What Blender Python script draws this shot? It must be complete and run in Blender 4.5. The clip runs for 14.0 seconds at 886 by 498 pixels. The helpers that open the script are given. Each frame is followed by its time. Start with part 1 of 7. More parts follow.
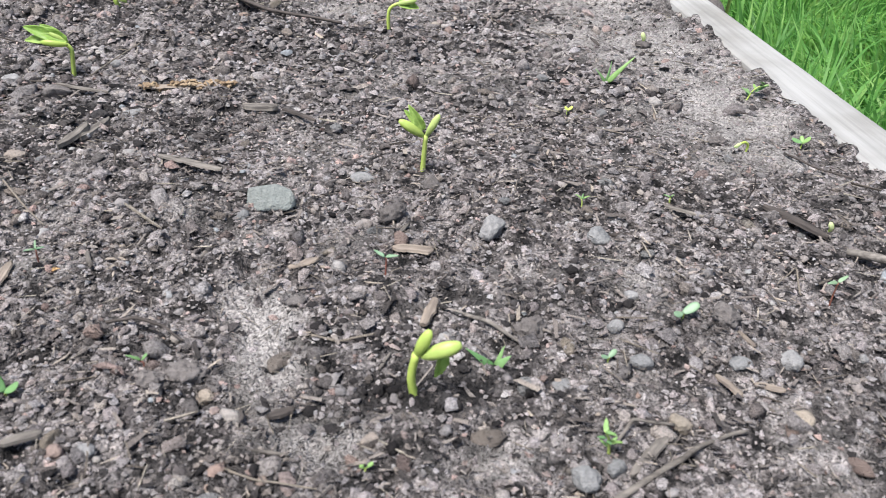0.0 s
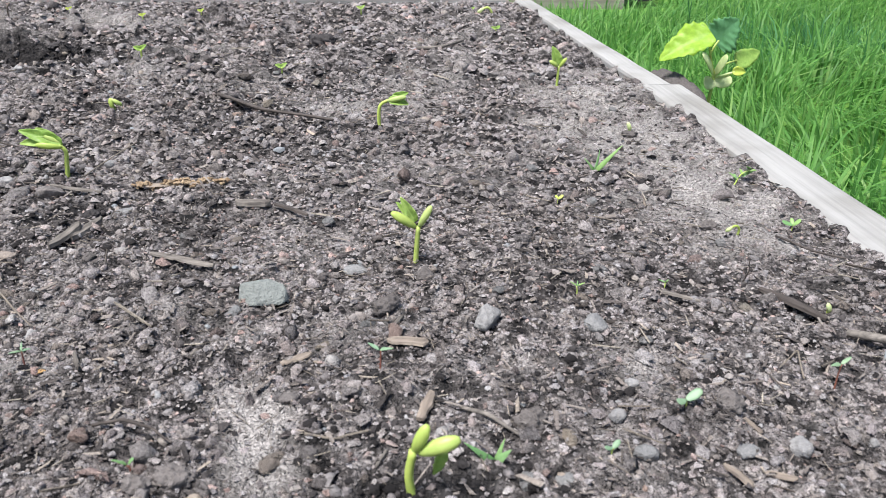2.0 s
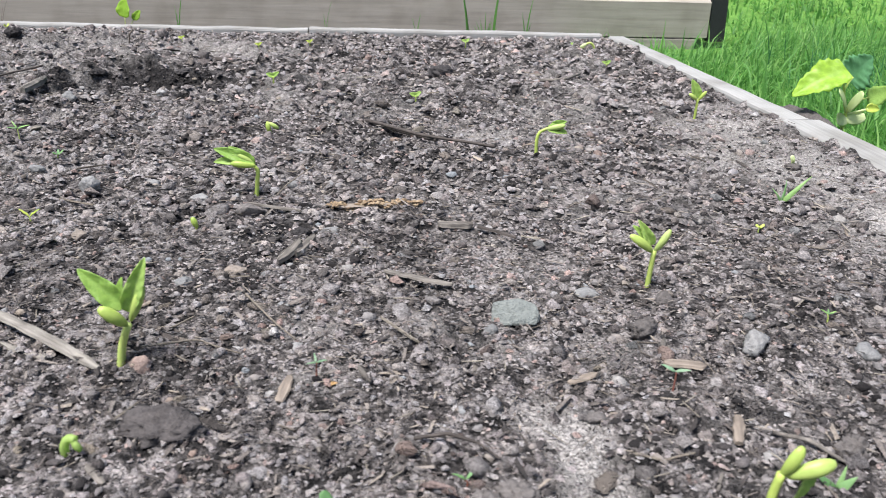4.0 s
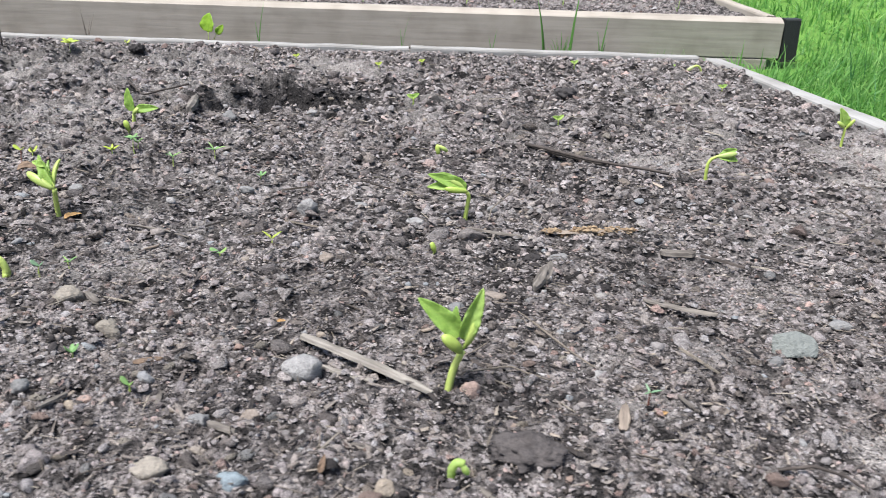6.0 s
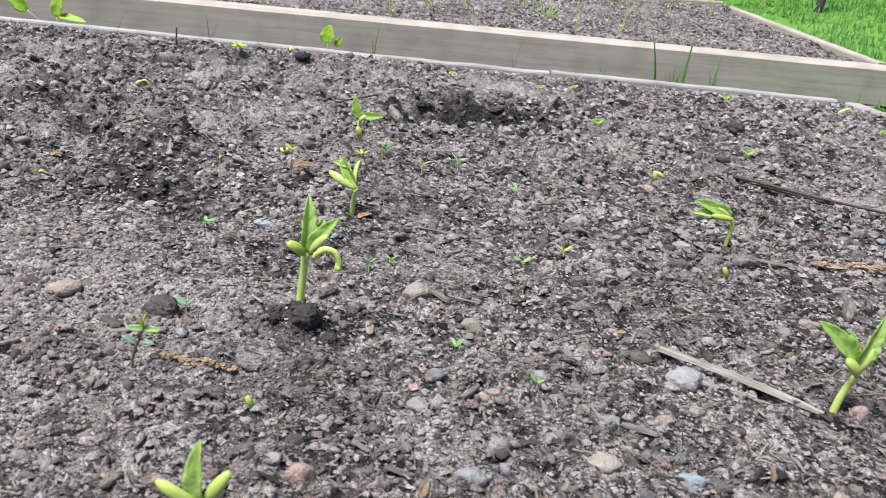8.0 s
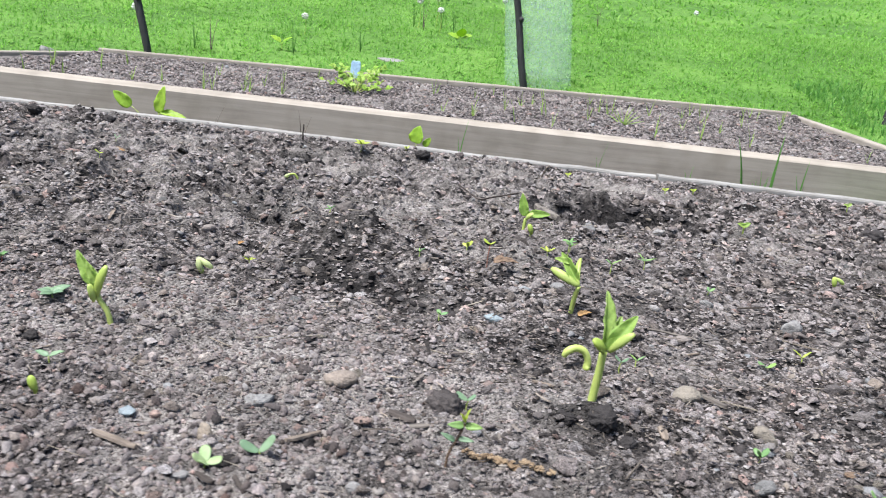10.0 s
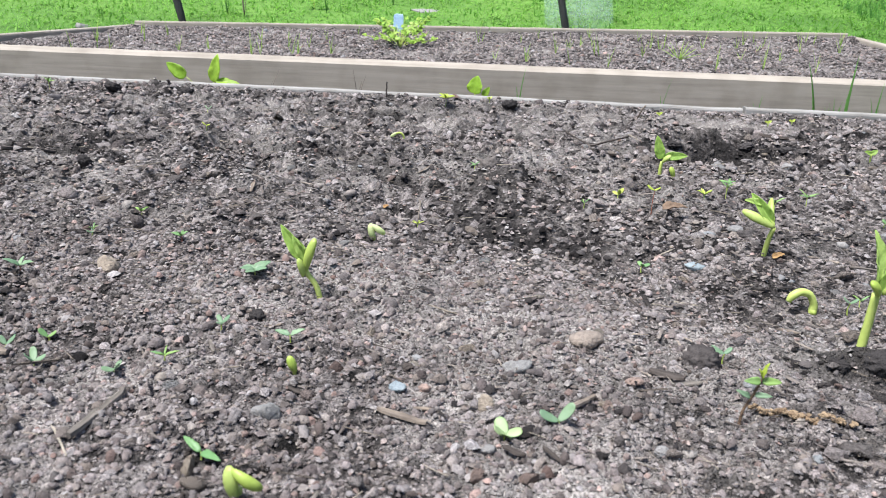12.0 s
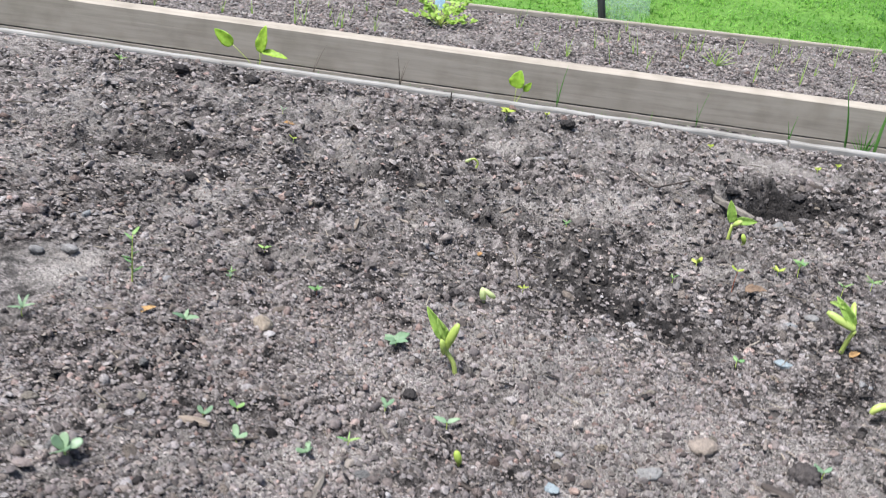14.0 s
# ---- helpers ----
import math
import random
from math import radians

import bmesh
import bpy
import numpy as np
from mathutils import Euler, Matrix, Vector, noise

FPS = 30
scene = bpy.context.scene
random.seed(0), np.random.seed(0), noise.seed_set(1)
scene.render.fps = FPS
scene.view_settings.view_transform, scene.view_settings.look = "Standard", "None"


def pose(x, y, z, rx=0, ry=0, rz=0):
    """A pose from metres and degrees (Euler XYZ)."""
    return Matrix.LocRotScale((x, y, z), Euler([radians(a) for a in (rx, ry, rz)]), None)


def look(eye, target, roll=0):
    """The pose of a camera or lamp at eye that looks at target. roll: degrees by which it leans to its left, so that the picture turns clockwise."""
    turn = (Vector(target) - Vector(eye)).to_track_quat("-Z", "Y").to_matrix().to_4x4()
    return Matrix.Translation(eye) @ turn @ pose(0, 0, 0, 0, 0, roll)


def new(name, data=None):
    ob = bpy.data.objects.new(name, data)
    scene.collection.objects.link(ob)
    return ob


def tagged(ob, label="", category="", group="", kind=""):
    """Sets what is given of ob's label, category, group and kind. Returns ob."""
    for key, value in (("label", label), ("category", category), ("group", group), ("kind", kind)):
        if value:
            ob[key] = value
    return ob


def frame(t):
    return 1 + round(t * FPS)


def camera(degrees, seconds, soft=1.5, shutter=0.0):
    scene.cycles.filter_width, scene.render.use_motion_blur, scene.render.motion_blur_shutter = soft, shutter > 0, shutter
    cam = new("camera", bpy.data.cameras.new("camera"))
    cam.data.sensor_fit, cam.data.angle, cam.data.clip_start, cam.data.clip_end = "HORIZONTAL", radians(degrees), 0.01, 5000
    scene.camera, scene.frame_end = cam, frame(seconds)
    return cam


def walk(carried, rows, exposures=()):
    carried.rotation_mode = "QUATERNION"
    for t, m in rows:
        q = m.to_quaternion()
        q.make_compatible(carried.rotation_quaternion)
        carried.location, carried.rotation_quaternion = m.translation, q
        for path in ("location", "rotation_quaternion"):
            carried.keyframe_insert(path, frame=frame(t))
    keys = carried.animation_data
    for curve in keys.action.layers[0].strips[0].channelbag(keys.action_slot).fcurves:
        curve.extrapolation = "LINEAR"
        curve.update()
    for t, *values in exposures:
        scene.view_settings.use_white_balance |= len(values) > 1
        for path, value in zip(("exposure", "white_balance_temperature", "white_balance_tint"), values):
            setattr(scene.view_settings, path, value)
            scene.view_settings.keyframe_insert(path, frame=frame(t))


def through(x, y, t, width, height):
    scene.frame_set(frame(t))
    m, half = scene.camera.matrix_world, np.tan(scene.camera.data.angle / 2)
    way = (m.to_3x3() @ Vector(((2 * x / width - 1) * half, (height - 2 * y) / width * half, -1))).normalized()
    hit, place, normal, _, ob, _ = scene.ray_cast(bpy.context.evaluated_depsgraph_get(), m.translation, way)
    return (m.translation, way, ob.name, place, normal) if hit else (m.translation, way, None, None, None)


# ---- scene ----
cam = camera(58.5, 14.0, soft=0.5, shutter=0.2)
cam.data.dof.use_dof, cam.data.dof.focus_distance, cam.data.dof.aperture_fstop = True, 0.85, 23.0
PATH = [
    (0, (0.271, 0.093, 0.254), (0.439, 1.786, -0.798), 2.5),
    (0.5, (0.282, 0.092, 0.255), (0.461, 1.8, -0.771), 1.9),
    (1, (0.28, 0.09, 0.254), (0.467, 1.824, -0.726), 1.7),
    (1.5, (0.272, 0.092, 0.252), (0.461, 1.874, -0.634), 1.4),
    (2, (0.271, 0.097, 0.251), (0.459, 1.899, -0.597), 1.2),
    (2.5, (0.259, 0.102, 0.251), (0.436, 1.923, -0.555), 1.1),
    (3, (0.224, 0.11, 0.244), (0.389, 1.945, -0.533), 1.3),
    (3.5, (0.178, 0.109, 0.24), (0.335, 1.949, -0.529), 1.6),
    (3.7, (0.155, 0.109, 0.235), (0.301, 1.951, -0.532), 1.7),
    (5.8, (-0.029, 0.103, 0.248), (0.051, 1.958, -0.494), 2.3),
    (6, (-0.052, 0.103, 0.249), (0.027, 1.96, -0.491), 2.3),
    (6.5, (-0.135, 0.101, 0.244), (-0.051, 1.959, -0.49), 3.1),
    (7, (-0.195, 0.086, 0.25), (-0.131, 1.948, -0.479), 3.6),
    (7.5, (-0.242, 0.079, 0.239), (-0.211, 1.944, -0.483), 4.6),
    (7.7, (-0.256, 0.079, 0.239), (-0.238, 1.946, -0.479), 5.1),
    (9.8, (-0.412, 0.088, 0.212), (-0.519, 2.031, -0.248), 6.7),
    (10, (-0.441, 0.083, 0.214), (-0.553, 2.025, -0.251), 6.5),
    (10.5, (-0.489, 0.069, 0.217), (-0.608, 2.007, -0.264), 6.1),
    (11, (-0.543, 0.078, 0.214), (-0.656, 2.003, -0.316), 4.5),
    (11.5, (-0.566, 0.094, 0.205), (-0.706, 2.008, -0.358), 3.1),
    (12, (-0.577, 0.093, 0.202), (-0.746, 1.998, -0.385), 2.2),
    (12.5, (-0.585, 0.084, 0.202), (-0.77, 1.983, -0.396), 1.6),
    (13, (-0.6, 0.091, 0.198), (-0.789, 1.986, -0.412), 1.5),
    (13.5, (-0.644, 0.096, 0.211), (-0.818, 1.97, -0.468), 3.5),
    (14, (-0.691, 0.053, 0.31), (-0.837, 1.925, -0.379), 7.5),
]
walk(cam, [(t, look(eye, target, roll)) for t, eye, target, roll in PATH], [(0, 1.66), (3, 1.66), (6.5, 1.66), (10, 1.68), (14, 1.64)])

# ---- world, sun, exposure ----
world = bpy.data.worlds.new("overcast_sky")
scene.world = world
world.use_nodes = True
wn = world.node_tree.nodes
sky = wn.new("ShaderNodeTexSky")
sky.sky_type, sky.sun_disc = "NISHITA", False
sky.sun_elevation, sky.sun_rotation = radians(67), radians(235)
sky.air_density, sky.dust_density, sky.ozone_density = 1.0, 2.0, 1.0
world.node_tree.links.new(sky.outputs[0], wn["Background"].inputs[0])
wn["Background"].inputs[1].default_value = 0.062
sun = new("sun", bpy.data.lights.new("sun", "SUN"))
sun.data.energy, sun.data.angle, sun.data.color = 2.9, radians(18), (0.982, 0.98, 0.98)
sun.matrix_world = look((-3.0, -2.2, 9), (0, 0, 0))


# ---- materials ----
def ramp(nt, stops, interpolation="LINEAR"):
    n = nt.nodes.new("ShaderNodeValToRGB")
    n.color_ramp.interpolation = interpolation
    while len(n.color_ramp.elements) < len(stops):
        n.color_ramp.elements.new(0.5)
    for e, (p, c) in zip(n.color_ramp.elements, stops):
        e.position, e.color = p, (*c, 1)
    return n


def texture(nt, kind, scale, coord, **values):
    n = nt.nodes.new(kind)
    n.inputs["Scale"].default_value = scale
    for k, v in values.items():
        n.inputs[k].default_value = v
    nt.links.new(coord, n.inputs["Vector"])
    return n


def mixed(nt, a, b, factor, mode="MIX"):
    n = nt.nodes.new("ShaderNodeMix")
    n.data_type, n.blend_type = "RGBA", mode
    for socket, v in ((n.inputs[0], factor), (n.inputs[6], a), (n.inputs[7], b)):
        if isinstance(v, (int, float)):
            socket.default_value = v
        elif isinstance(v, tuple):
            socket.default_value = (*v, 1)
        else:
            nt.links.new(v, socket)
    return n.outputs[2]


def blank(name):
    m = bpy.data.materials.new(name)
    m.use_nodes = True
    nt = m.node_tree
    coord = nt.nodes.new("ShaderNodeTexCoord").outputs["Object"]
    return m, nt, nt.nodes["Principled BSDF"], coord


def bumped(nt, bsdf, heights):
    last = None
    for height, strength, distance in heights:
        b = nt.nodes.new("ShaderNodeBump")
        b.invert = strength < 0
        b.inputs["Strength"].default_value, b.inputs["Distance"].default_value = abs(strength), distance
        nt.links.new(height, b.inputs["Height"])
        if last:
            nt.links.new(last, b.inputs["Normal"])
        last = b.outputs[0]
    nt.links.new(last, bsdf.inputs["Normal"])


def patches(nt, co):
    """Uneven humus and moisture: darker and paler patches a hand's width across."""
    n = texture(nt, "ShaderNodeTexNoise", 11.0, co, Detail=5.0, Roughness=0.6, Distortion=0.6)
    c = ramp(nt, [(0.34, (0.74, 0.76, 0.75)), (0.47, (1.10, 1.125, 1.115)), (0.6, (1.33, 1.365, 1.355))])
    nt.links.new(n.outputs["Fac"], c.inputs[0])
    return c.outputs[0]


def soil_material():
    """Dry crumbly earth: dark humus with crevice shade painted in, pale sand, single grains of about a millimetre."""
    m, nt, bsdf, co = blank("dry_garden_soil")
    big = nt.nodes.new("ShaderNodeAttribute")
    big.attribute_name = "sandy"
    darkened = nt.nodes.new("ShaderNodeAttribute")
    darkened.attribute_name = "damp"
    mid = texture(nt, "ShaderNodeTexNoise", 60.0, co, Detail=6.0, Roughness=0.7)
    clump = texture(nt, "ShaderNodeTexVoronoi", 260.0, co)
    grain = texture(nt, "ShaderNodeTexVoronoi", 620.0, co)
    grit = texture(nt, "ShaderNodeTexVoronoi", 1250.0, co)
    # Low noise goes nearly black: crevice shade put into the colour, matching the bump.
    shaded_dirt = ramp(nt, [(0.40, (0.010, 0.0088, 0.0086)), (0.49, (0.075, 0.0655, 0.0635)), (0.60, (0.25, 0.2215, 0.2145))])
    nt.links.new(mid.outputs["Fac"], shaded_dirt.inputs[0])
    sand = ramp(nt, [(0.0, (0.17, 0.152, 0.144)), (0.5, (0.26, 0.236, 0.224)), (0.85, (0.285, 0.26, 0.247)), (1.0, (0.36, 0.337, 0.322))])
    nt.links.new(grit.outputs["Color"], sand.inputs[0])
    place = ramp(nt, [(0.08, (0, 0, 0)), (0.8, (0.95, 0.95, 0.95))])
    nt.links.new(big.outputs["Fac"], place.inputs[0])
    base = mixed(nt, shaded_dirt.outputs[0], sand.outputs[0], place.outputs[0])
    base = mixed(nt, base, patches(nt, co), 0.85, "MULTIPLY")
    base = mixed(nt, base, (0.017, 0.0155, 0.0152), darkened.outputs["Fac"])
    speck = ramp(nt, [(0.0, (0.25, 0.24, 0.235)), (0.3, (0.8, 0.79, 0.785)), (0.75, (1.2, 1.19, 1.18)), (1.0, (1.5, 1.49, 1.48))])
    nt.links.new(grain.outputs["Color"], speck.inputs[0])
    nt.links.new(mixed(nt, base, speck.outputs[0], 0.9, "MULTIPLY"), bsdf.inputs["Base Color"])
    bsdf.inputs["Roughness"].default_value = 0.95
    bsdf.inputs["Specular IOR Level"].default_value = 0.2
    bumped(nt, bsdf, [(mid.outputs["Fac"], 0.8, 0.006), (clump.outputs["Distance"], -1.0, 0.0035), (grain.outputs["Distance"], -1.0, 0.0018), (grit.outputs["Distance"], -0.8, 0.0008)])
    return m


def piece_material(name, stops, rough=0.85, scale=260.0, mottle=0.55, by="island", grain=0.8, spec=0.3, flecks=0.3, patchy=0.0, tints=0.0):
    """Colour from the piece's own random number, mottled and rough at a smaller scale."""
    m, nt, bsdf, co = blank(name)
    if by == "island":
        pick = nt.nodes.new("ShaderNodeNewGeometry").outputs["Random Per Island"]
    else:
        pick = nt.nodes.new("ShaderNodeObjectInfo").outputs["Random"]
    colours = ramp(nt, stops)
    nt.links.new(pick, colours.inputs[0])
    n = texture(nt, "ShaderNodeTexNoise", scale, co, Detail=4.0, Roughness=0.65)
    n2 = texture(nt, "ShaderNodeTexNoise", scale * 5, co, Detail=2.0)
    shade = ramp(nt, [(0.3, (0.5, 0.5, 0.5)), (0.5, (1, 1, 1)), (0.7, (1.3, 1.29, 1.27))])
    nt.links.new(n.outputs["Fac"], shade.inputs[0])
    fleck = ramp(nt, [(0.36, (0.45, 0.44, 0.43)), (0.5, (1, 1, 1)), (0.64, (1.28, 1.27, 1.26))])
    nt.links.new(n2.outputs["Fac"], fleck.inputs[0])
    col = mixed(nt, colours.outputs[0], shade.outputs[0], mottle, "MULTIPLY")
    if patchy:
        col = mixed(nt, col, patches(nt, co), patchy, "MULTIPLY")
    if tints:  # tan, mauve, rust and grey pieces side by side
        spin = nt.nodes.new("ShaderNodeMath")
        spin.operation = "MULTIPLY"
        spin.inputs[1].default_value = 53.0
        nt.links.new(pick, spin.inputs[0])
        rest = nt.nodes.new("ShaderNodeMath")
        rest.operation = "FRACT"
        nt.links.new(spin.outputs[0], rest.inputs[0])
        hue = ramp(nt, [(0.0, (1.08, 1.0, 0.86)), (0.2, (0.98, 1.0, 1.02)), (0.42, (1.05, 0.98, 1.0)), (0.62, (0.95, 1.0, 1.06)), (0.8, (0.98, 1.0, 1.0)), (0.93, (1.12, 1.0, 0.95)), (1.0, (1.35, 0.93, 0.8))])
        nt.links.new(rest.outputs[0], hue.inputs[0])
        col = mixed(nt, col, hue.outputs[0], tints, "MULTIPLY")
    nt.links.new(mixed(nt, col, fleck.outputs[0], flecks, "MULTIPLY"), bsdf.inputs["Base Color"])
    bsdf.inputs["Roughness"].default_value = rough
    bsdf.inputs["Specular IOR Level"].default_value = spec
    bumped(nt, bsdf, [(n.outputs["Fac"], grain, 0.003), (n2.outputs["Fac"], grain, 0.0006)])
    return m


def wood_material(name, light, dark, stretch=(3.0, 60.0, 60.0), rough=0.8, stain=0.4, knots=True):
    m, nt, bsdf, co = blank(name)
    mp = nt.nodes.new("ShaderNodeMapping")
    mp.inputs["Scale"].default_value = stretch
    nt.links.new(co, mp.inputs[0])
    rnd = nt.nodes.new("ShaderNodeObjectInfo").outputs["Random"]
    add = nt.nodes.new("ShaderNodeVectorMath")
    add.operation = "ADD"
    nt.links.new(mp.outputs[0], add.inputs[0])
    nt.links.new(rnd, add.inputs[1])
    fibre = texture(nt, "ShaderNodeTexNoise", 1.0, add.outputs[0], Detail=6.0, Roughness=0.6, Distortion=0.4)
    fine = texture(nt, "ShaderNodeTexNoise", 5.0, add.outputs[0], Detail=4.0)
    blot = texture(nt, "ShaderNodeTexNoise", 9.0, co, Detail=4.0)
    c = ramp(nt, [(0.32, dark), (0.62, light)])
    nt.links.new(fibre.outputs["Fac"], c.inputs[0])
    s = ramp(nt, [(0.35, (0.55, 0.52, 0.48)), (0.55, (1, 1, 1)), (0.75, (1.12, 1.12, 1.12))])
    nt.links.new(blot.outputs["Fac"], s.inputs[0])
    col = mixed(nt, c.outputs[0], s.outputs[0], stain, "MULTIPLY")
    if knots:
        k = texture(nt, "ShaderNodeTexVoronoi", 4.0, co)
        kr = ramp(nt, [(0.0, (0.3, 0.22, 0.15)), (0.05, (0.55, 0.45, 0.35)), (0.09, (1, 1, 1))])
        nt.links.new(k.outputs["Distance"], kr.inputs[0])
        col = mixed(nt, col, kr.outputs[0], 0.8, "MULTIPLY")
    nt.links.new(col, bsdf.inputs["Base Color"])
    bsdf.inputs["Roughness"].default_value = rough
    bsdf.inputs["Specular IOR Level"].default_value = 0.25
    bumped(nt, bsdf, [(fibre.outputs["Fac"], 0.35, 0.002), (fine.outputs["Fac"], 0.3, 0.0006)])
    return m


def leaf_material(name, stops, by="object", through=0.35, rough=0.45, scale=160.0, mottle=0.5, veins=0.0):
    m, nt, bsdf, co = blank(name)
    if by == "island":
        pick = nt.nodes.new("ShaderNodeNewGeometry").outputs["Random Per Island"]
    else:
        pick = nt.nodes.new("ShaderNodeObjectInfo").outputs["Random"]
    c = ramp(nt, stops)
    nt.links.new(pick, c.inputs[0])
    n = texture(nt, "ShaderNodeTexNoise", scale, co, Detail=4.0, Roughness=0.6)
    s = ramp(nt, [(0.3, (0.62, 0.7, 0.5)), (0.5, (1, 1, 1)), (0.72, (1.3, 1.2, 1.25))])
    nt.links.new(n.outputs["Fac"], s.inputs[0])
    col = mixed(nt, c.outputs[0], s.outputs[0], mottle, "MULTIPLY")
    nt.links.new(col, bsdf.inputs["Base Color"])
    bsdf.inputs["Roughness"].default_value = rough
    bsdf.inputs["Specular IOR Level"].default_value = 0.35
    relief = [(n.outputs["Fac"], 0.35, 0.001)]
    if veins:
        net = texture(nt, "ShaderNodeTexVoronoi", veins, co)
        net.feature = "DISTANCE_TO_EDGE"
        lines = ramp(nt, [(0.0, (1.35, 1.25, 1.35)), (0.07, (1.0, 1.0, 1.0)), (0.4, (0.86, 0.9, 0.86))])
        nt.links.new(net.outputs["Distance"], lines.inputs[0])
        col = mixed(nt, col, lines.outputs[0], 0.3, "MULTIPLY")
        nt.links.new(col, bsdf.inputs["Base Color"])
        relief.append((net.outputs["Distance"], 0.25, 0.001))
    bumped(nt, bsdf, relief)
    tr = nt.nodes.new("ShaderNodeBsdfTranslucent")
    nt.links.new(col, tr.inputs[0])
    mix = nt.nodes.new("ShaderNodeMixShader")
    mix.inputs[0].default_value = through
    nt.links.new(bsdf.outputs[0], mix.inputs[1])
    nt.links.new(tr.outputs[0], mix.inputs[2])
    nt.links.new(mix.outputs[0], nt.nodes["Material Output"].inputs[0])
    return m


def lawn_material():
    m, nt, bsdf, co = blank("lawn_turf")
    a = texture(nt, "ShaderNodeTexNoise", 1.3, co, Detail=4.0)
    b = texture(nt, "ShaderNodeTexNoise", 30.0, co, Detail=6.0, Roughness=0.7)
    c1 = ramp(nt, [(0.35, (0.058, 0.132, 0.024)), (0.5, (0.076, 0.164, 0.030)), (0.65, (0.10, 0.20, 0.038))])
    c2 = ramp(nt, [(0.3, (0.5, 0.55, 0.4)), (0.5, (1, 1, 1)), (0.7, (1.35, 1.3, 1.2))])
    nt.links.new(a.outputs["Fac"], c1.inputs[0])
    nt.links.new(b.outputs["Fac"], c2.inputs[0])
    nt.links.new(mixed(nt, c1.outputs[0], c2.outputs[0], 0.8, "MULTIPLY"), bsdf.inputs["Base Color"])
    bsdf.inputs["Roughness"].default_value = 0.8
    bsdf.inputs["Specular IOR Level"].default_value = 0.15
    bumped(nt, bsdf, [(b.outputs["Fac"], 0.3, 0.02)])
    return m


SOIL = soil_material()
CRUMB = piece_material("soil_crumbs", [(0.0, (0.05, 0.0435, 0.0423)), (0.13, (0.14, 0.1222, 0.1188)), (0.40, (0.215, 0.1895, 0.1845)), (0.72, (0.272, 0.241, 0.2355)), (0.95, (0.315, 0.281, 0.275)), (1.0, (0.345, 0.316, 0.308))], rough=0.95, mottle=0.9, scale=480.0, spec=0.12, grain=1.0, flecks=0.85, patchy=0.85, tints=0.6)
LUMP = piece_material("soil_lumps", [(0.0, (0.10, 0.0875, 0.0845)), (0.4, (0.165, 0.1445, 0.1395)), (0.8, (0.235, 0.208, 0.201)), (1.0, (0.30, 0.268, 0.26))], rough=0.95, mottle=0.95, scale=520.0, spec=0.1, grain=1.0, flecks=0.9, patchy=0.7, tints=0.5)
GRANULE = piece_material("fine_soil_granules", [(0.0, (0.055, 0.0465, 0.0445)), (0.25, (0.128, 0.110, 0.1065)), (0.65, (0.185, 0.161, 0.156)), (0.93, (0.24, 0.211, 0.2055)), (1.0, (0.305, 0.277, 0.27))], rough=0.95, mottle=0.7, scale=480.0, spec=0.1, grain=0.7, flecks=0.4, patchy=0.7, tints=0.6)
# Damp soil, and near-black grains that stand in for shade between crumbs.
DAMP_SHADE = piece_material("damp_and_shade_crumbs", [(0.0, (0.011, 0.0098, 0.0098)), (0.5, (0.03, 0.0268, 0.0266)), (0.85, (0.07, 0.062, 0.061)), (1.0, (0.15, 0.135, 0.132))], rough=0.95, mottle=0.6, spec=0.12)
GRAVEL = piece_material("gravel", [(0.0, (0.12, 0.111, 0.109)), (0.2, (0.185, 0.17, 0.165)), (0.36, (0.215, 0.187, 0.172)), (0.5, (0.255, 0.228, 0.213)), (0.62, (0.235, 0.196, 0.178)), (0.74, (0.20, 0.212, 0.222)), (0.84, (0.26, 0.245, 0.235)), (0.95, (0.235, 0.196, 0.16)), (1.0, (0.215, 0.15, 0.125))], rough=0.8, spec=0.2, mottle=0.45)
FLAKE = piece_material("wood_flakes", [(0.0, (0.02, 0.017, 0.016)), (0.35, (0.05, 0.0425, 0.039)), (0.65, (0.135, 0.114, 0.103)), (0.92, (0.235, 0.203, 0.178)), (1.0, (0.33, 0.275, 0.22))], rough=0.9, scale=400)
STRAW = piece_material("dry_straw", [(0.0, (0.07, 0.057, 0.048)), (0.6, (0.17, 0.143, 0.115)), (1.0, (0.33, 0.29, 0.235))], rough=0.8, scale=300)
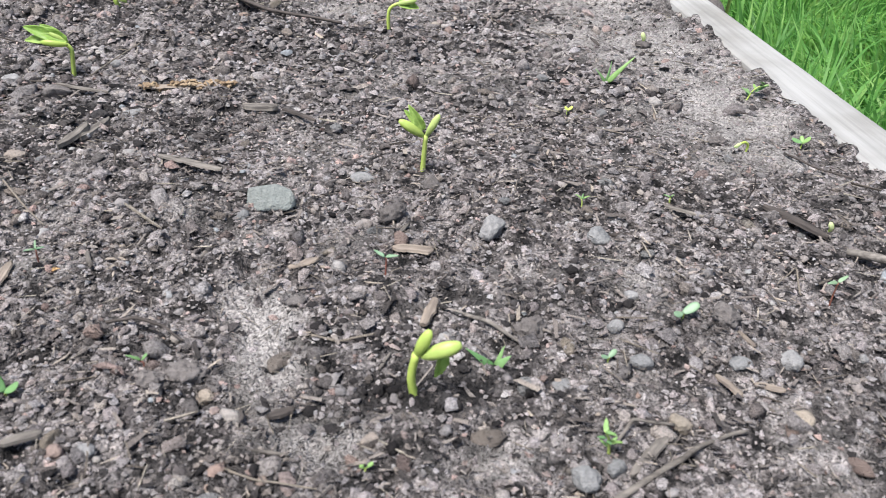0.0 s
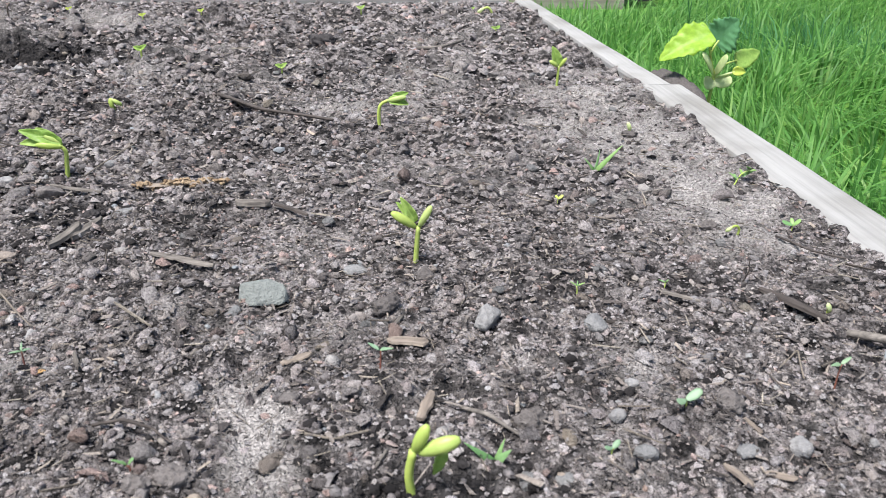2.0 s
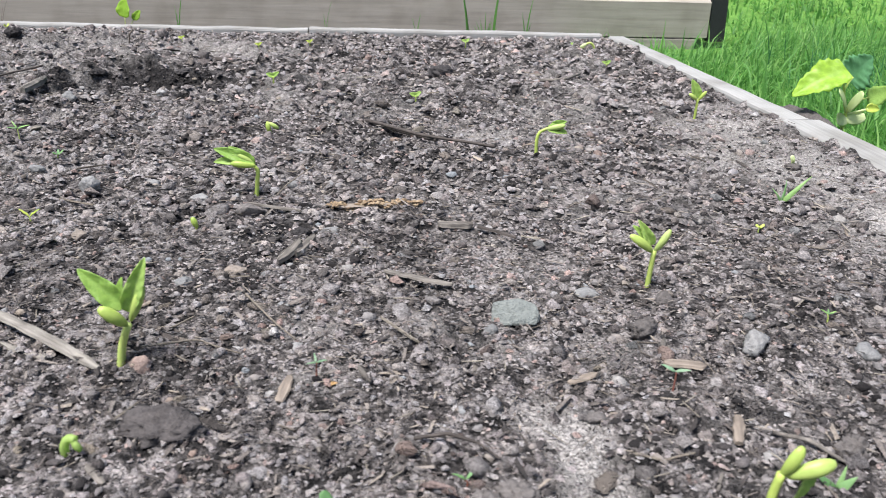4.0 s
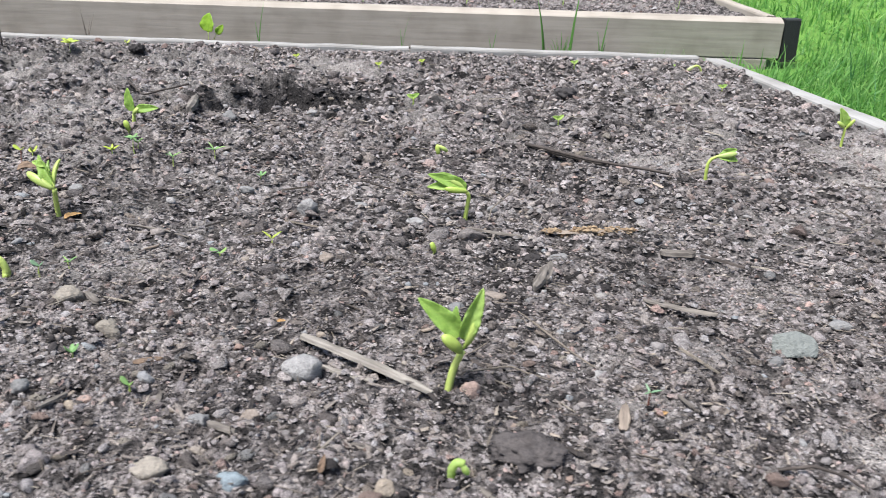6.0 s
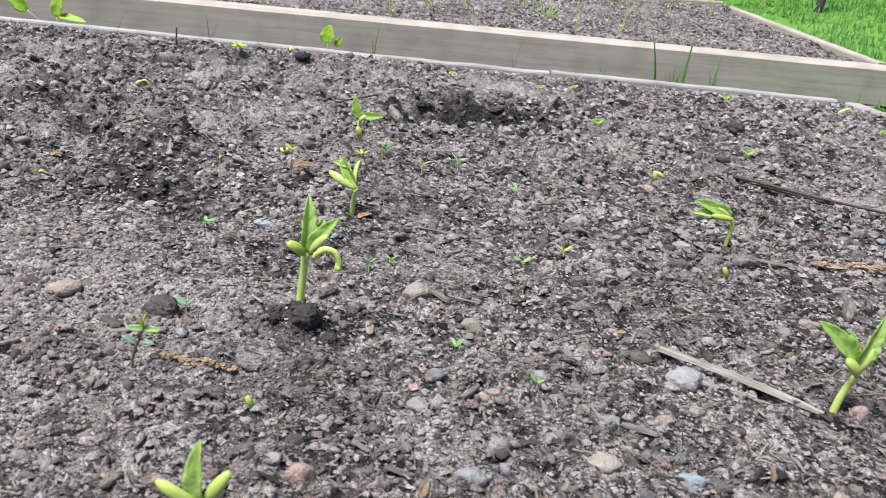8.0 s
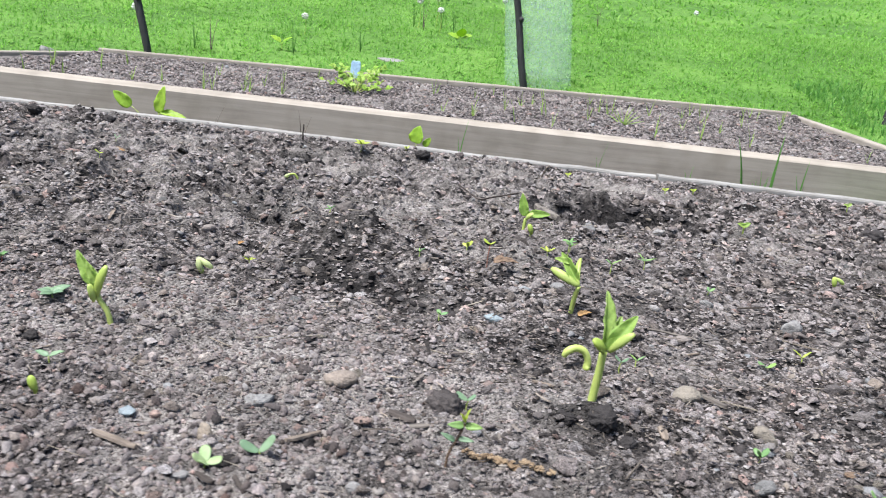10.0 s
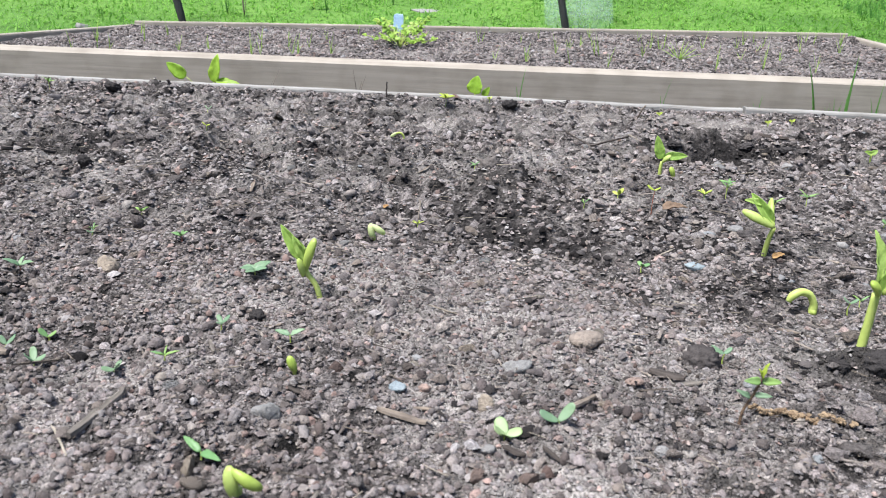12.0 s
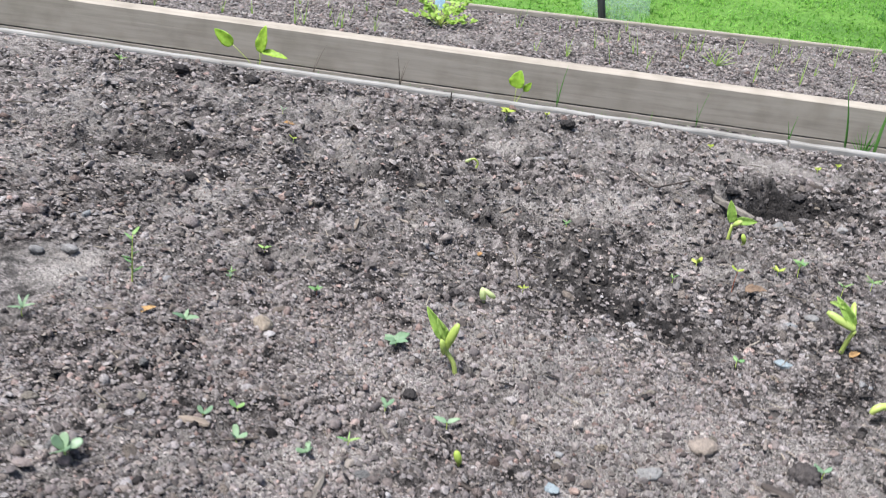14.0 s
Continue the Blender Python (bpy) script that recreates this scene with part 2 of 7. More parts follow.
STONES = {
    "grey": piece_material("grey_stone", [(0.0, (0.14, 0.138, 0.136)), (1.0, (0.21, 0.205, 0.2))], rough=0.7, by="object"),
    "pale": piece_material("pale_stone", [(0.0, (0.17, 0.164, 0.160)), (1.0, (0.24, 0.232, 0.226))], rough=0.8, by="object", mottle=0.65),
    "tan": piece_material("tan_stone", [(0.0, (0.21, 0.178, 0.142)), (1.0, (0.27, 0.224, 0.177))], rough=0.75, by="object"),
    "blue": piece_material("blue_grey_stone", [(0.0, (0.185, 0.22, 0.24)), (1.0, (0.255, 0.30, 0.315))], rough=0.6, by="object", mottle=0.35),
    "brown": piece_material("brown_stone", [(0.0, (0.16, 0.134, 0.114)), (1.0, (0.225, 0.187, 0.158))], rough=0.8, by="object"),
    "pink": piece_material("pinkish_stone", [(0.0, (0.2, 0.148, 0.126)), (1.0, (0.26, 0.188, 0.16))], rough=0.75, by="object"),
    "green": piece_material("green_grey_stone", [(0.0, (0.16, 0.17, 0.158)), (1.0, (0.19, 0.20, 0.187))], rough=0.7, by="object", mottle=0.45),
    "dark": piece_material("dark_clod", [(0.0, (0.03, 0.0275, 0.0275)), (1.0, (0.06, 0.055, 0.055))], rough=0.95, by="object", spec=0.1),
    "cream": piece_material("cream_stone", [(0.0, (0.195, 0.172, 0.143)), (1.0, (0.26, 0.23, 0.193))], rough=0.75, by="object", mottle=0.45),
    "loaf": piece_material("dark_brown_clod", [(0.0, (0.05, 0.0445, 0.0435)), (1.0, (0.068, 0.0605, 0.059))], rough=0.95, by="object", spec=0.1, mottle=0.9, scale=140.0),
    "clod": piece_material("dry_clod", [(0.0, (0.085, 0.076, 0.072)), (1.0, (0.15, 0.134, 0.127))], rough=0.95, by="object", spec=0.1, mottle=0.7),
}
OLDWOOD = wood_material("weathered_grey_wood", (0.272, 0.264, 0.25), (0.212, 0.205, 0.194), stretch=(5.0, 170.0, 170.0), stain=0.6)
LUMBER = wood_material("pale_treated_lumber", (0.30, 0.268, 0.228), (0.235, 0.208, 0.175), rough=0.75, stain=0.35, knots=False)
BARK = wood_material("grey_bark", (0.19, 0.168, 0.147), (0.06, 0.052, 0.046), stretch=(40, 250, 250), knots=False, stain=0.5)
PALEBARK = wood_material("pale_wood_chip", (0.25, 0.205, 0.165), (0.10, 0.08, 0.067), stretch=(40, 300, 300), knots=False)
SPLITWOOD = wood_material("grey_split_wood", (0.255, 0.232, 0.203), (0.12, 0.107, 0.093), stretch=(40, 250, 250), knots=False, stain=0.5)
DARKBARK = wood_material("dark_rotten_bark", (0.075, 0.062, 0.055), (0.028, 0.023, 0.02), stretch=(40, 250, 250), knots=False)
CATKIN = piece_material("dry_catkin", [(0.0, (0.19, 0.125, 0.075)), (0.5, (0.28, 0.20, 0.125)), (1.0, (0.37, 0.275, 0.175))], rough=0.9, scale=500)
DRYLEAF = piece_material("dry_orange_leaf", [(0.0, (0.31, 0.17, 0.07)), (1.0, (0.40, 0.25, 0.11))], by="object", rough=0.8)
BROWNLEAF = piece_material("dry_brown_leaf", [(0.0, (0.13, 0.085, 0.055)), (1.0, (0.2, 0.14, 0.1))], by="object", rough=0.8)
COTYLEDON = leaf_material("bean_cotyledon", [(0.0, (0.34, 0.445, 0.085)), (0.6, (0.38, 0.48, 0.12)), (1.0, (0.41, 0.50, 0.17))], through=0.25, rough=0.4, mottle=0.35)
BEANLEAF = leaf_material("bean_leaf", [(0.0, (0.29, 0.45, 0.10)), (1.0, (0.42, 0.56, 0.17))], through=0.52, scale=240, veins=330.0)
BROADLEAF = leaf_material("broad_seedling_leaf", [(0.0, (0.34, 0.54, 0.065)), (1.0, (0.42, 0.60, 0.085))], through=0.55, scale=90, veins=110.0)
HERBLEAF = leaf_material("herb_leaf", [(0.0, (0.33, 0.54, 0.09)), (1.0, (0.45, 0.62, 0.14))], through=0.5, scale=90)
DARKLEAF = leaf_material("dark_seedling_leaf", [(0.0, (0.10, 0.26, 0.11)), (1.0, (0.13, 0.30, 0.13))], through=0.3, scale=90, veins=110.0)
BEANSTEM = leaf_material("bean_stem", [(0.0, (0.37, 0.46, 0.10)), (1.0, (0.44, 0.52, 0.15))], through=0.15, rough=0.4, mottle=0.3)
WEEDLEAF = leaf_material("weed_leaf", [(0.0, (0.13, 0.27, 0.105)), (0.5, (0.19, 0.33, 0.13)), (1.0, (0.25, 0.39, 0.11))], through=0.3)
PALELEAF = leaf_material("pale_grey_green_leaf", [(0.0, (0.15, 0.25, 0.15)), (1.0, (0.23, 0.33, 0.20))], through=0.25)
YELLOWLEAF = leaf_material("yellow_green_leaf", [(0.0, (0.33, 0.43, 0.06)), (1.0, (0.43, 0.49, 0.10))], through=0.3)
CREAMLEAF = leaf_material("cream_green_cotyledon", [(0.0, (0.58, 0.66, 0.33)), (1.0, (0.64, 0.70, 0.38))], through=0.45, mottle=0.2)
SOFTLEAF = leaf_material("soft_seed_leaf", [(0.0, (0.25, 0.36, 0.17)), (1.0, (0.31, 0.41, 0.20))], through=0.3)
REDSTEM = leaf_material("reddish_stem", [(0.0, (0.20, 0.07, 0.055)), (1.0, (0.28, 0.12, 0.08))], through=0.1)
GRASS = leaf_material("grass_blades", [(0.0, (0.085, 0.225, 0.05)), (0.45, (0.135, 0.315, 0.07)), (0.8, (0.175, 0.37, 0.088)), (1.0, (0.26, 0.43, 0.13))], by="island", through=0.6, rough=0.5, scale=40, mottle=0.3)
DARKGRASS = leaf_material("dark_grass_blades", [(0.0, (0.05, 0.17, 0.06)), (1.0, (0.085, 0.24, 0.08))], by="island", through=0.45, rough=0.5, scale=40, mottle=0.3)
TURF = leaf_material("short_turf_blades", [(0.0, (0.145, 0.34, 0.055)), (0.5, (0.175, 0.38, 0.067)), (1.0, (0.225, 0.42, 0.09))], by="island", through=0.5, rough=0.7, scale=1.6, mottle=0.8)
LAWN = lawn_material()


# ---- mesh helpers ----
def mesh(name, verts, faces, material, smooth=True):
    """One mesh from arrays of corners and of faces that all have the same number of corners."""
    verts, faces = np.asarray(verts, np.float32), np.asarray(faces, np.int32)
    me = bpy.data.meshes.new(name)
    n, k = faces.shape
    me.vertices.add(len(verts))
    me.vertices.foreach_set("co", verts.ravel())
    me.loops.add(n * k)
    me.loops.foreach_set("vertex_index", faces.ravel())
    me.polygons.add(n)
    me.polygons.foreach_set("loop_start", np.arange(0, n * k, k, dtype=np.int32))
    me.polygons.foreach_set("use_smooth", np.full(n, smooth, bool))
    me.update(calc_edges=True)
    me.materials.append(material)
    return me


def joined(pieces):
    """Several (verts, faces) as one."""
    vs, fs, at = [], [], 0
    for v, f in pieces:
        vs.append(np.asarray(v, float)), fs.append(np.asarray(f, int) + at)
        at += len(v)
    return np.concatenate(vs), np.concatenate(fs)


def thing(name, place, label, category, group="", turn=0.0):
    ob = new(name)
    ob.empty_display_size = 0.01
    ob.matrix_basis = pose(*place, 0, 0, turn)
    return tagged(ob, label, category, group)


def part(name, shape, material, parent, label="", smooth=True):
    ob = new(name, mesh(name, *shape, material, smooth))
    ob.parent = parent
    return tagged(ob, label)


def single(name, shape, material, place, label, category, group="", turn=0.0, smooth=True, kind=""):
    ob = new(name, mesh(name, *shape, material, smooth))
    ob.matrix_basis = pose(*place, 0, 0, turn)
    return tagged(ob, label, category, group, kind)


# ---- the soil's height ----
LATTICE = np.random.default_rng(3).random((256, 256))


def wander(x, y, size, seed=0):
    """Smooth noise from -1 to 1 with hills of that size."""
    x, y = np.asarray(x, float) / size + 17.3 * seed + 90, np.asarray(y, float) / size + 31.7 * seed + 90
    i, j = np.floor(x).astype(int), np.floor(y).astype(int)
    u, v = x - i, y - j
    u, v = u * u * (3 - 2 * u), v * v * (3 - 2 * v)
    a, b = LATTICE[i % 256, j % 256], LATTICE[(i + 1) % 256, j % 256]
    c, d = LATTICE[i % 256, (j + 1) % 256], LATTICE[(i + 1) % 256, (j + 1) % 256]
    return 2 * ((a * (1 - u) + b * u) * (1 - v) + (c * (1 - u) + d * u) * v) - 1


def dip(x, y, cx, cy, rx, ry, turn=0.0):
    c, s = math.cos(radians(turn)), math.sin(radians(turn))
    dx, dy = x - cx, y - cy
    return np.exp(-(((dx * c + dy * s) / rx) ** 2 + ((-dx * s + dy * c) / ry) ** 2))


def edge_spill(x, y):
    """Soil drawn up over the inner edge of the timbers in some places."""
    inner = np.where(y < 1.131, 0.643, 0.649 - 0.0377 * (y - 1.132))
    spill = np.where(y < 1.1, np.clip(0.1 + 1.0 * wander(x, y, 0.05, 50) + 0.6 * wander(x, y, 0.015, 53), -0.3, 0.7), -0.3)
    return 0.006 * np.clip((x - inner + 0.03) / 0.03, 0, 1) * spill - 0.05 * np.clip((x - inner - 0.004 - 0.008 * spill) / 0.008, 0, 1)


def pit(x, y, cx, cy, rx, ry, turn=0.0):
    """A hollow with steep sides and a flat floor."""
    d = -np.log(np.maximum(dip(x, y, cx, cy, rx, ry, turn), 1e-30))
    return np.exp(-d * d)


def soil_height(x, y):
    x, y = np.asarray(x, float), np.asarray(y, float)
    rough = 0.75 + 1.2 * dip(x, y, -0.8, 1.25, 0.7, 0.45) + 1.1 * np.clip((y - 0.75) / 0.8, 0, 1)
    z = 0.0025 * wander(x, y, 0.22, 1) + 0.0040 * rough * wander(x, y, 0.06, 2)
    z = z + 0.0046 * rough * wander(x, y, 0.024, 3) + 0.0034 * rough * wander(x, y, 0.010, 4) + 0.0022 * wander(x, y, 0.0055, 5) * (1 - 0.6 * sandy(x, y))
    # the broad lie of the bed
    z = z + 0.014 * dip(x, y, -0.39, 0.95, 0.14, 0.28) - 0.008 * dip(x, y, -0.50, 0.42, 0.35, 0.07) - 0.010 * dip(x, y, 0.42, 1.08, 0.2, 0.25) - 0.006 * dip(x, y, 0.23, 0.60, 0.09, 0.09)
    z = z + 0.004 * dip(x, y, -1.3, 1.80, 0.5, 0.10) + 0.006 * dip(x, y, -0.62, 1.70, 0.2, 0.06) + 0.010 * dip(x, y, -1.33, 1.74, 0.12, 0.05)
    # the dug hole with its bank
    z = z - 0.085 * pit(x, y, -0.268, 1.318, 0.085, 0.058, 20) + 0.022 * dip(x, y, -0.25, 1.425, 0.10, 0.035, 20) + 0.010 * dip(x, y, -0.37, 1.30, 0.025, 0.05)
    # the dark mound and the dents behind it
    z = z + 0.028 * dip(x, y, -0.605, 0.925, 0.055, 0.04) + 0.014 * dip(x, y, -0.53, 0.875, 0.10, 0.045, -35) - 0.014 * dip(x, y, -0.70, 0.89, 0.07, 0.05) - 0.013 * dip(x, y, -0.54, 0.775, 0.09, 0.03, -30) - 0.012 * pit(x, y, -0.703, 0.630, 0.006, 0.006)
    z = z - 0.020 * pit(x, y, -0.72, 1.03, 0.06, 0.04) + 0.012 * dip(x, y, -0.73, 1.10, 0.06, 0.03) - 0.018 * pit(x, y, -0.85, 1.15, 0.07, 0.04) + 0.010 * dip(x, y, -0.87, 1.22, 0.08, 0.03)
    z = z - 0.018 * pit(x, y, -1.23, 1.12, 0.10, 0.05) + 0.012 * dip(x, y, -1.22, 1.20, 0.12, 0.04) - 0.014 * pit(x, y, -0.83, 1.55, 0.10, 0.04) + 0.012 * dip(x, y, -0.82, 1.64, 0.12, 0.04)
    z = z + 0.010 * dip(x, y, -0.366, 0.549, 0.024, 0.016)
    back = np.clip((y - 1.82) / 0.12, 0, 1)
    return z * (1 - 0.6 * back) - 0.008 * back + edge_spill(x, y)


def dark_soil_places(x, y):
    # Damp in the dug hole and mound; elsewhere plain darkening in dents and patches.
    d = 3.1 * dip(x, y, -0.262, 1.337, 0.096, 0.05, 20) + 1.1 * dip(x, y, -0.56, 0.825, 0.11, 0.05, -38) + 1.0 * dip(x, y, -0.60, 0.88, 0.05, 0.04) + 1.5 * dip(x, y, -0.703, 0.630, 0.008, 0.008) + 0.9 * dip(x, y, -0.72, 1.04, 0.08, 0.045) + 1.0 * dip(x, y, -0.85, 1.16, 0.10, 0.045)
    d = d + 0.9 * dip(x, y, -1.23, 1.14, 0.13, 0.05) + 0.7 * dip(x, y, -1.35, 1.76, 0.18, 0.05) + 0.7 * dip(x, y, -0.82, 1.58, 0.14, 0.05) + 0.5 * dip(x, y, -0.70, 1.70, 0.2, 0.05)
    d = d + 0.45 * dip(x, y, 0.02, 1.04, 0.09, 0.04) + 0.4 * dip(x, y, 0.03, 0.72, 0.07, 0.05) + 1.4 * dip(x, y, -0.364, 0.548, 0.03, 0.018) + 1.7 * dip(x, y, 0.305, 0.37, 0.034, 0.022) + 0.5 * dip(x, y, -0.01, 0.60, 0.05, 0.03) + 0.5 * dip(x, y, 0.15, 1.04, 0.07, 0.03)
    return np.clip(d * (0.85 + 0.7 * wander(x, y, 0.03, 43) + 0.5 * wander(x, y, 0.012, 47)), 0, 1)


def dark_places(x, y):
    """Damp and otherwise dark spots and small dark fibrous patches, from 0 to 1."""
    return np.clip(dark_soil_places(x, y) + np.clip(1.0 * wander(x, y, 0.06, 48) + 0.8 * wander(x, y, 0.02, 49) - 0.50 + 0.08 * np.clip((x + 0.25) / 0.2, -1, 1), 0, 0.7) * (1 - sandy(x, y)), 0, 1)


def sandy(x, y):
    """Where pale sand lies over the darker soil, from 0 to 1."""
    d = 1.4 * dip(x, y, 0.215, 0.425, 0.024, 0.06, 8) + dip(x, y, 0.245, 0.345, 0.03, 0.02) + dip(x, y, 0.315, 0.330, 0.03, 0.015) + 0.8 * dip(x, y, 0.42, 0.47, 0.05, 0.03)
    d = d + 1.1 * dip(x, y, 0.58, 0.90, 0.09, 0.35) + 0.9 * dip(x, y, -0.60, 0.555, 0.12, 0.06) + 0.7 * dip(x, y, -0.66, 0.64, 0.10, 0.03) + 0.3 * dip(x, y, 0.07, 0.475, 0.04, 0.02) + 0.35 * dip(x, y, 0.0, 1.1, 0.3, 0.25) + 0.9 * dip(x, y, 0.60, 0.70, 0.05, 0.10) + 0.4 * dip(x, y, -0.75, 1.5, 0.15, 0.12) + 0.4 * dip(x, y, -1.05, 1.22, 0.15, 0.12)
    d = d + 0.6 * dip(x, y, -0.50, 1.20, 0.10, 0.12) + 0.6 * dip(x, y, 0.30, 1.25, 0.12, 0.25) + 0.6 * dip(x, y, -0.35, 1.65, 0.3, 0.06)
    return np.clip(d * (0.9 + 0.5 * wander(x, y, 0.02, 45)) + 0.5 * wander(x, y, 0.13, 44) + 0.4 * wander(x, y, 0.035, 46) - 0.05 + 0.2 * np.clip((-x - 0.15) / 0.3, -1, 1), 0, 1)


BED_LEFT, BED_RIGHT, BED_NEAR, BED_FAR = -2.6, 0.65, -0.16, 1.972


def ground_height(x, y):
    """The lawn: level round the near bed, climbing behind the far one."""
    x, y = np.asarray(x, float), np.asarray(y, float)
    z = -0.17 + 0.16 * np.clip(y - 2.9, 0, 1.3) + 0.2 * np.clip(y - 4.2, 0, 60) + 0.02 * np.clip(x, -4, 4) * np.clip((y - 2.5) / 2, 0, 1)
    return z + 0.015 * wander(x, y, 0.9, 6) + 0.01 * wander(x, y, 0.3, 7)


def far_bed_top(x, y):
    """Top of the far bed's boards over the plan."""
    s, u = (y - 2.95) / 1.25, (x + 2.58) / 3.58
    return 0.003 + 0.014 * u + s * (0.052 + 0.064 * u)


def sheet(xs, ys, height):
    gx, gy = np.meshgrid(xs, ys)
    v = np.stack([gx, gy, height(gx, gy)], -1).reshape(-1, 3)
    n, k = len(ys), len(xs)
    i = (np.arange(n - 1)[:, None] * k + np.arange(k - 1)).ravel()
    return v, np.stack([i, i + 1, i + k + 1, i + k], -1)


# ---- large structure ----
rows = np.concatenate([np.arange(BED_NEAR, 0.2, 0.012), np.arange(0.2, 0.28, 0.006), np.arange(0.28, 0.72, 0.0034), np.arange(0.72, 1.3, 0.0055), np.arange(1.3, BED_FAR + 0.006, 0.008)])
columns = np.concatenate([np.arange(BED_LEFT, -1.5, 0.012), np.arange(-1.5, -1.06, 0.006), np.arange(-1.06, BED_RIGHT + 0.012, 0.0038)])
soil_shape = sheet(columns, rows, soil_height)
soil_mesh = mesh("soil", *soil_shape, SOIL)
# The damp attribute also holds the plain dark spots.
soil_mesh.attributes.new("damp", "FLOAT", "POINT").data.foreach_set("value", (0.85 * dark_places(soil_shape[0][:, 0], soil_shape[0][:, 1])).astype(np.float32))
soil_mesh.attributes.new("sandy", "FLOAT", "POINT").data.foreach_set("value", sandy(soil_shape[0][:, 0], soil_shape[0][:, 1]).astype(np.float32))
tagged(new("soil", soil_mesh), "grey-brown crumbly garden soil with pale sandy patches", "soil", kind="structure")


def lawn_grid():
    xs = np.concatenate([-np.geomspace(60, 4, 26), np.arange(-3.9, 4, 0.1), np.geomspace(4, 60, 26)])
    ys = np.concatenate([-np.geomspace(30, 1, 14), np.arange(-0.9, 9, 0.1), np.geomspace(9, 80, 30)])

    def low(x, y):
        inside = (x > BED_LEFT + 0.02) & (x < BED_RIGHT) & (y > BED_NEAR + 0.02) & (y < BED_FAR)
        inside |= (x > -2.85) & (x < 1.15) & (y > 3.0) & (y < 4.15)
        return ground_height(x, y) - 0.12 * inside

    return sheet(xs, ys, low)


tagged(new("ground", mesh("ground", *lawn_grid(), LAWN)), "green lawn rising behind the garden beds", "lawn", kind="structure")


def board_shape(length, depth, height, bevel=0.004, wear=0.0, seed=0, worn=False):
    """A plank along x from 0 to length, its back upper edge at depth, its top at z 0."""
    bm = bmesh.new()
    n = max(2, int(length / 0.06))
    rng = random.Random(seed)
    rings = []
    b, c = bevel, math.copysign(bevel, depth)
    profile = [(c, 0), (depth - c, 0), (depth - c * 0.3, -b * 0.3), (depth, -b), (depth, -height), (0, -height), (0, -b), (c * 0.3, -b * 0.3)]
    if worn:  # a broad worn slope along the front upper edge
        profile = [(depth * 0.8, 0), (depth - 0.004, 0), (depth - 0.001, -0.001), (depth, -0.004), (depth, -height), (0, -height), (0, -0.018), (depth * 0.38, -0.008)]
    for i in range(n + 1):
        x = length * i / n
        dy, dz = wear * (rng.random() - 0.5), wear * (rng.random() - 0.5)
        rings.append([bm.verts.new((x, y + dy * (0.4 + (k % 3) * 0.3), z + (dz if z > -height * 0.5 else 0))) for k, (y, z) in enumerate(profile)])
    for a, d in zip(rings, rings[1:]):
        for k in range(8):
            bm.faces.new((a[k], a[(k + 1) % 8], d[(k + 1) % 8], d[k]))
    bm.faces.new(rings[0])
    bm.faces.new(rings[-1][::-1])
    bmesh.ops.recalc_face_normals(bm, faces=bm.faces)
    me = bpy.data.meshes.new("board")
    bm.to_mesh(me)
    bm.free()
    return me


def board(a, b, depth, height, material, parent, label="", bevel=0.004, wear=0.0, seed=0, name="board", worn=False):
    """A plank whose front top edge runs from a to b; its depth lies to the left of that way."""
    a, b = Vector(a), Vector(b)
    me = board_shape((b - a).length, depth, height, bevel, wear, seed, worn)
    me.materials.append(material)
    ob = new(name, me)
    ob.parent = parent
    run = (b - a).normalized()
    side = Vector((0, 0, 1)).cross(run).normalized()
    up = run.cross(side)
    ob.matrix_basis = Matrix.Translation(a) @ Matrix((run, side, up)).transposed().to_4x4()
    return tagged(ob, label)


near_bed = thing("garden_bed", (0, 0, 0), "raised garden bed edged with weathered grey boards", "garden bed")
board((BED_LEFT, 1.967, 0.003), (-0.07, 1.967, 0.002), 0.03, 0.16, OLDWOOD, near_bed, "weathered grey board", 0.005, 0.003, 1)
board((-0.066, 1.960, 0.006), (0.605, 1.960, 0.006), 0.032, 0.16, OLDWOOD, near_bed, "weathered grey board", 0.005, 0.002, 2)
board((0.649, 1.1305, 0.004), (0.618, 1.955, 0.004), -0.04, 0.16, OLDWOOD, near_bed, "thin weathered grey board", 0.005, 0.001, 3)
board((0.699, BED_NEAR, 0.004), (0.703, 1.130, 0.004), 0.058, 0.16, OLDWOOD, near_bed, "thick weathered grey timber with split grain", 0.006, 0.001, 4)
board((BED_LEFT, 1.96, 0.0), (BED_LEFT, BED_NEAR, 0.0), -0.036, 0.16, OLDWOOD, near_bed, "", 0.005, 0.003, 5)
board((BED_LEFT - 0.03, BED_NEAR, 0.0), (0.64, BED_NEAR, 0.0), -0.036, 0.16, OLDWOOD, near_bed, "", 0.005, 0.003, 6)

far_bed = thing("garden_bed", (0, 0, 0), "raised bed of pale new lumber filled with soil", "garden bed")
FL, FR = (-2.92, 2.95), (1.24, 2.95)
BL, BR = (-2.60, 4.2), (1.02, 4.2)


def rim(p, drop=0.0):
    return (p[0], p[1], float(far_bed_top(*p)) - drop)


board(rim(FL), rim(FR), 0.042, 0.138, LUMBER, far_bed, "pale lumber board", 0.021, 0.001, 7, worn=True)
board(rim(FL, 0.142), rim((1.20, 2.95), 0.142), 0.042, 0.138, LUMBER, far_bed, "lower lumber board half hidden by grass", 0.004, 0.001, 9)
board(rim((FR[0] - 0.012, 2.995)), rim(BR), 0.042, 0.138, LUMBER, far_bed, "pale lumber board", 0.008, 0.001, 10)
board(rim((0.97, 4.2), -0.016), rim((-0.75, 4.2), -0.016), -0.04, 0.14, LUMBER, far_bed, "pale lumber board", 0.008, 0.001, 11)
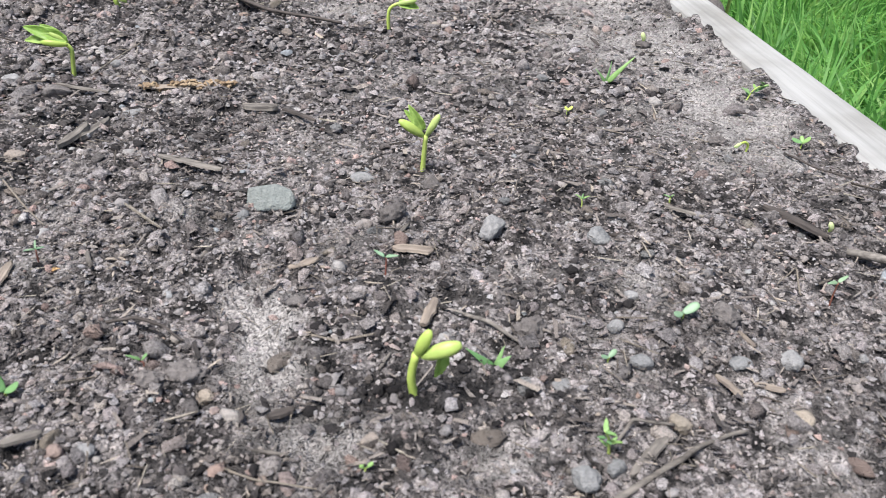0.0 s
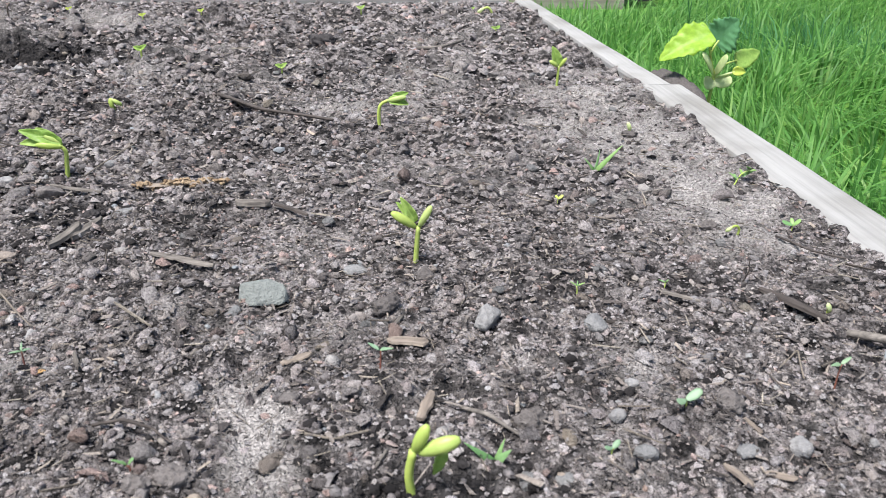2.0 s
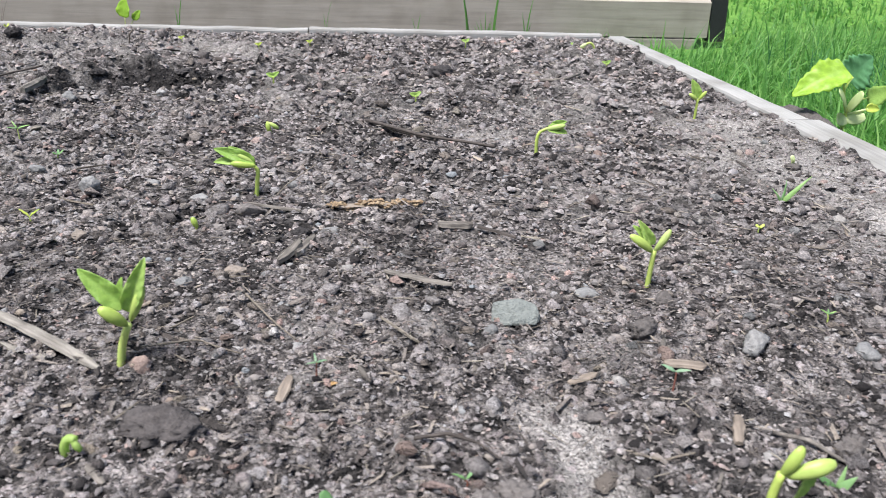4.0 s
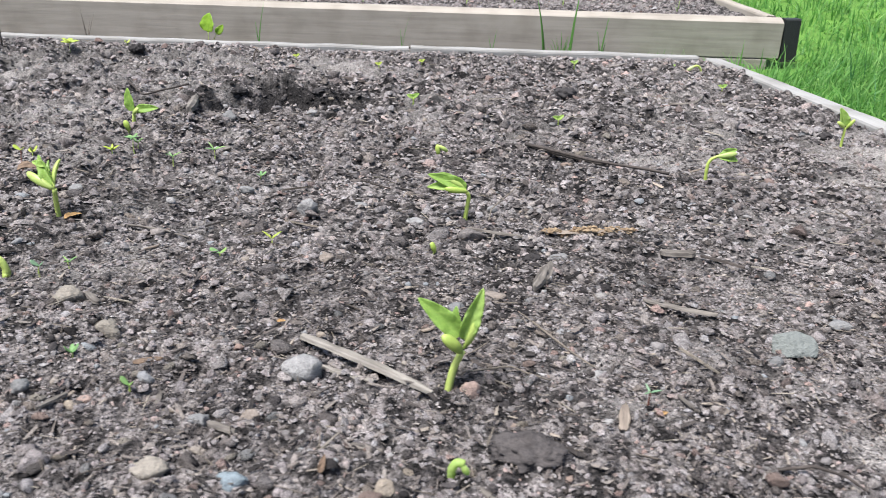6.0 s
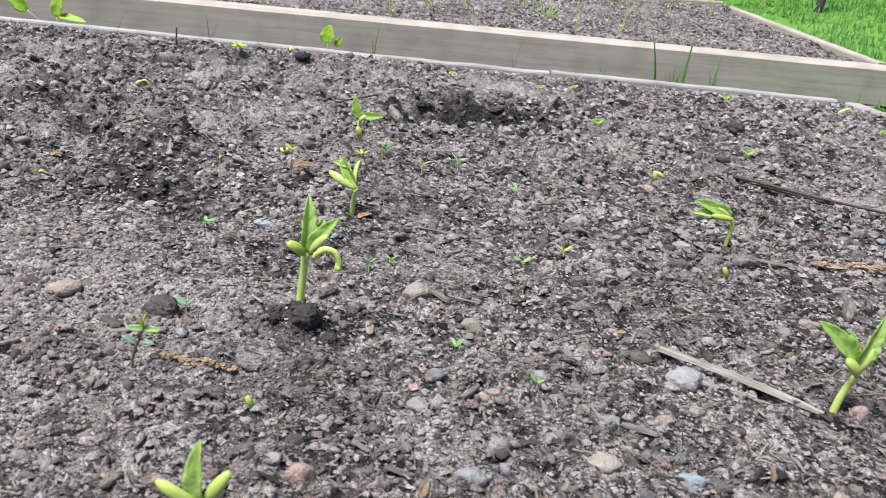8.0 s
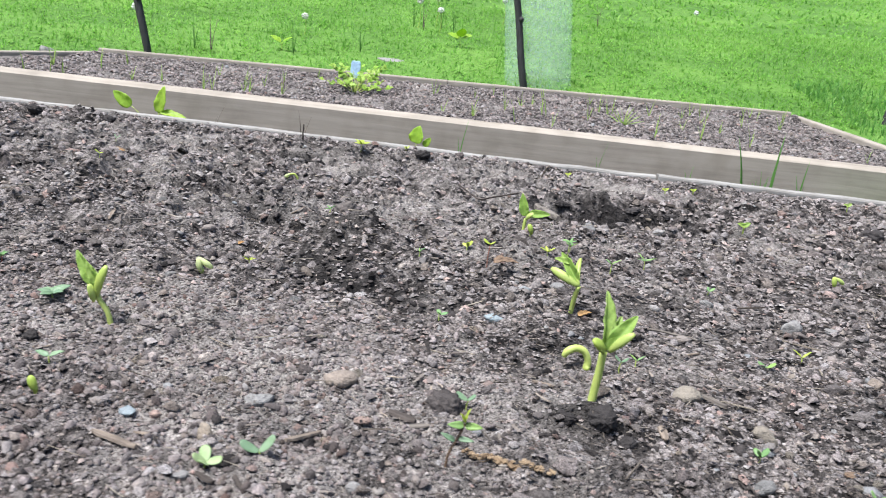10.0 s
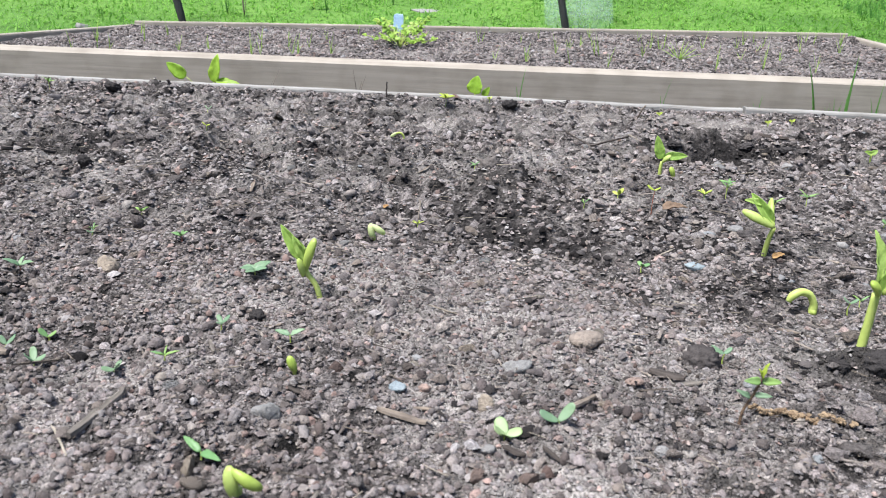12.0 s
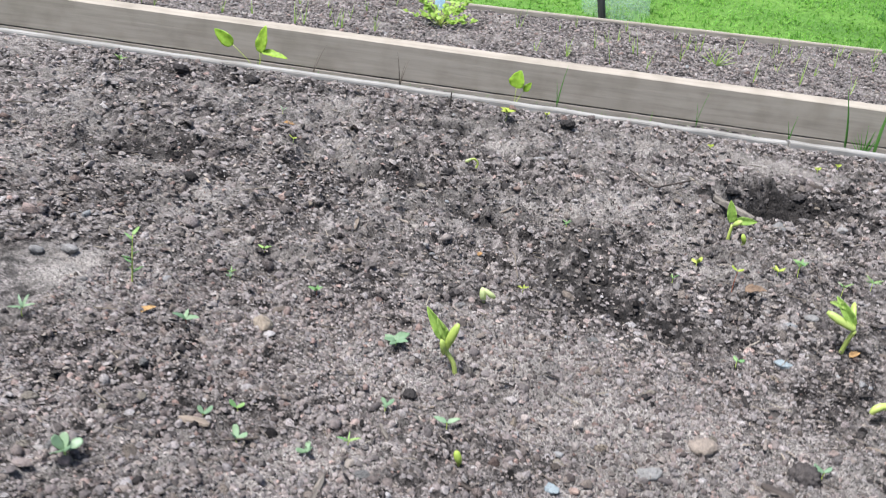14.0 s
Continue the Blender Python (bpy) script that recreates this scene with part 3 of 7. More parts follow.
board(rim((-0.753, 4.2), -0.016), rim(BL, -0.016), -0.04, 0.14, LUMBER, far_bed, "pale lumber board", 0.008, 0.001, 12)
board(rim(BL), rim((FL[0] + 0.01, 2.995)), 0.042, 0.138, LUMBER, far_bed, "pale lumber board", 0.008, 0.001, 13)
BLACK = piece_material("black_plastic", [(0.0, (0.012, 0.012, 0.013)), (1.0, (0.02, 0.02, 0.02))], rough=0.5, by="object", mottle=0.2)
board((1.244, 2.952, 0.016), (1.302, 2.956, 0.018), 0.05, 0.15, BLACK, far_bed, "black plastic corner post", 0.006, 0.0, 14, "corner_post")


def far_soil(x, y):
    return far_bed_top(x, y) - 0.020 + 0.016 * np.clip((y - 3.9) / 0.28, 0, 1) + 0.008 * wander(x, y, 0.14, 8) + 0.009 * wander(x, y, 0.05, 9) + 0.004 * wander(x, y, 0.02, 10)


def far_soil_sheet():
    xs, ys = np.linspace(0, 1, 330), np.linspace(2.985, 4.185, 110)
    gy = np.repeat(ys[:, None], 330, 1)
    s = (gy - 2.95) / 1.25
    left, right = FL[0] + s * (BL[0] - FL[0]) + 0.01, FR[0] + s * (BR[0] - FR[0]) - 0.03
    gx = left + (right - left) * xs[None]
    v = np.stack([gx, gy, far_soil(gx, gy)], -1).reshape(-1, 3)
    i = (np.arange(109)[:, None] * 330 + np.arange(329)).ravel()
    return v, np.stack([i, i + 1, i + 331, i + 330], -1)


far_shape = far_soil_sheet()
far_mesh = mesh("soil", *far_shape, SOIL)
far_mesh.attributes.new("sandy", "FLOAT", "POINT").data.foreach_set("value", np.clip(0.05 + 0.7 * wander(far_shape[0][:, 0], far_shape[0][:, 1], 0.16, 51) + 0.4 * wander(far_shape[0][:, 0], far_shape[0][:, 1], 0.05, 52), 0, 1).astype(np.float32))
tagged(new("soil", far_mesh), "soil of the far bed, grey-brown and lumpy", "soil", kind="structure")


def worn_strip(x, y):
    return ground_height(x, y) + 0.012 + 0.008 * wander(x, y, 0.1, 31)


tagged(new("pavement", mesh("pavement", *sheet(np.linspace(-3.0, 0.72, 120), np.linspace(2.0, 2.945, 40), worn_strip), SOIL)), "trodden bare earth between the two beds", "ground", kind="structure")


# ---- shapes ----
def ball(level):
    bm = bmesh.new()
    bmesh.ops.create_icosphere(bm, subdivisions=level, radius=1)
    v = np.array([p.co[:] for p in bm.verts])
    f = np.array([[p.index for p in q.verts] for q in bm.faces])
    bm.free()
    return v, f


BALLS = {k: ball(k) for k in (1, 2, 3, 4)}


def dome():
    """The part of a crumb that shows above the soil: two rings and a top."""
    a = np.arange(6) * np.pi / 3
    low = np.stack([np.cos(a), np.sin(a), 0 * a - 0.3], -1)
    high = np.stack([0.76 * np.cos(a + 0.5), 0.76 * np.sin(a + 0.5), 0 * a + 0.5], -1)
    i, j = np.arange(6), (np.arange(6) + 1) % 6
    f = np.concatenate([np.stack([i, j, 6 + i], -1), np.stack([j, 6 + j, 6 + i], -1), np.stack([6 + i, 6 + j, 0 * i + 12], -1)])
    return np.concatenate([low, high, [(0, 0, 0.92)]]), f


BALLS["dome"] = dome()
BALLS["bead"] = (np.concatenate([dome()[0][:6] * (1, 1, 0.4), [(0, 0, 0.85)]]), np.stack([np.arange(6), (np.arange(6) + 1) % 6, np.full(6, 6)], -1))


def told(label):
    """Short labels end with where the thing lies."""
    return label if len(label.split()) > 3 else label + " lying on the soil"


def lump(rng, level=2, uneven=0.22, angular=0.0, ragged=0.16):
    """A stone of about unit radius; angular cuts flat facets."""
    v, f = BALLS[level]
    v = v.copy()
    for _ in range(3):
        d = rng.normal(size=3)
        d /= np.linalg.norm(d)
        v = v * (1 + uneven * 0.5 * np.sin(2.2 * (v @ d) + rng.uniform(0, 6)))[:, None]
    for _ in range(int(angular * 12)):
        d = rng.normal(size=3)
        d /= np.linalg.norm(d)
        over = np.maximum(v @ d - rng.uniform(0.55, 0.85), 0)
        v = v - over[:, None] * d
    return v + rng.normal(size=v.shape) * (ragged if level in ("dome", "bead", 0, 1) else 0.03 * uneven), f


def tube(points, radii, sides=8, smooth=4):
    """A round stem through the points (a smooth curve), with a radius at each."""
    p, r = np.array(points, float), np.array(radii, float)
    t = np.linspace(0, len(p) - 1, (len(p) - 1) * smooth + 1)
    i = np.minimum(t.astype(int), len(p) - 2)
    u = (t - i)[:, None]
    q = np.concatenate([[2 * p[0] - p[1]], p, [2 * p[-1] - p[-2]]])
    a, b, c, d = q[i], q[i + 1], q[i + 2], q[i + 3]
    c1 = 0.5 * (2 * b + (c - a) * u + (2 * a - 5 * b + 4 * c - d) * u**2 + (3 * b - a - 3 * c + d) * u**3)
    rr = np.interp(t, np.arange(len(p)), r)
    way = np.gradient(c1, axis=0)
    way /= np.linalg.norm(way, axis=1)[:, None] + 1e-12
    ref = np.array([0.31, 0.9, 0.2]) if abs(way[:, 1].mean()) < 0.8 else np.array([1.0, 0.1, 0.2])
    s = np.cross(way, ref)
    s /= np.linalg.norm(s, axis=1)[:, None]
    n = np.cross(s, way)
    ang = np.linspace(0, 2 * np.pi, sides, endpoint=False)
    ring = c1[:, None] + rr[:, None, None] * (np.cos(ang)[None, :, None] * s[:, None] + np.sin(ang)[None, :, None] * n[:, None])
    v = ring.reshape(-1, 3)
    m = len(c1)
    k = np.arange(sides)
    f = [np.stack([j * sides + k, j * sides + (k + 1) % sides, (j + 1) * sides + (k + 1) % sides, (j + 1) * sides + k], -1) for j in range(m - 1)]
    v = np.concatenate([v, c1[:1], c1[-1:]])
    caps = [np.stack([k * 0 + len(v) - 2, (k + 1) % sides, k, k], -1), np.stack([k * 0 + len(v) - 1, (m - 1) * sides + k, (m - 1) * sides + (k + 1) % sides, (m - 1) * sides + (k + 1) % sides], -1)]
    quads = np.concatenate(f)
    tris = np.concatenate([np.concatenate([quads[:, [0, 1, 2]], quads[:, [0, 2, 3]]]), caps[0][:, :3], caps[1][:, :3]])
    return v, tris


def axes(d, roll=0.0):
    d = np.array(d, float)
    d /= np.linalg.norm(d)
    roll = -roll if d[0] > 0 else roll
    s = np.cross(d, (0, 0, 1.0))
    s = np.array([1.0, 0, 0]) if np.linalg.norm(s) < 1e-3 else s / np.linalg.norm(s)
    n = np.cross(s, d)
    c, k = math.cos(radians(roll)), math.sin(radians(roll))
    return d, c * s + k * n, c * n - k * s


def seed_leaf(a, b, width, thick, bend=0.1, roll=0.0):
    """A fleshy seed leaf from a to b: a flattened, slightly bent bean."""
    a, b = np.array(a, float), np.array(b, float)
    d, s, n = axes(b - a, roll)
    length = np.linalg.norm(b - a)
    t = np.linspace(0, 1, 12)
    w = np.sin(np.pi * np.clip(t * 0.96 + 0.02, 0, 1)) ** 0.42 * (0.72 + 0.28 * t)
    ang = np.linspace(0, 2 * np.pi, 10, endpoint=False)
    mid = a + d * (t * length)[:, None] + n * (bend * length * 4 * t * (1 - t))[:, None]
    ring = mid[:, None] + (w[:, None] * np.cos(ang) * width / 2)[..., None] * s + (w[:, None] * np.sin(ang) * thick / 2)[..., None] * n
    v = ring.reshape(-1, 3)
    k = np.arange(10)
    q = np.concatenate([np.stack([j * 10 + k, j * 10 + (k + 1) % 10, j * 10 + 10 + (k + 1) % 10, j * 10 + 10 + k], -1) for j in range(11)])
    v = np.concatenate([v, mid[:1], mid[-1:]])
    f = np.concatenate([q[:, :3], q[:, [0, 2, 3]], np.stack([k * 0 + 120, (k + 1) % 10, k], -1), np.stack([k * 0 + 121, 110 + k, 110 + (k + 1) % 10], -1)])
    return v, f


def leaf(a, b, width, fold=25.0, droop=0.1, roll=0.0, wrinkle=0.04, point=1.0, lobes=0.0, thick=0.0005, nu=13, nv=7):
    """A thin leaf from a to b, folded along its midrib, with a drooping tip and a wavy blade."""
    a, b = np.array(a, float), np.array(b, float)
    d, s, n = axes(b - a, roll)
    length = np.linalg.norm(b - a)
    u = np.linspace(0, 1, nu)
    w = np.sin(np.pi * u ** (0.75 * point)) ** 0.65 * (1 - 0.2 * u) + 0.03
    if lobes:
        w = w * (1 + lobes * np.sin(u * 41) + 0.6 * lobes * np.sin(u * 17 + 1))
    v = np.linspace(-1, 1, nv)
    across = w[:, None] * v[None] * width / 2
    lift = np.abs(across) * math.tan(radians(fold)) + wrinkle * length * (np.sin(u[:, None] * 15 + 3 * np.abs(v[None])) + 0.7 * np.sin(u[:, None] * 34 - 6 * np.abs(v[None]))) * np.abs(v[None]) * w[:, None]
    lift = lift - droop * length * (u**2)[:, None] * 1.0
    top = a + d * (u * length)[:, None, None] + s * across[..., None] + n * lift[..., None]
    v3 = np.concatenate([top.reshape(-1, 3), (top - n * thick).reshape(-1, 3)])
    i = (np.arange(nu - 1)[:, None] * nv + np.arange(nv - 1)).ravel()
    m = nu * nv
    f = [np.stack([i, i + nv, i + nv + 1, i + 1], -1), np.stack([i + m, i + m + 1, i + m + nv + 1, i + m + nv], -1)]
    edge = list(range(nv)) + [nv * j + nv - 1 for j in range(1, nu)] + [m - 1 - j for j in range(1, nv)] + [nv * j for j in range(nu - 2, 0, -1)]
    e = np.array(edge)
    g = np.roll(e, -1)
    f.append(np.stack([e, g, g + m, e + m], -1))
    q = np.concatenate(f)
    return v3, np.concatenate([q[:, :3], q[:, [0, 2, 3]]])


def scatter(name, label, count, area, sizes, material, kinds, seed, density=None, flat=(0.45, 0.9), sink=0.25, level=1, smooth=False, height=soil_height, angular=0.0, ragged=0.16):
    """Many small lumps lying on the soil, as one mesh."""
    rng = np.random.default_rng(seed)
    x, y = rng.uniform(area[0], area[1], count), rng.uniform(area[2], area[3], count)
    if density is not None:
        keep = rng.random(count) < density(x, y)
        x, y = x[keep], y[keep]
    count = len(x)
    r = np.clip(np.exp(rng.normal(math.log(sizes[0]), sizes[1], count)), sizes[0] * 0.4, sizes[2])
    moulds = [lump(rng, level, 0.35, angular, ragged) for _ in range(kinds)]
    nv = len(moulds[0][0])
    base = np.array([m[0] for m in moulds])[rng.integers(0, kinds, count)]
    scale = np.stack([rng.uniform(0.8, 1.35, count), rng.uniform(0.65, 1.0, count), rng.uniform(*flat, count)], -1)
    p = base * scale[:, None]
    tilt = rng.normal(0, 0.25, count)
    c, s = np.cos(tilt)[:, None], np.sin(tilt)[:, None]
    p = np.stack([p[..., 0] * c - p[..., 2] * s, p[..., 1], p[..., 0] * s + p[..., 2] * c], -1)
    ang = rng.uniform(0, 2 * np.pi, count)
    c, s = np.cos(ang)[:, None], np.sin(ang)[:, None]
    p = np.stack([p[..., 0] * c - p[..., 1] * s, p[..., 0] * s + p[..., 1] * c, p[..., 2]], -1) * r[:, None, None]
    p = p + np.stack([x, y, height(x, y) + r * scale[:, 2] * (1 - 2 * sink)], -1)[:, None]
    one = moulds[0][1]
    if level == 1:  # their undersides lie in the soil
        one = one[~(BALLS[level][0][one][..., 2] < 0.01).all(1) | (BALLS[level][0][one][..., 2] > -0.2).any(1)]
    f = (one[None] + (np.arange(count) * nv)[:, None, None]).reshape(-1, 3)
    ob = new(name, mesh(name, p.reshape(-1, 3), f, material, smooth))
    return tagged(ob, label, name.split("_")[-1], kind="stuff")


def flakes(name, label, count, area, sizes, material, seed, narrow=(0.15, 0.5), thick=0.12, height=soil_height, lift=0.15, density=None):
    """Many small splinters and chips, as one mesh."""
    rng = np.random.default_rng(seed)
    x, y = rng.uniform(area[0], area[1], count), rng.uniform(area[2], area[3], count)
    if density is not None:
        keep = rng.random(count) < density(x, y)
        x, y = x[keep], y[keep]
        count = len(x)
    ln = np.clip(np.exp(rng.normal(math.log(sizes[0]), sizes[1], count)), sizes[0] * 0.4, sizes[2])
    wd = ln * rng.uniform(*narrow, count)
    th = np.maximum(wd * thick * rng.uniform(0.6, 1.5, count), 0.0003)
    q = np.array([(-1, -0.8), (1, -0.6), (0.9, 0.7), (-0.9, 0.9)], float)
    q = q[None] + rng.normal(0, 0.2, (count, 4, 2))
    bend = rng.normal(0, 0.12, count)
    flatp = np.stack([q[..., 0] * ln[:, None] / 2, q[..., 1] * wd[:, None] / 2, q[..., 0] * q[..., 1] * bend[:, None] * wd[:, None]], -1)
    p = np.concatenate([flatp + [0, 0, 1] * (th / 2)[:, None, None], flatp - [0, 0, 1] * (th / 2)[:, None, None]], 1)
    for axis, spread in ((1, lift), (0, 0.35)):
        t = rng.normal(0, spread, count)
        c, s = np.cos(t)[:, None], np.sin(t)[:, None]
        a, b = p[..., 1 - axis], p[..., 2]
        na, nb = a * c - b * s, a * s + b * c
        p = np.stack([na, p[..., 1], nb], -1) if axis == 1 else np.stack([p[..., 0], na, nb], -1)
    ang = rng.uniform(0, 2 * np.pi, count)
    c, s = np.cos(ang)[:, None], np.sin(ang)[:, None]
    p = np.stack([p[..., 0] * c - p[..., 1] * s, p[..., 0] * s + p[..., 1] * c, p[..., 2]], -1)
    p = p + np.stack([x, y, height(x, y) + 0.0022 + 0.06 * ln], -1)[:, None]
    one = np.array([(0, 1, 2), (0, 2, 3)] + [t for k in range(4) for t in ((k, k + 4, (k + 1) % 4), ((k + 1) % 4, k + 4, (k + 1) % 4 + 4))])
    f = (one[None] + (np.arange(count) * 8)[:, None, None]).reshape(-1, 3)
    return tagged(new(name, mesh(name, p.reshape(-1, 3), f, material, False)), label, name.split("_")[-1], kind="stuff")


def z_at(x, y):
    return float(soil_height(x, y))


# ---- seedlings ----
MM = 0.001


def mm(x, z, y=0.0):
    return (x * MM, y * MM, z * MM)


def seedling(x, y, stem, thick, cots, leaves, label):
    """A sprouting bean: sizes in millimetres, seen from the near side; cots and leaves are (from, to, width, roll)."""
    ob = thing("bean_seedling", (x, y, z_at(x, y)), label, "seedling", "seedlings in the bed")
    pts = [mm(*p) for p in stem]
    pts[0] = (pts[0][0], pts[0][1], -0.008)
    part("stem", tube(pts, [thick * MM * (1.05 - 0.2 * i / len(pts)) for i in range(len(pts))], 9), BEANSTEM, ob)
    for a, b, w, roll in cots:
        part("cotyledon", seed_leaf(mm(*a), mm(*b), w * 0.8 * MM, w * 0.5 * MM, 0.08, roll), COTYLEDON, ob)
    for a, b, w, roll, fold in leaves:
        part("leaf", leaf(mm(*a), mm(*b), w * MM, fold, 0.12, roll, 0.02, 0.95, 0.0, 0.0005, 25, 11), BEANLEAF, ob)
    return ob


seedling(0.2896, 0.3733, [(0, 0), (-3, 9), (-1, 24)], 2.1, [((-1, 22), (5, 38, -1), 8.5, 80), ((1, 23, -1), (19, 32, -4), 10.5, 60)], [((11, 25, 1), (9, 8, 0), 7, 85, 40)], "short bean seedling with two plump yellow-green cotyledons")
seedling(0.3046, 0.6105, [(0, 0), (1, 12), (2, 27)], 1.9, [((1, 26), (-17, 39, -2), 9.5, 70), ((2, 26), (11, 43, -1), 7.6, 85)], [((0, 30, 2), (-10, 48, 3), 8, 75, 50), ((-2, 32, 3), (-13, 44, 5), 6, 60, 45)], "bean seedling with a crinkled leaf between two cotyledons")
seedling(-0.0027, 0.8123, [(0, 0), (2, 13), (3, 24), (-2, 30)], 2.0, [((2, 29, -3), (-20, 32, -5), 8.5, 80), ((1, 30, 2), (-18, 40, 4), 7, 75)], [((1, 31, 1), (-35, 45, 0), 13, 60, 30), ((-8, 33, 1), (-36, 33, -1), 10, 55, 30), ((-4, 32, 6), (-24, 44, 9), 9, 60, 30)], "bent bean seedling leaning over with pale folded leaves")
seedling(0.2872, 0.9775, [(0, 0), (-0.8, 14), (2, 24), (11, 29)], 2.0, [((8, 28, -1), (30, 33, -3), 9, 75)], [((10, 29, 0), (33, 26, -4), 12, 50, 28), ((14, 30, 2), (33, 37, 4), 9, 60, 30)], "arched bean seedling with its leaf drooping to the soil")
seedling(-0.0295, 0.5047, [(0, 0), (3, 12), (8, 26)], 2.3, [((8, 26, -2), (-4, 39, -7), 10.5, 70), ((9, 27, 1), (17, 47, 4), 8, 85)], [((7, 35, 2), (-17, 57, 4), 13, 60, 32), ((8, 33, 1), (19, 63, 3), 11, 82, 34), ((7, 34, 4), (3, 50, 8), 9, 80, 40)], "tall bean seedling with two unfolding green leaves")
seedling(-0.365, 0.552, [(0, 0), (2, 16), (3, 33)], 2.6, [((3, 32, -1), (-6, 43, -12), 11, 60), ((6, 33, -1), (18, 49, -8), 8.5, 70)], [((3, 33, 0), (4, 69, 10), 12, 40, 35), ((5, 34, -1), (21, 57, 6), 11, 45, 34), ((5, 34, 2), (13, 54, 9), 9, 60, 38)], "tall bean seedling standing on a dark crumbly mound")
seedling(-0.361, 0.766, [(0, 0), (1, 13, -4), (3, 27, -8)], 2.2, [((3, 27, -9), (-22, 38, 1), 11, 70), ((3, 27, -8), (3, 48, 10), 9.5, 60)], [((2, 30, -6), (-15, 53, 6), 10, 60, 50), ((2, 30, -5), (-8, 48, 7), 9, 70, 45), ((-6, 44, 2), (-20, 47, 6), 6, 50, 40)], "bean seedling with a large cotyledon and a rolled leaf")
seedling(-0.398, 1.08, [(0, 0), (-1, 12), (0, 27)], 2.3, [((0, 26, -2), (9, 36, -8), 11, 50)], [((-1, 30, 1), (-8, 58, 4), 13, 75, 34), ((2, 32, 0), (30, 37, -2), 12, 60, 28)], "bean seedling with two spread leaves beside a dark hole")
seedling(-0.711, 0.623, [(0, 0), (-4, 9), (-11, 19), (-13, 27)], 2.1, [((-12, 20, -1), (-4, 46, -3), 10.5, 85), ((-13, 17, -3), (-16, 31, -5), 8.5, 70)], [((-13, 28, 1), (-31, 53, 3), 10, 70, 42), ((-12, 29, 1), (-21, 46, 0), 8, 70, 30)], "crooked bean seedling with one upright cotyledon and pale leaves")
seedling(0.531, 1.1455, [(0, 0), (0.5, 14), (1, 26)], 1.8, [((1, 24), (10, 38, -3), 7, 80), ((0, 25), (-13, 34, -3), 9, 70)], [((0, 27, 2), (-8, 52, 3), 15, 75, 35)], "small bean seedling with folded pale green leaves")
seedling(-0.361, 0.34, [(0, 0), (0.5, 12), (0, 24)], 2.1, [((-0.5, 23, 0), (-17, 34, -2), 8, 75), ((0.5, 23, 0), (12, 41, -1), 8, 85)], [((0, 25, 1), (-3, 50, 3), 10, 80, 45)], "bean seedling with spread yellow-green cotyledons and one leaf")


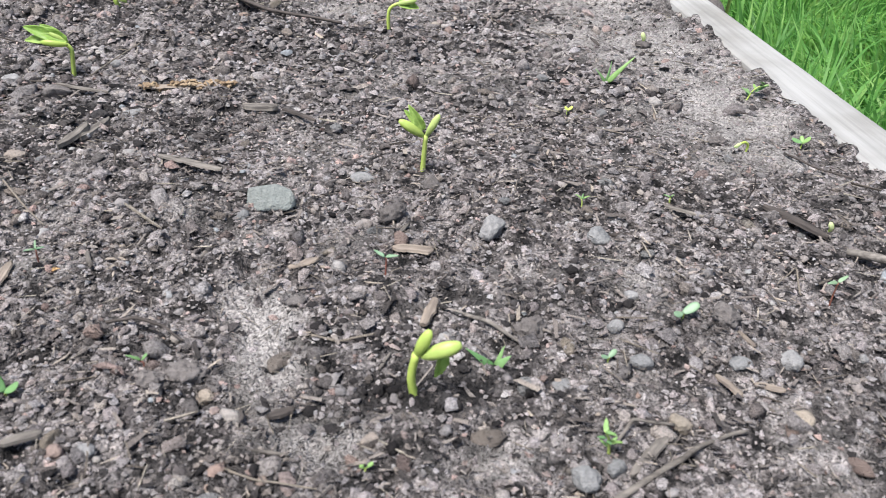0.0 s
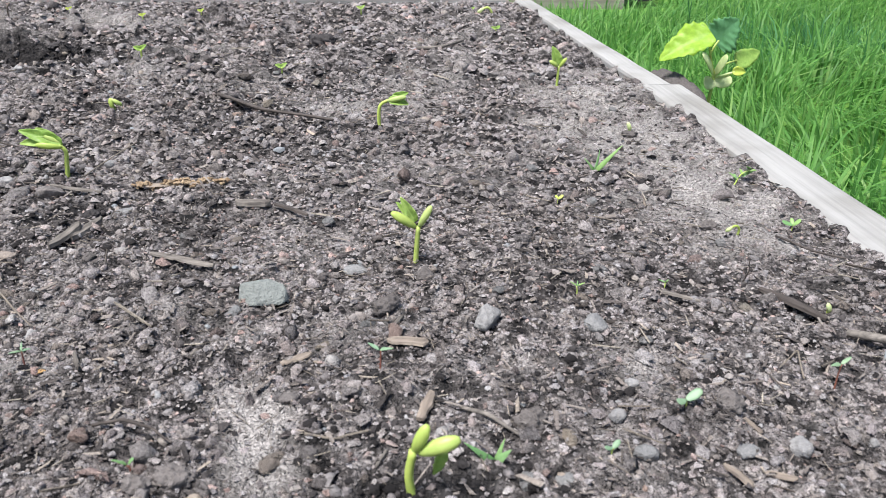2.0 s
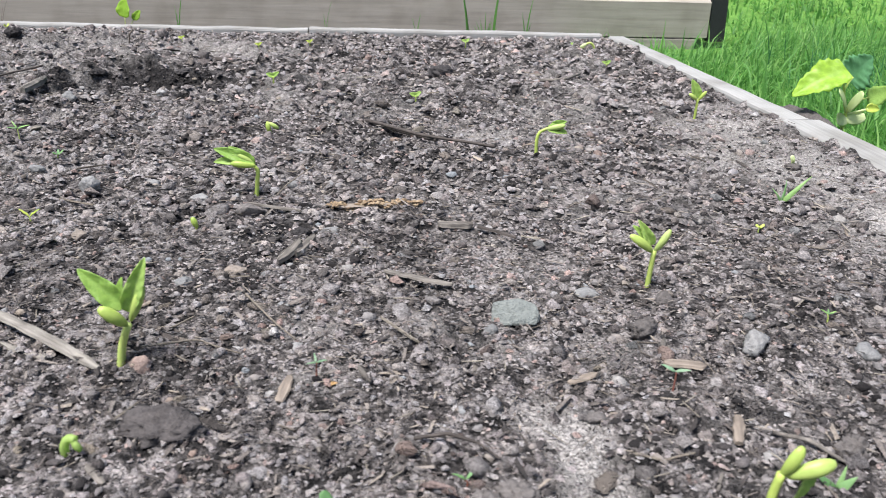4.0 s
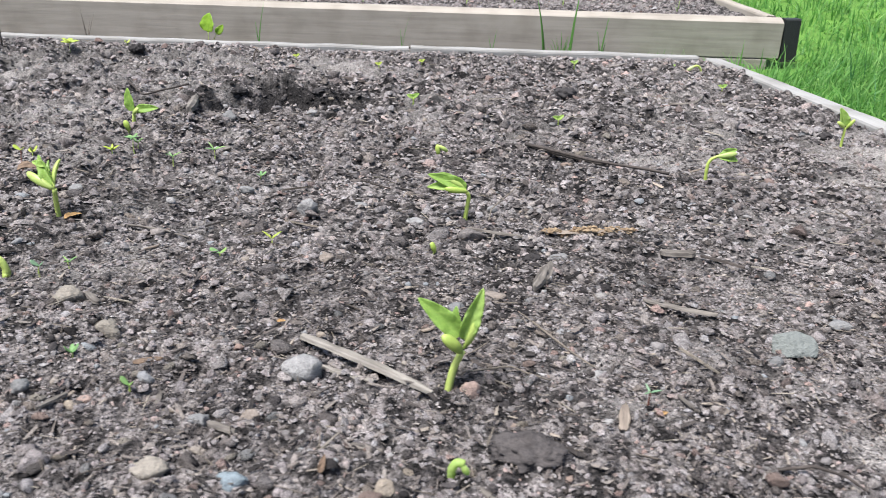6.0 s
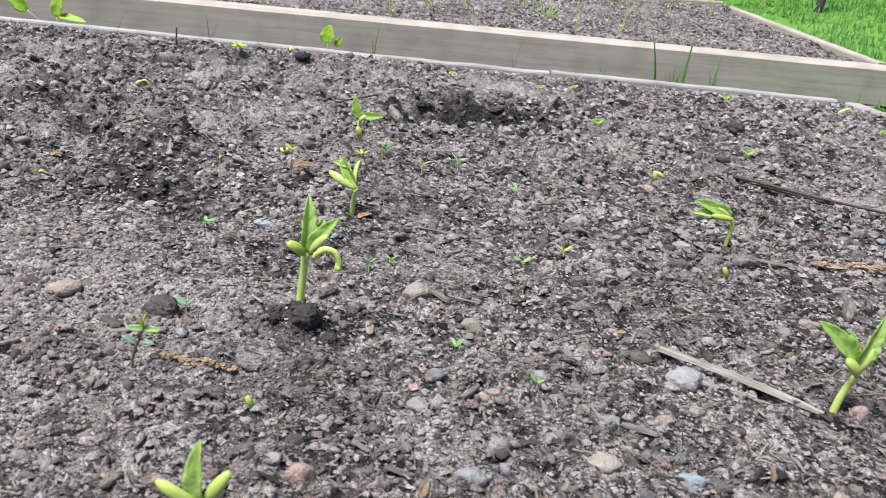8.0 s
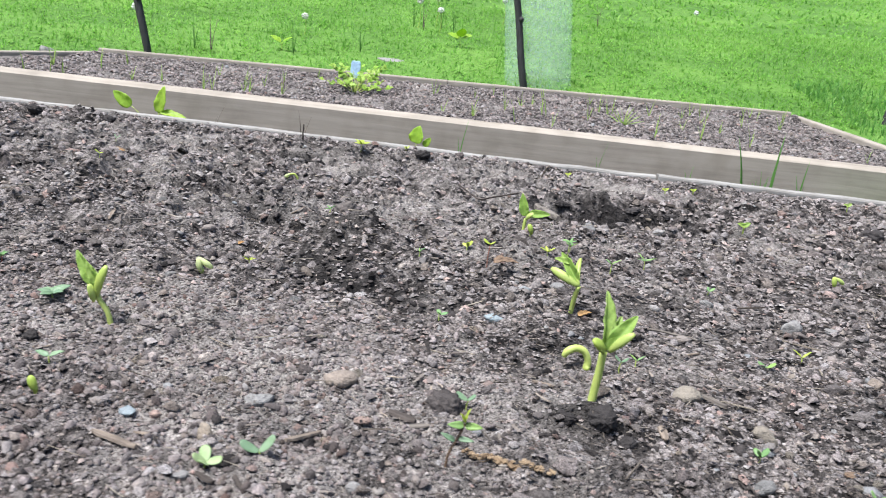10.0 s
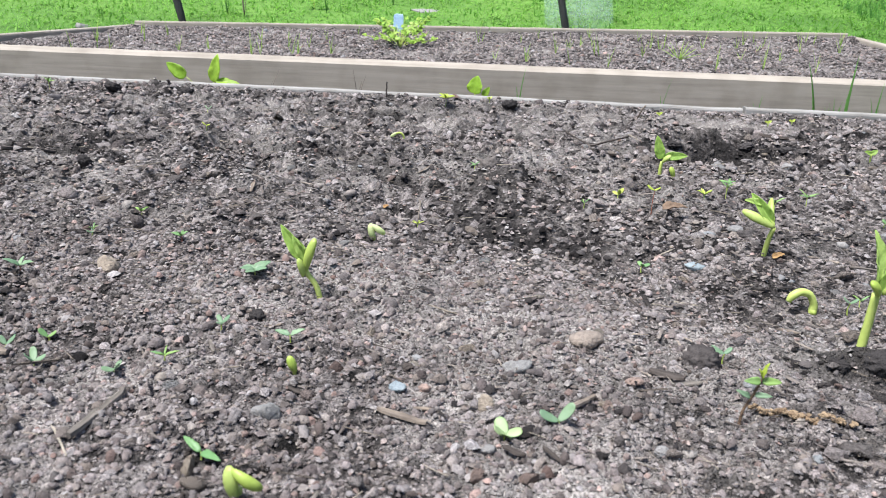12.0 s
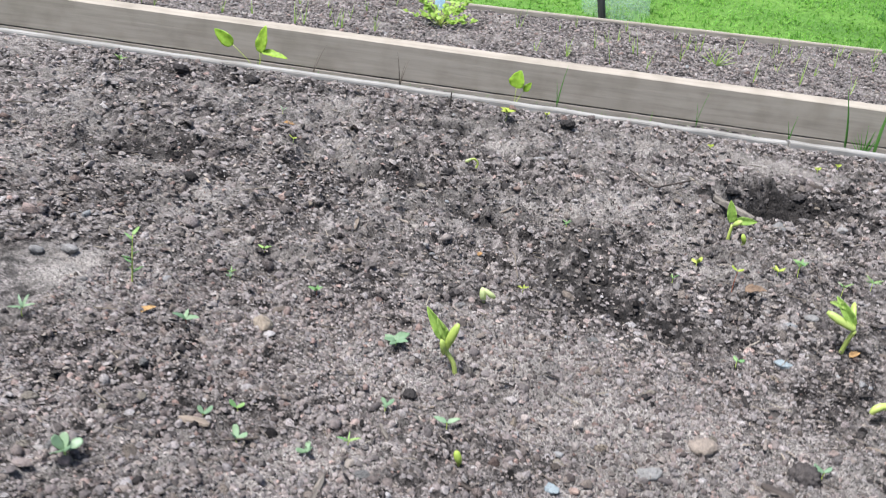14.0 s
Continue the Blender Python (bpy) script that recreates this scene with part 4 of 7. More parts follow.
def sprout(x, y, form, size, label, mats=None):
    """A seed just breaking the soil; size in millimetres."""
    cot_m, leaf_m, stem_m = mats or (COTYLEDON, BEANLEAF, BEANSTEM)
    ob = thing("bean_sprout", (x, y, z_at(x, y)), label, "sprout", "sprouts in the bed")
    k = size
    if form == "hook":
        part("stem", tube([mm(0.25 * k, -5), mm(0.45 * k, 0.35 * k), mm(0.1 * k, 0.75 * k, -1), mm(-0.4 * k, 0.62 * k, -2)], [0.1 * k * MM] * 4, 9), stem_m, ob)
        part("cotyledon", seed_leaf(mm(-0.2 * k, 0.74 * k, -1.5), mm(-0.75 * k, 0.35 * k, -2), 0.36 * k * MM, 0.3 * k * MM, 0.1, 80), cot_m, ob)
    elif form == "curl":
        part("stem", tube([mm(-0.42 * k, -5), mm(-0.4 * k, 0.45 * k), mm(-0.15 * k, 0.85 * k), mm(0.2 * k, 0.85 * k, -1)], [0.2 * k * MM, 0.22 * k * MM, 0.22 * k * MM, 0.2 * k * MM], 9), stem_m, ob)
        part("cotyledon", seed_leaf(mm(0.05 * k, 0.92 * k, -1), mm(0.42 * k, 0.3 * k, -2), 0.42 * k * MM, 0.36 * k * MM, 0.1, 75), cot_m, ob)
    elif form == "arch":
        part("stem", tube([mm(0.5 * k, -5), mm(0.5 * k, 0.1 * k), mm(0.5 * k, 0.42 * k), mm(0.3 * k, 0.8 * k), mm(-0.08 * k, 0.92 * k, -1), mm(-0.4 * k, 0.76 * k, -2), mm(-0.55 * k, 0.5 * k, -2)], [0.19 * k * MM, 0.18 * k * MM, 0.15 * k * MM, 0.15 * k * MM, 0.16 * k * MM, 0.17 * k * MM, 0.11 * k * MM], 10), stem_m, ob)
        part("cotyledon", seed_leaf(mm(0.38 * k, 0.1 * k, -2), mm(0.62 * k, 0.12 * k, -2), 0.3 * k * MM, 0.24 * k * MM, 0.05, 75), cot_m, ob)
    elif form == "egg":
        part("stem", tube([mm(0, -5), mm(0.05 * k, 0.3 * k)], [0.12 * k * MM] * 2, 8), stem_m, ob)
        part("cotyledon", seed_leaf(mm(0.12 * k, 0.08 * k, -1), mm(-0.22 * k, 1.0 * k, -1), 0.55 * k * MM, 0.42 * k * MM, 0.06, 70), cot_m, ob)
    elif form == "pair":
        part("stem", tube([mm(0, -5), mm(0, 0.3 * k)], [0.12 * k * MM] * 2, 8), stem_m, ob)
        part("cotyledon", seed_leaf(mm(-0.02 * k, 0.0, -2), mm(-0.2 * k, 1.0 * k, -1), 0.5 * k * MM, 0.34 * k * MM, 0.08, 80), cot_m, ob)
        part("cotyledon", seed_leaf(mm(-0.12 * k, 0.95 * k, -2), mm(0.72 * k, 0.42 * k, -2), 0.42 * k * MM, 0.32 * k * MM, 0.12, 75), cot_m, ob)
    else:
        part("stem", tube([mm(0, -5), mm(0, 0.55 * k)], [0.09 * k * MM] * 2, 8), stem_m, ob)
        part("leaf", leaf(mm(0, 0.5 * k), mm(-0.6 * k, 0.85 * k, -2), 0.5 * k * MM, 30, 0.15, 60), leaf_m, ob)
        part("leaf", leaf(mm(0, 0.5 * k), mm(0.5 * k, 1.0 * k, -1), 0.5 * k * MM, 30, 0.15, 60), leaf_m, ob)
    return ob


PALE = (CREAMLEAF, YELLOWLEAF, BEANSTEM)
sprout(-0.3641, 0.6559, "arch", 18, "bean sprout arched like a hook, still bent over", None)
sprout(-0.6888, 0.3836, "pair", 16, "fat pair of bean cotyledons just above the soil", None)
sprout(-0.6974, 0.5012, "egg", 11, "single egg-shaped bean cotyledon poking from the soil", None)
sprout(-0.7003, 0.7707, "pair", 15, "yellowish split cotyledons breaking the crust", PALE)
sprout(0.5576, 0.6426, "hook", 10, "pale bean hook breaking the dry crust", PALE)
sprout(0.5628, 0.9274, "egg", 11, "cream cotyledon tip beside dark crumbs", PALE)
sprout(0.5705, 0.5242, "egg", 8, "round cream cotyledon under a dry stalk", PALE)
sprout(-0.0215, 1.0387, "pair", 14, "two small cotyledons opening in a dark dent", None)
sprout(0.5184, 1.7242, "hook", 24, "pale sprout bent over near the bed's corner", PALE)
sprout(0.5104, 1.5461, "open", 14, "small open green sprout near the edging board", None)
sprout(0.1556, 1.2303, "open", 14, "tiny open green sprout between pebbles", None)
sprout(-0.0551, 1.3102, "open", 16, "small bright green sprout with rounded leaves", None)
sprout(-0.0337, 0.7116, "egg", 10, "pale cotyledon tip between pebbles", None)
sprout(-0.0255, 0.4253, "curl", 10, "fat curled green bean sprout pushing up beside a dark clod", (BEANLEAF, BEANLEAF, BEANLEAF))
sprout(-0.3916, 1.0387, "egg", 14, "stray cotyledon lying beside a taller seedling", None)
sprout(0.502, 1.825, "open", 12, "little green sprout at the back of the bed", None)
sprout(0.2677, 1.7205, "open", 14, "little green sprout near the back board", None)
sprout(-0.7576, 1.2919, "hook", 17, "pale bean hook among dark clods", PALE)
sprout(-0.3708, 0.4538, "egg", 8, "pale green cotyledon tip in gravelly soil", None)
sprout(-0.0409, 1.7177, "open", 11, "yellowish sprout in front of the back board", PALE)
sprout(-0.1214, 1.6002, "open", 11, "yellowish sprout near the back board", PALE)
sprout(-0.2942, 1.7405, "open", 11, "yellowish sprout beside a dry twig", PALE)


def weed(x, y, leaves, size, rise, label, material=WEEDLEAF, stem=None, shape=(0.45, 1.0), seed=0):
    """A small weed: leaves spread round a short stem; size is a leaf's length and rise the stem's height, in millimetres."""
    rng = random.Random(seed)
    ob = thing("weed", (x, y, z_at(x, y)), told(label), "weed", "weeds in the bed", rng.uniform(-25, 25))
    part("stem", tube([mm(0, -4), mm(rng.uniform(-1, 1), rise * 0.5), mm(rng.uniform(-1, 1), rise)], [0.6 * MM, 0.5 * MM, 0.4 * MM], 6), stem or BEANSTEM, ob)
    for i in range(leaves):
        az = 2 * math.pi * i / leaves + rng.uniform(-0.3, 0.3)
        el = rng.uniform(0.25, 0.95)
        ln = size * rng.uniform(0.68, 1.0)
        b = (ln * math.cos(az) * math.cos(el), rise + ln * math.sin(el), ln * math.sin(az) * math.cos(el))
        if shape[0] >= 0.6:  # rounded seed leaves
            part("leaf", seed_leaf(mm(0, rise), mm(*b), ln * shape[0] * MM, 0.9 * MM, -0.05, 25), material, ob)
        else:
            part("leaf", leaf(mm(0, rise), mm(*b), ln * shape[0] * MM, 15, 0.2, 25, 0.02, shape[1], 0, 0.0004, 9, 5), material, ob)
    return ob


ROUND, LONG = (0.62, 0.9), (0.2, 1.0)
weed(0.6133, 0.6549, 4, 9, 5, "tiny green weed near the edging board", WEEDLEAF, None, ROUND, 100)
weed(0.4353, 0.7208, 3, 6, 3, "tiny yellow-green weed on the soil", YELLOWLEAF, None, ROUND, 101)
weed(0.4107, 0.5585, 4, 7, 6, "tiny bright green weed among pebbles", WEEDLEAF, None, LONG, 102)
weed(0.4762, 0.5682, 3, 6, 4, "tiny green weed beside a wood chip", WEEDLEAF, None, LONG, 103)
weed(0.4353, 0.4255, 2, 11, 5, "grey-green weed with two oval seed leaves", PALELEAF, None, ROUND, 104)
weed(0.3862, 0.3924, 2, 6, 3, "pale weed with two oval seed leaves", PALELEAF, None, ROUND, 105)
weed(0.1574, 0.3993, 2, 11, 4, "flat green weed with two narrow leaves", WEEDLEAF, REDSTEM, LONG, 106)
weed(0.0994, 0.3825, 2, 12, 4, "green weed with an upright leaf", WEEDLEAF, None, ROUND, 107)
weed(0.2758, 0.469, 2, 11, 13, "red-stemmed weed with two pale narrow leaves", PALELEAF, REDSTEM, (0.26, 1.0), 108)
weed(0.0831, 0.4804, 3, 7, 10, "red-stemmed weed with small grey-green leaves", PALELEAF, REDSTEM, LONG, 109)
weed(0.53, 0.4435, 2, 10, 17, "red-stemmed weed with pale leaves beside a hollow", PALELEAF, REDSTEM, (0.3, 1.0), 110)
weed(0.266, 0.3289, 2, 4, 2, "very small green weed tip", WEEDLEAF, None, ROUND, 111)
weed(-0.2604, 0.5396, 3, 8, 4, "small dark green folded weed leaf", WEEDLEAF, None, ROUND, 112)
weed(-0.2106, 0.4956, 2, 8, 3, "small bright green weed tip between pebbles", WEEDLEAF, None, ROUND, 113)
weed(-0.3303, 0.6554, 2, 9, 9, "pale grey-green weed with two oval leaves", PALELEAF, None, ROUND, 114)
weed(-0.3154, 0.6726, 3, 8, 5, "small yellow-green weed tuft", WEEDLEAF, None, LONG, 115)
weed(-0.3068, 0.9226, 3, 12, 12, "thin pale green weed with upright leaves", WEEDLEAF, None, LONG, 116)
weed(-0.3522, 0.9399, 5, 11, 18, "feathery light green weed", WEEDLEAF, None, (0.3, 1.0), 117)
weed(-0.3747, 0.9385, 4, 12, 4, "low yellow-green weed beside a feathery one", YELLOWLEAF, None, (0.3, 1.0), 118)
weed(-0.4637, 0.9478, 3, 10, 4, "low yellowish weed on rough soil", YELLOWLEAF, None, ROUND, 119)
weed(-0.2085, 0.8917, 3, 7, 4, "small green weed between pale pebbles", WEEDLEAF, None, ROUND, 120)
weed(-0.2069, 0.6998, 2, 9, 3, "small green weed beside a splinter", WEEDLEAF, None, ROUND, 121)
weed(-0.1698, 0.7284, 2, 11, 3, "low pale green weed on gravelly soil", YELLOWLEAF, None, LONG, 122)
weed(-0.6204, 0.9421, 4, 10, 8, "faint green weed far back on the soil", WEEDLEAF, None, LONG, 123)
weed(-0.7651, 0.6352, 6, 15, 4, "grey-green weed rosette beside a crooked seedling", PALELEAF, None, (0.5, 1.0), 124)
weed(-0.7548, 0.5408, 3, 9, 5, "small pale grey-green weed", PALELEAF, None, ROUND, 125)
weed(-0.7098, 0.5368, 2, 12, 5, "pale green weed with two oblong leaves", PALELEAF, None, (0.4, 1.0), 126)
weed(-0.7172, 0.412, 2, 15, 4, "green weed with spreading narrow leaves", WEEDLEAF, None, (0.3, 1.0), 127)
weed(-0.5734, 0.4503, 4, 12, 4, "pale weed with four round seed leaves", SOFTLEAF, None, (0.75, 0.9), 128)
weed(-0.547, 0.4562, 2, 12, 3, "weed with two rounded grey-green leaves", PALELEAF, None, (0.6, 0.9), 129)
weed(-0.4414, 0.5575, 2, 9, 7, "pale green leaf beside a round clod", PALELEAF, None, ROUND, 130)
weed(-0.9378, 0.6167, 3, 14, 6, "grey-green weed with three wide leaves", PALELEAF, REDSTEM, (0.4, 1.0), 131)
weed(-0.7708, 0.4927, 4, 9, 5, "faint yellow-green weed", WEEDLEAF, None, LONG, 132)
weed(-0.8421, 0.4796, 3, 9, 3, "pale green weed flat on the soil", PALELEAF, None, ROUND, 133)
weed(-0.8745, 0.5027, 2, 9, 3, "small grey-green weed leaf on the soil", PALELEAF, None, ROUND, 134)
weed(-0.8527, 0.708, 4, 9, 5, "small bright green weed with pointed leaves", WEEDLEAF, REDSTEM, (0.45, 1.0), 135)
weed(-0.6634, 0.7927, 5, 9, 4, "yellow star-shaped weed", YELLOWLEAF, None, LONG, 136)
weed(-0.4397, 0.8736, 2, 8, 25, "thin dry stalk topped by yellowing leaves", YELLOWLEAF, REDSTEM, ROUND, 137)
weed(-0.3503, 0.9477, 4, 12, 8, "light green weed on a low ridge", WEEDLEAF, None, LONG, 138)
weed(-0.5085, 0.8529, 3, 8, 4, "small pale green weed", WEEDLEAF, None, LONG, 139)
weed(-0.4728, 0.6978, 3, 7, 5, "small green weed near a blue-grey stone", WEEDLEAF, None, ROUND, 140)
weed(-0.9424, 0.7299, 3, 8, 5, "small green weed with upright leaves", WEEDLEAF, None, LONG, 141)
weed(-0.2681, 0.9442, 5, 14, 14, "sprawling light green weed with thin leaves", WEEDLEAF, None, (0.15, 1.0), 142)
weed(-1.562, 1.691, 5, 18, 14, "thin weed near the back board", WEEDLEAF, None, LONG, 143)
weed(-0.9418, 0.7259, 3, 6, 3, "tiny pale weed", PALELEAF, None, ROUND, 144)
weed(-1.0334, 1.219, 2, 8, 6, "yellow-green weed tip", YELLOWLEAF, None, ROUND, 145)
weed(-0.9299, 0.4288, 5, 11, 8, "pale green weed rosette with oval leaves", PALELEAF, None, (0.72, 0.85), 146)
weed(-1.0597, 0.586, 5, 13, 8, "feathery faint green weed", PALELEAF, None, LONG, 147)
weed(-0.9368, 0.8091, 4, 10, 4, "small green weed on gravelly soil", WEEDLEAF, None, (0.3, 1.0), 148)
weed(-0.7965, 0.483, 3, 9, 3, "pale green weed with wide leaves", PALELEAF, None, ROUND, 149)
weed(-0.856, 0.516, 2, 9, 3, "small green weed leaf beside a wood chip", WEEDLEAF, None, ROUND, 150)
weed(-0.7248, 1.6921, 7, 19, 18, "yellow-green weed by the back board", YELLOWLEAF, None, (0.5, 0.9), 151)
weed(-0.6401, 1.768, 3, 10, 6, "yellow weed by the back board", YELLOWLEAF, None, ROUND, 152)
weed(-1.1225, 1.4506, 3, 12, 5, "pale weed on rough dark soil", PALELEAF, None, LONG, 153)


def stalked_weed(x, y, height, label, material, lean=0.0, seed=0, leaf_size=8, count=9):
    rng = random.Random(seed)
    ob = thing("weed", (x, y, z_at(x, y)), label, "weed", "weeds in the bed")
    pts = [mm(0, -4), mm(lean * 0.3, height * 0.4), mm(lean * 0.5, height * 0.7), mm(lean, height)]
    part("stem", tube(pts, [0.8 * MM, 0.7 * MM, 0.6 * MM, 0.4 * MM], 6), BEANSTEM, ob)
    for i in range(count):
        t = 0.25 + 0.75 * i / (count - 1)
        az, ln = rng.uniform(0, 6.3), leaf_size * rng.uniform(0.7, 1.3)
        a = (lean * t, height * t)
        part("leaf", leaf(mm(*a), mm(a[0] + ln * math.cos(az), a[1] + ln * 0.6, ln * math.sin(az)), ln * 0.4 * MM, 15, 0.1, 0, 0.03, 1, 0, 0.0004, 7, 5), material, ob)


stalked_weed(-1.014, 0.6757, 48, "upright feathery weed with many small leaves", WEEDLEAF, 1, 1)
stalked_weed(0.6126, 0.7656, 16, "thin sprawling weed near the edging board", WEEDLEAF, 14, 3, 9)
stalked_weed(0.372, 0.333, 14, "faint thin weed beside a twig", WEEDLEAF, -4, 4, 5)


def paired_weed(x, y, label):
    """An upright weed: a brownish stem, two pairs of leaves and a bright young tip."""
    ob = thing("weed", (x, y, z_at(x, y)), label, "weed", "weeds in the bed")
    part("stem", tube([mm(-2, -4), mm(-1, 8), mm(3, 18), mm(6, 27)], [0.9 * MM, 0.8 * MM, 0.7 * MM, 0.6 * MM], 6), BROWNLEAF, ob, "brownish stem")
    for a, b, w, m in (((6, 26), (16, 27, -2), 4.5, WEEDLEAF), ((6, 26), (-3, 27, -3), 4.5, WEEDLEAF), ((6, 27), (7, 37, -1), 3.6, YELLOWLEAF), ((6, 28), (4, 34, -2), 2.6, YELLOWLEAF), ((2, 16), (-6, 21, -2), 3.2, PALELEAF), ((3, 18), (12, 19, -3), 3.2, PALELEAF)):
        part("leaf", leaf(mm(*a), mm(*b), w * MM, 18, 0.12, 60, 0.02, 0.95, 0, 0.0004, 9, 5), m, ob)


paired_weed(-0.4473, 0.485, "upright weed with two pairs of leaves and a bright tip")


def blades(x, y, specs, label, material=GRASS, z=None, name="grass_tuft", group="grass tufts by the beds"):
    """A tuft of single blades; specs are (lean x, lean y, height, width) in millimetres."""
    ob = thing(name, (x, y, z_at(x, y) if z is None else z), label, "grass", group)
    for dx, dy, h, w in specs:
        part("blade", leaf(mm(dx * 0.05, -2, dy * 0.05), mm(dx, h, dy), w * MM, 20, 0.18, 60 if abs(dx) > 3 else 20, 0.0, 0.55, 0, 0.0003, 9, 3), material, ob)
    return ob


blades(0.4853, 0.7883, [(22, -4, 26, 5), (-9, -3, 13, 4), (6, 4, 18, 3)], "young grass seedling with one long arching blade", WEEDLEAF)
blades(0.3297, 0.3934, [(-14, -2, 12, 4), (5, -3, 8, 5), (3, 2, 10, 3)], "young grass sprout bending over the crumbs", WEEDLEAF)

# dark crumbly mounds, clods and stones with a place of their own
STONE_RNG = np.random.default_rng(11)


def craggy(v, amount, size, seed):
    """Roughens a lump with noise along its own directions."""
    out = []
    for p in v:
        q = Vector(p) / size + Vector((seed * 7.1, seed * 3.3, 0))
        out.append(np.array(p) * (1 + amount * noise.fractal(q, 0.9, 2.1, 5)))
    return np.array(out)


def stone(x, y, width, height, look_, label, angular=0.3, name="pebble", deep=None, sink=0.4, turn=None):
    r = width / 2 * MM
    clod = name == "clod"
    v, f = lump(STONE_RNG, 4 if clod else 3, 0.3, 0 if clod else angular * 1.3)
    v = craggy(v, 0.28 if clod else 0.17, 0.32 if clod else 0.5, x * 10 + y * 3)
    if clod:
        v = craggy(v, 0.17, 0.13, x * 7 + y * 5)
    v = v * (r, (deep or width * 0.8) / 2 * MM, height / 2 * MM)
    z = z_at(x, y) + height / 2 * MM * (1 - 2 * sink)
    return single(name, (v, f), STONES[look_], (x, y, z), told(label), "stone" if name == "pebble" else "clod", "stones on the soil", STONE_RNG.uniform(-25, 25) if turn is None else turn)


stone(0.1849, 0.5447, 12, 9, "grey", "small rough grey pebble beside a larger stone", 0.4)
stone(0.3431, 0.5184, 15, 13, "pale", "rounded speckled pale pebble", 0.2)
stone(0.3101, 0.5895, 15, 13, "clod", "round earthy pebble beside a seedling", 0.2)
stone(0.2619, 0.6099, 19, 9, "grey", "flat blue-grey pebble near a seedling", 0.5)
stone(0.4832, 0.3913, 13, 11, "pale", "smooth round pale grey pebble", 0.1)
stone(0.4565, 0.393, 12, 8, "grey", "smooth oval grey pebble", 0.1)
stone(0.4037, 0.3918, 11, 9, "grey", "round brownish grey pebble", 0.2)
stone(0.1907, 0.3793, 11, 9, "tan", "rounded tan pebble", 0.3)
stone(0.2677, 0.3441, 10, 12, "brown", "pointed light brown pebble", 0.6)
stone(0.4106, 0.3496, 12, 11, "tan", "angular ochre stone with a rusty face", 0.8)
stone(0.3719, 0.322, 8, 11, "grey", "upright oval grey pebble", 0.2)
stone(0.358, 0.3171, 13, 10, "grey", "rounded grey pebble", 0.2)
stone(0.4651, 0.3486, 14, 8, "tan", "rough tan pebble", 0.5)
stone(0.4152, 0.4519, 9, 6, "pale", "small flat pale pebble", 0.5)
stone(0.3977, 0.4208, 8, 7, "pale", "small round pale pebble", 0.1)
stone(0.4107, 0.5099, 17, 11, "grey", "rough grey pebble", 0.4)
stone(0.1337, 0.3443, 9, 7, "pink", "pinkish pebble", 0.3)
stone(0.1474, 0.3427, 9, 7, "pale", "pale flat pebble", 0.4)
stone(-0.0482, 0.7941, 18, 7, "pale", "flat pale pebble", 0.4)
stone(-0.0002, 0.7596, 22, 14, "clod", "rounded brownish pebble", 0.3)
stone(0.0723, 0.7198, 21, 8, "pale", "flat whitish pebble", 0.5)
stone(0.362, 0.3831, 15, 7, "grey", "thin flat grey stone chip", 0.9)
stone(0.5219, 0.3929, 7, 6, "pale", "small pale pebble", 0.2)
stone(0.5083, 0.3334, 9, 9, "pink", "pinkish brown pebble", 0.4)
stone(0.2273, 0.4442, 12, 7, "clod", "flat sandy pebble", 0.4)
stone(-0.1169, 0.5196, 24, 17, "pale", "smooth speckled pale grey stone beside a bark strip", 0.1)
stone(-0.2478, 0.5705, 16, 14, "cream", "rounded pale stone", 0.3)
stone(-0.2901, 0.6119, 24, 17, "cream", "rough tan sandstone pebble", 0.5)
stone(-0.1524, 0.8101, 19, 15, "pale", "whitish rounded pebble", 0.3)
stone(-0.1024, 0.8373, 15, 10, "pale", "smooth whitish pebble", 0.1)
stone(-0.1355, 0.4187, 16, 11, "blue", "pale blue angular stone", 0.7)
stone(-0.1798, 0.4305, 23, 11, "cream", "flat beige stone", 0.6)
stone(-0.2485, 0.4092, 19, 15, "pale", "pale blue-grey rounded stone", 0.2)
stone(-0.2721, 0.4961, 13, 10, "grey", "rounded grey pebble", 0.2)
stone(-0.0161, 0.499, 14, 12, "pink", "angular pinkish stone beside a seedling", 0.7)
stone(-0.1669, 0.4758, 12, 10, "grey", "round grey pebble", 0.2)
stone(-0.1379, 0.4758, 10, 8, "brown", "round tan-brown pebble", 0.2)
stone(-0.2809, 0.4743, 19, 10, "pale", "whitish flat pebble", 0.5)
stone(-0.2353, 0.4943, 9, 6, "pink", "small reddish stone", 0.5)
stone(-0.2413, 0.4887, 9, 8, "tan", "small round tan pebble", 0.1)
stone(-0.0606, 0.4165, 12, 10, "tan", "tan pebble", 0.5)
stone(0.012, 0.6381, 18, 10, "brown", "flat brown stone chip", 0.8)
stone(-0.4285, 0.712, 20, 8, "blue", "flat blue-grey stone", 0.7)
stone(-0.5682, 0.5225, 22, 14, "grey", "angular pale grey stone", 0.9)
stone(-0.5267, 0.5634, 20, 12, "brown", "smooth oval brown stone", 0.1)
stone(-0.6348, 0.4902, 12, 6, "blue", "small flat bluish stone", 0.6)
stone(-0.6982, 0.4505, 17, 11, "grey", "angular grey stone", 0.7)
stone(-0.8775, 0.6303, 21, 15, "tan", "pale tan angular stone", 0.8)
stone(-0.333, 0.4062, 16, 13, "pink", "rounded pinkish brown stone", 0.2)
stone(-0.3477, 0.4089, 12, 8, "pale", "thin pale stone chip", 0.9)
stone(0.0285, 0.8432, 14, 8, "pale", "pale pebble", 0.3)
stone(-0.3687, 0.8275, 14, 10, "grey", "grey pebble", 0.4)
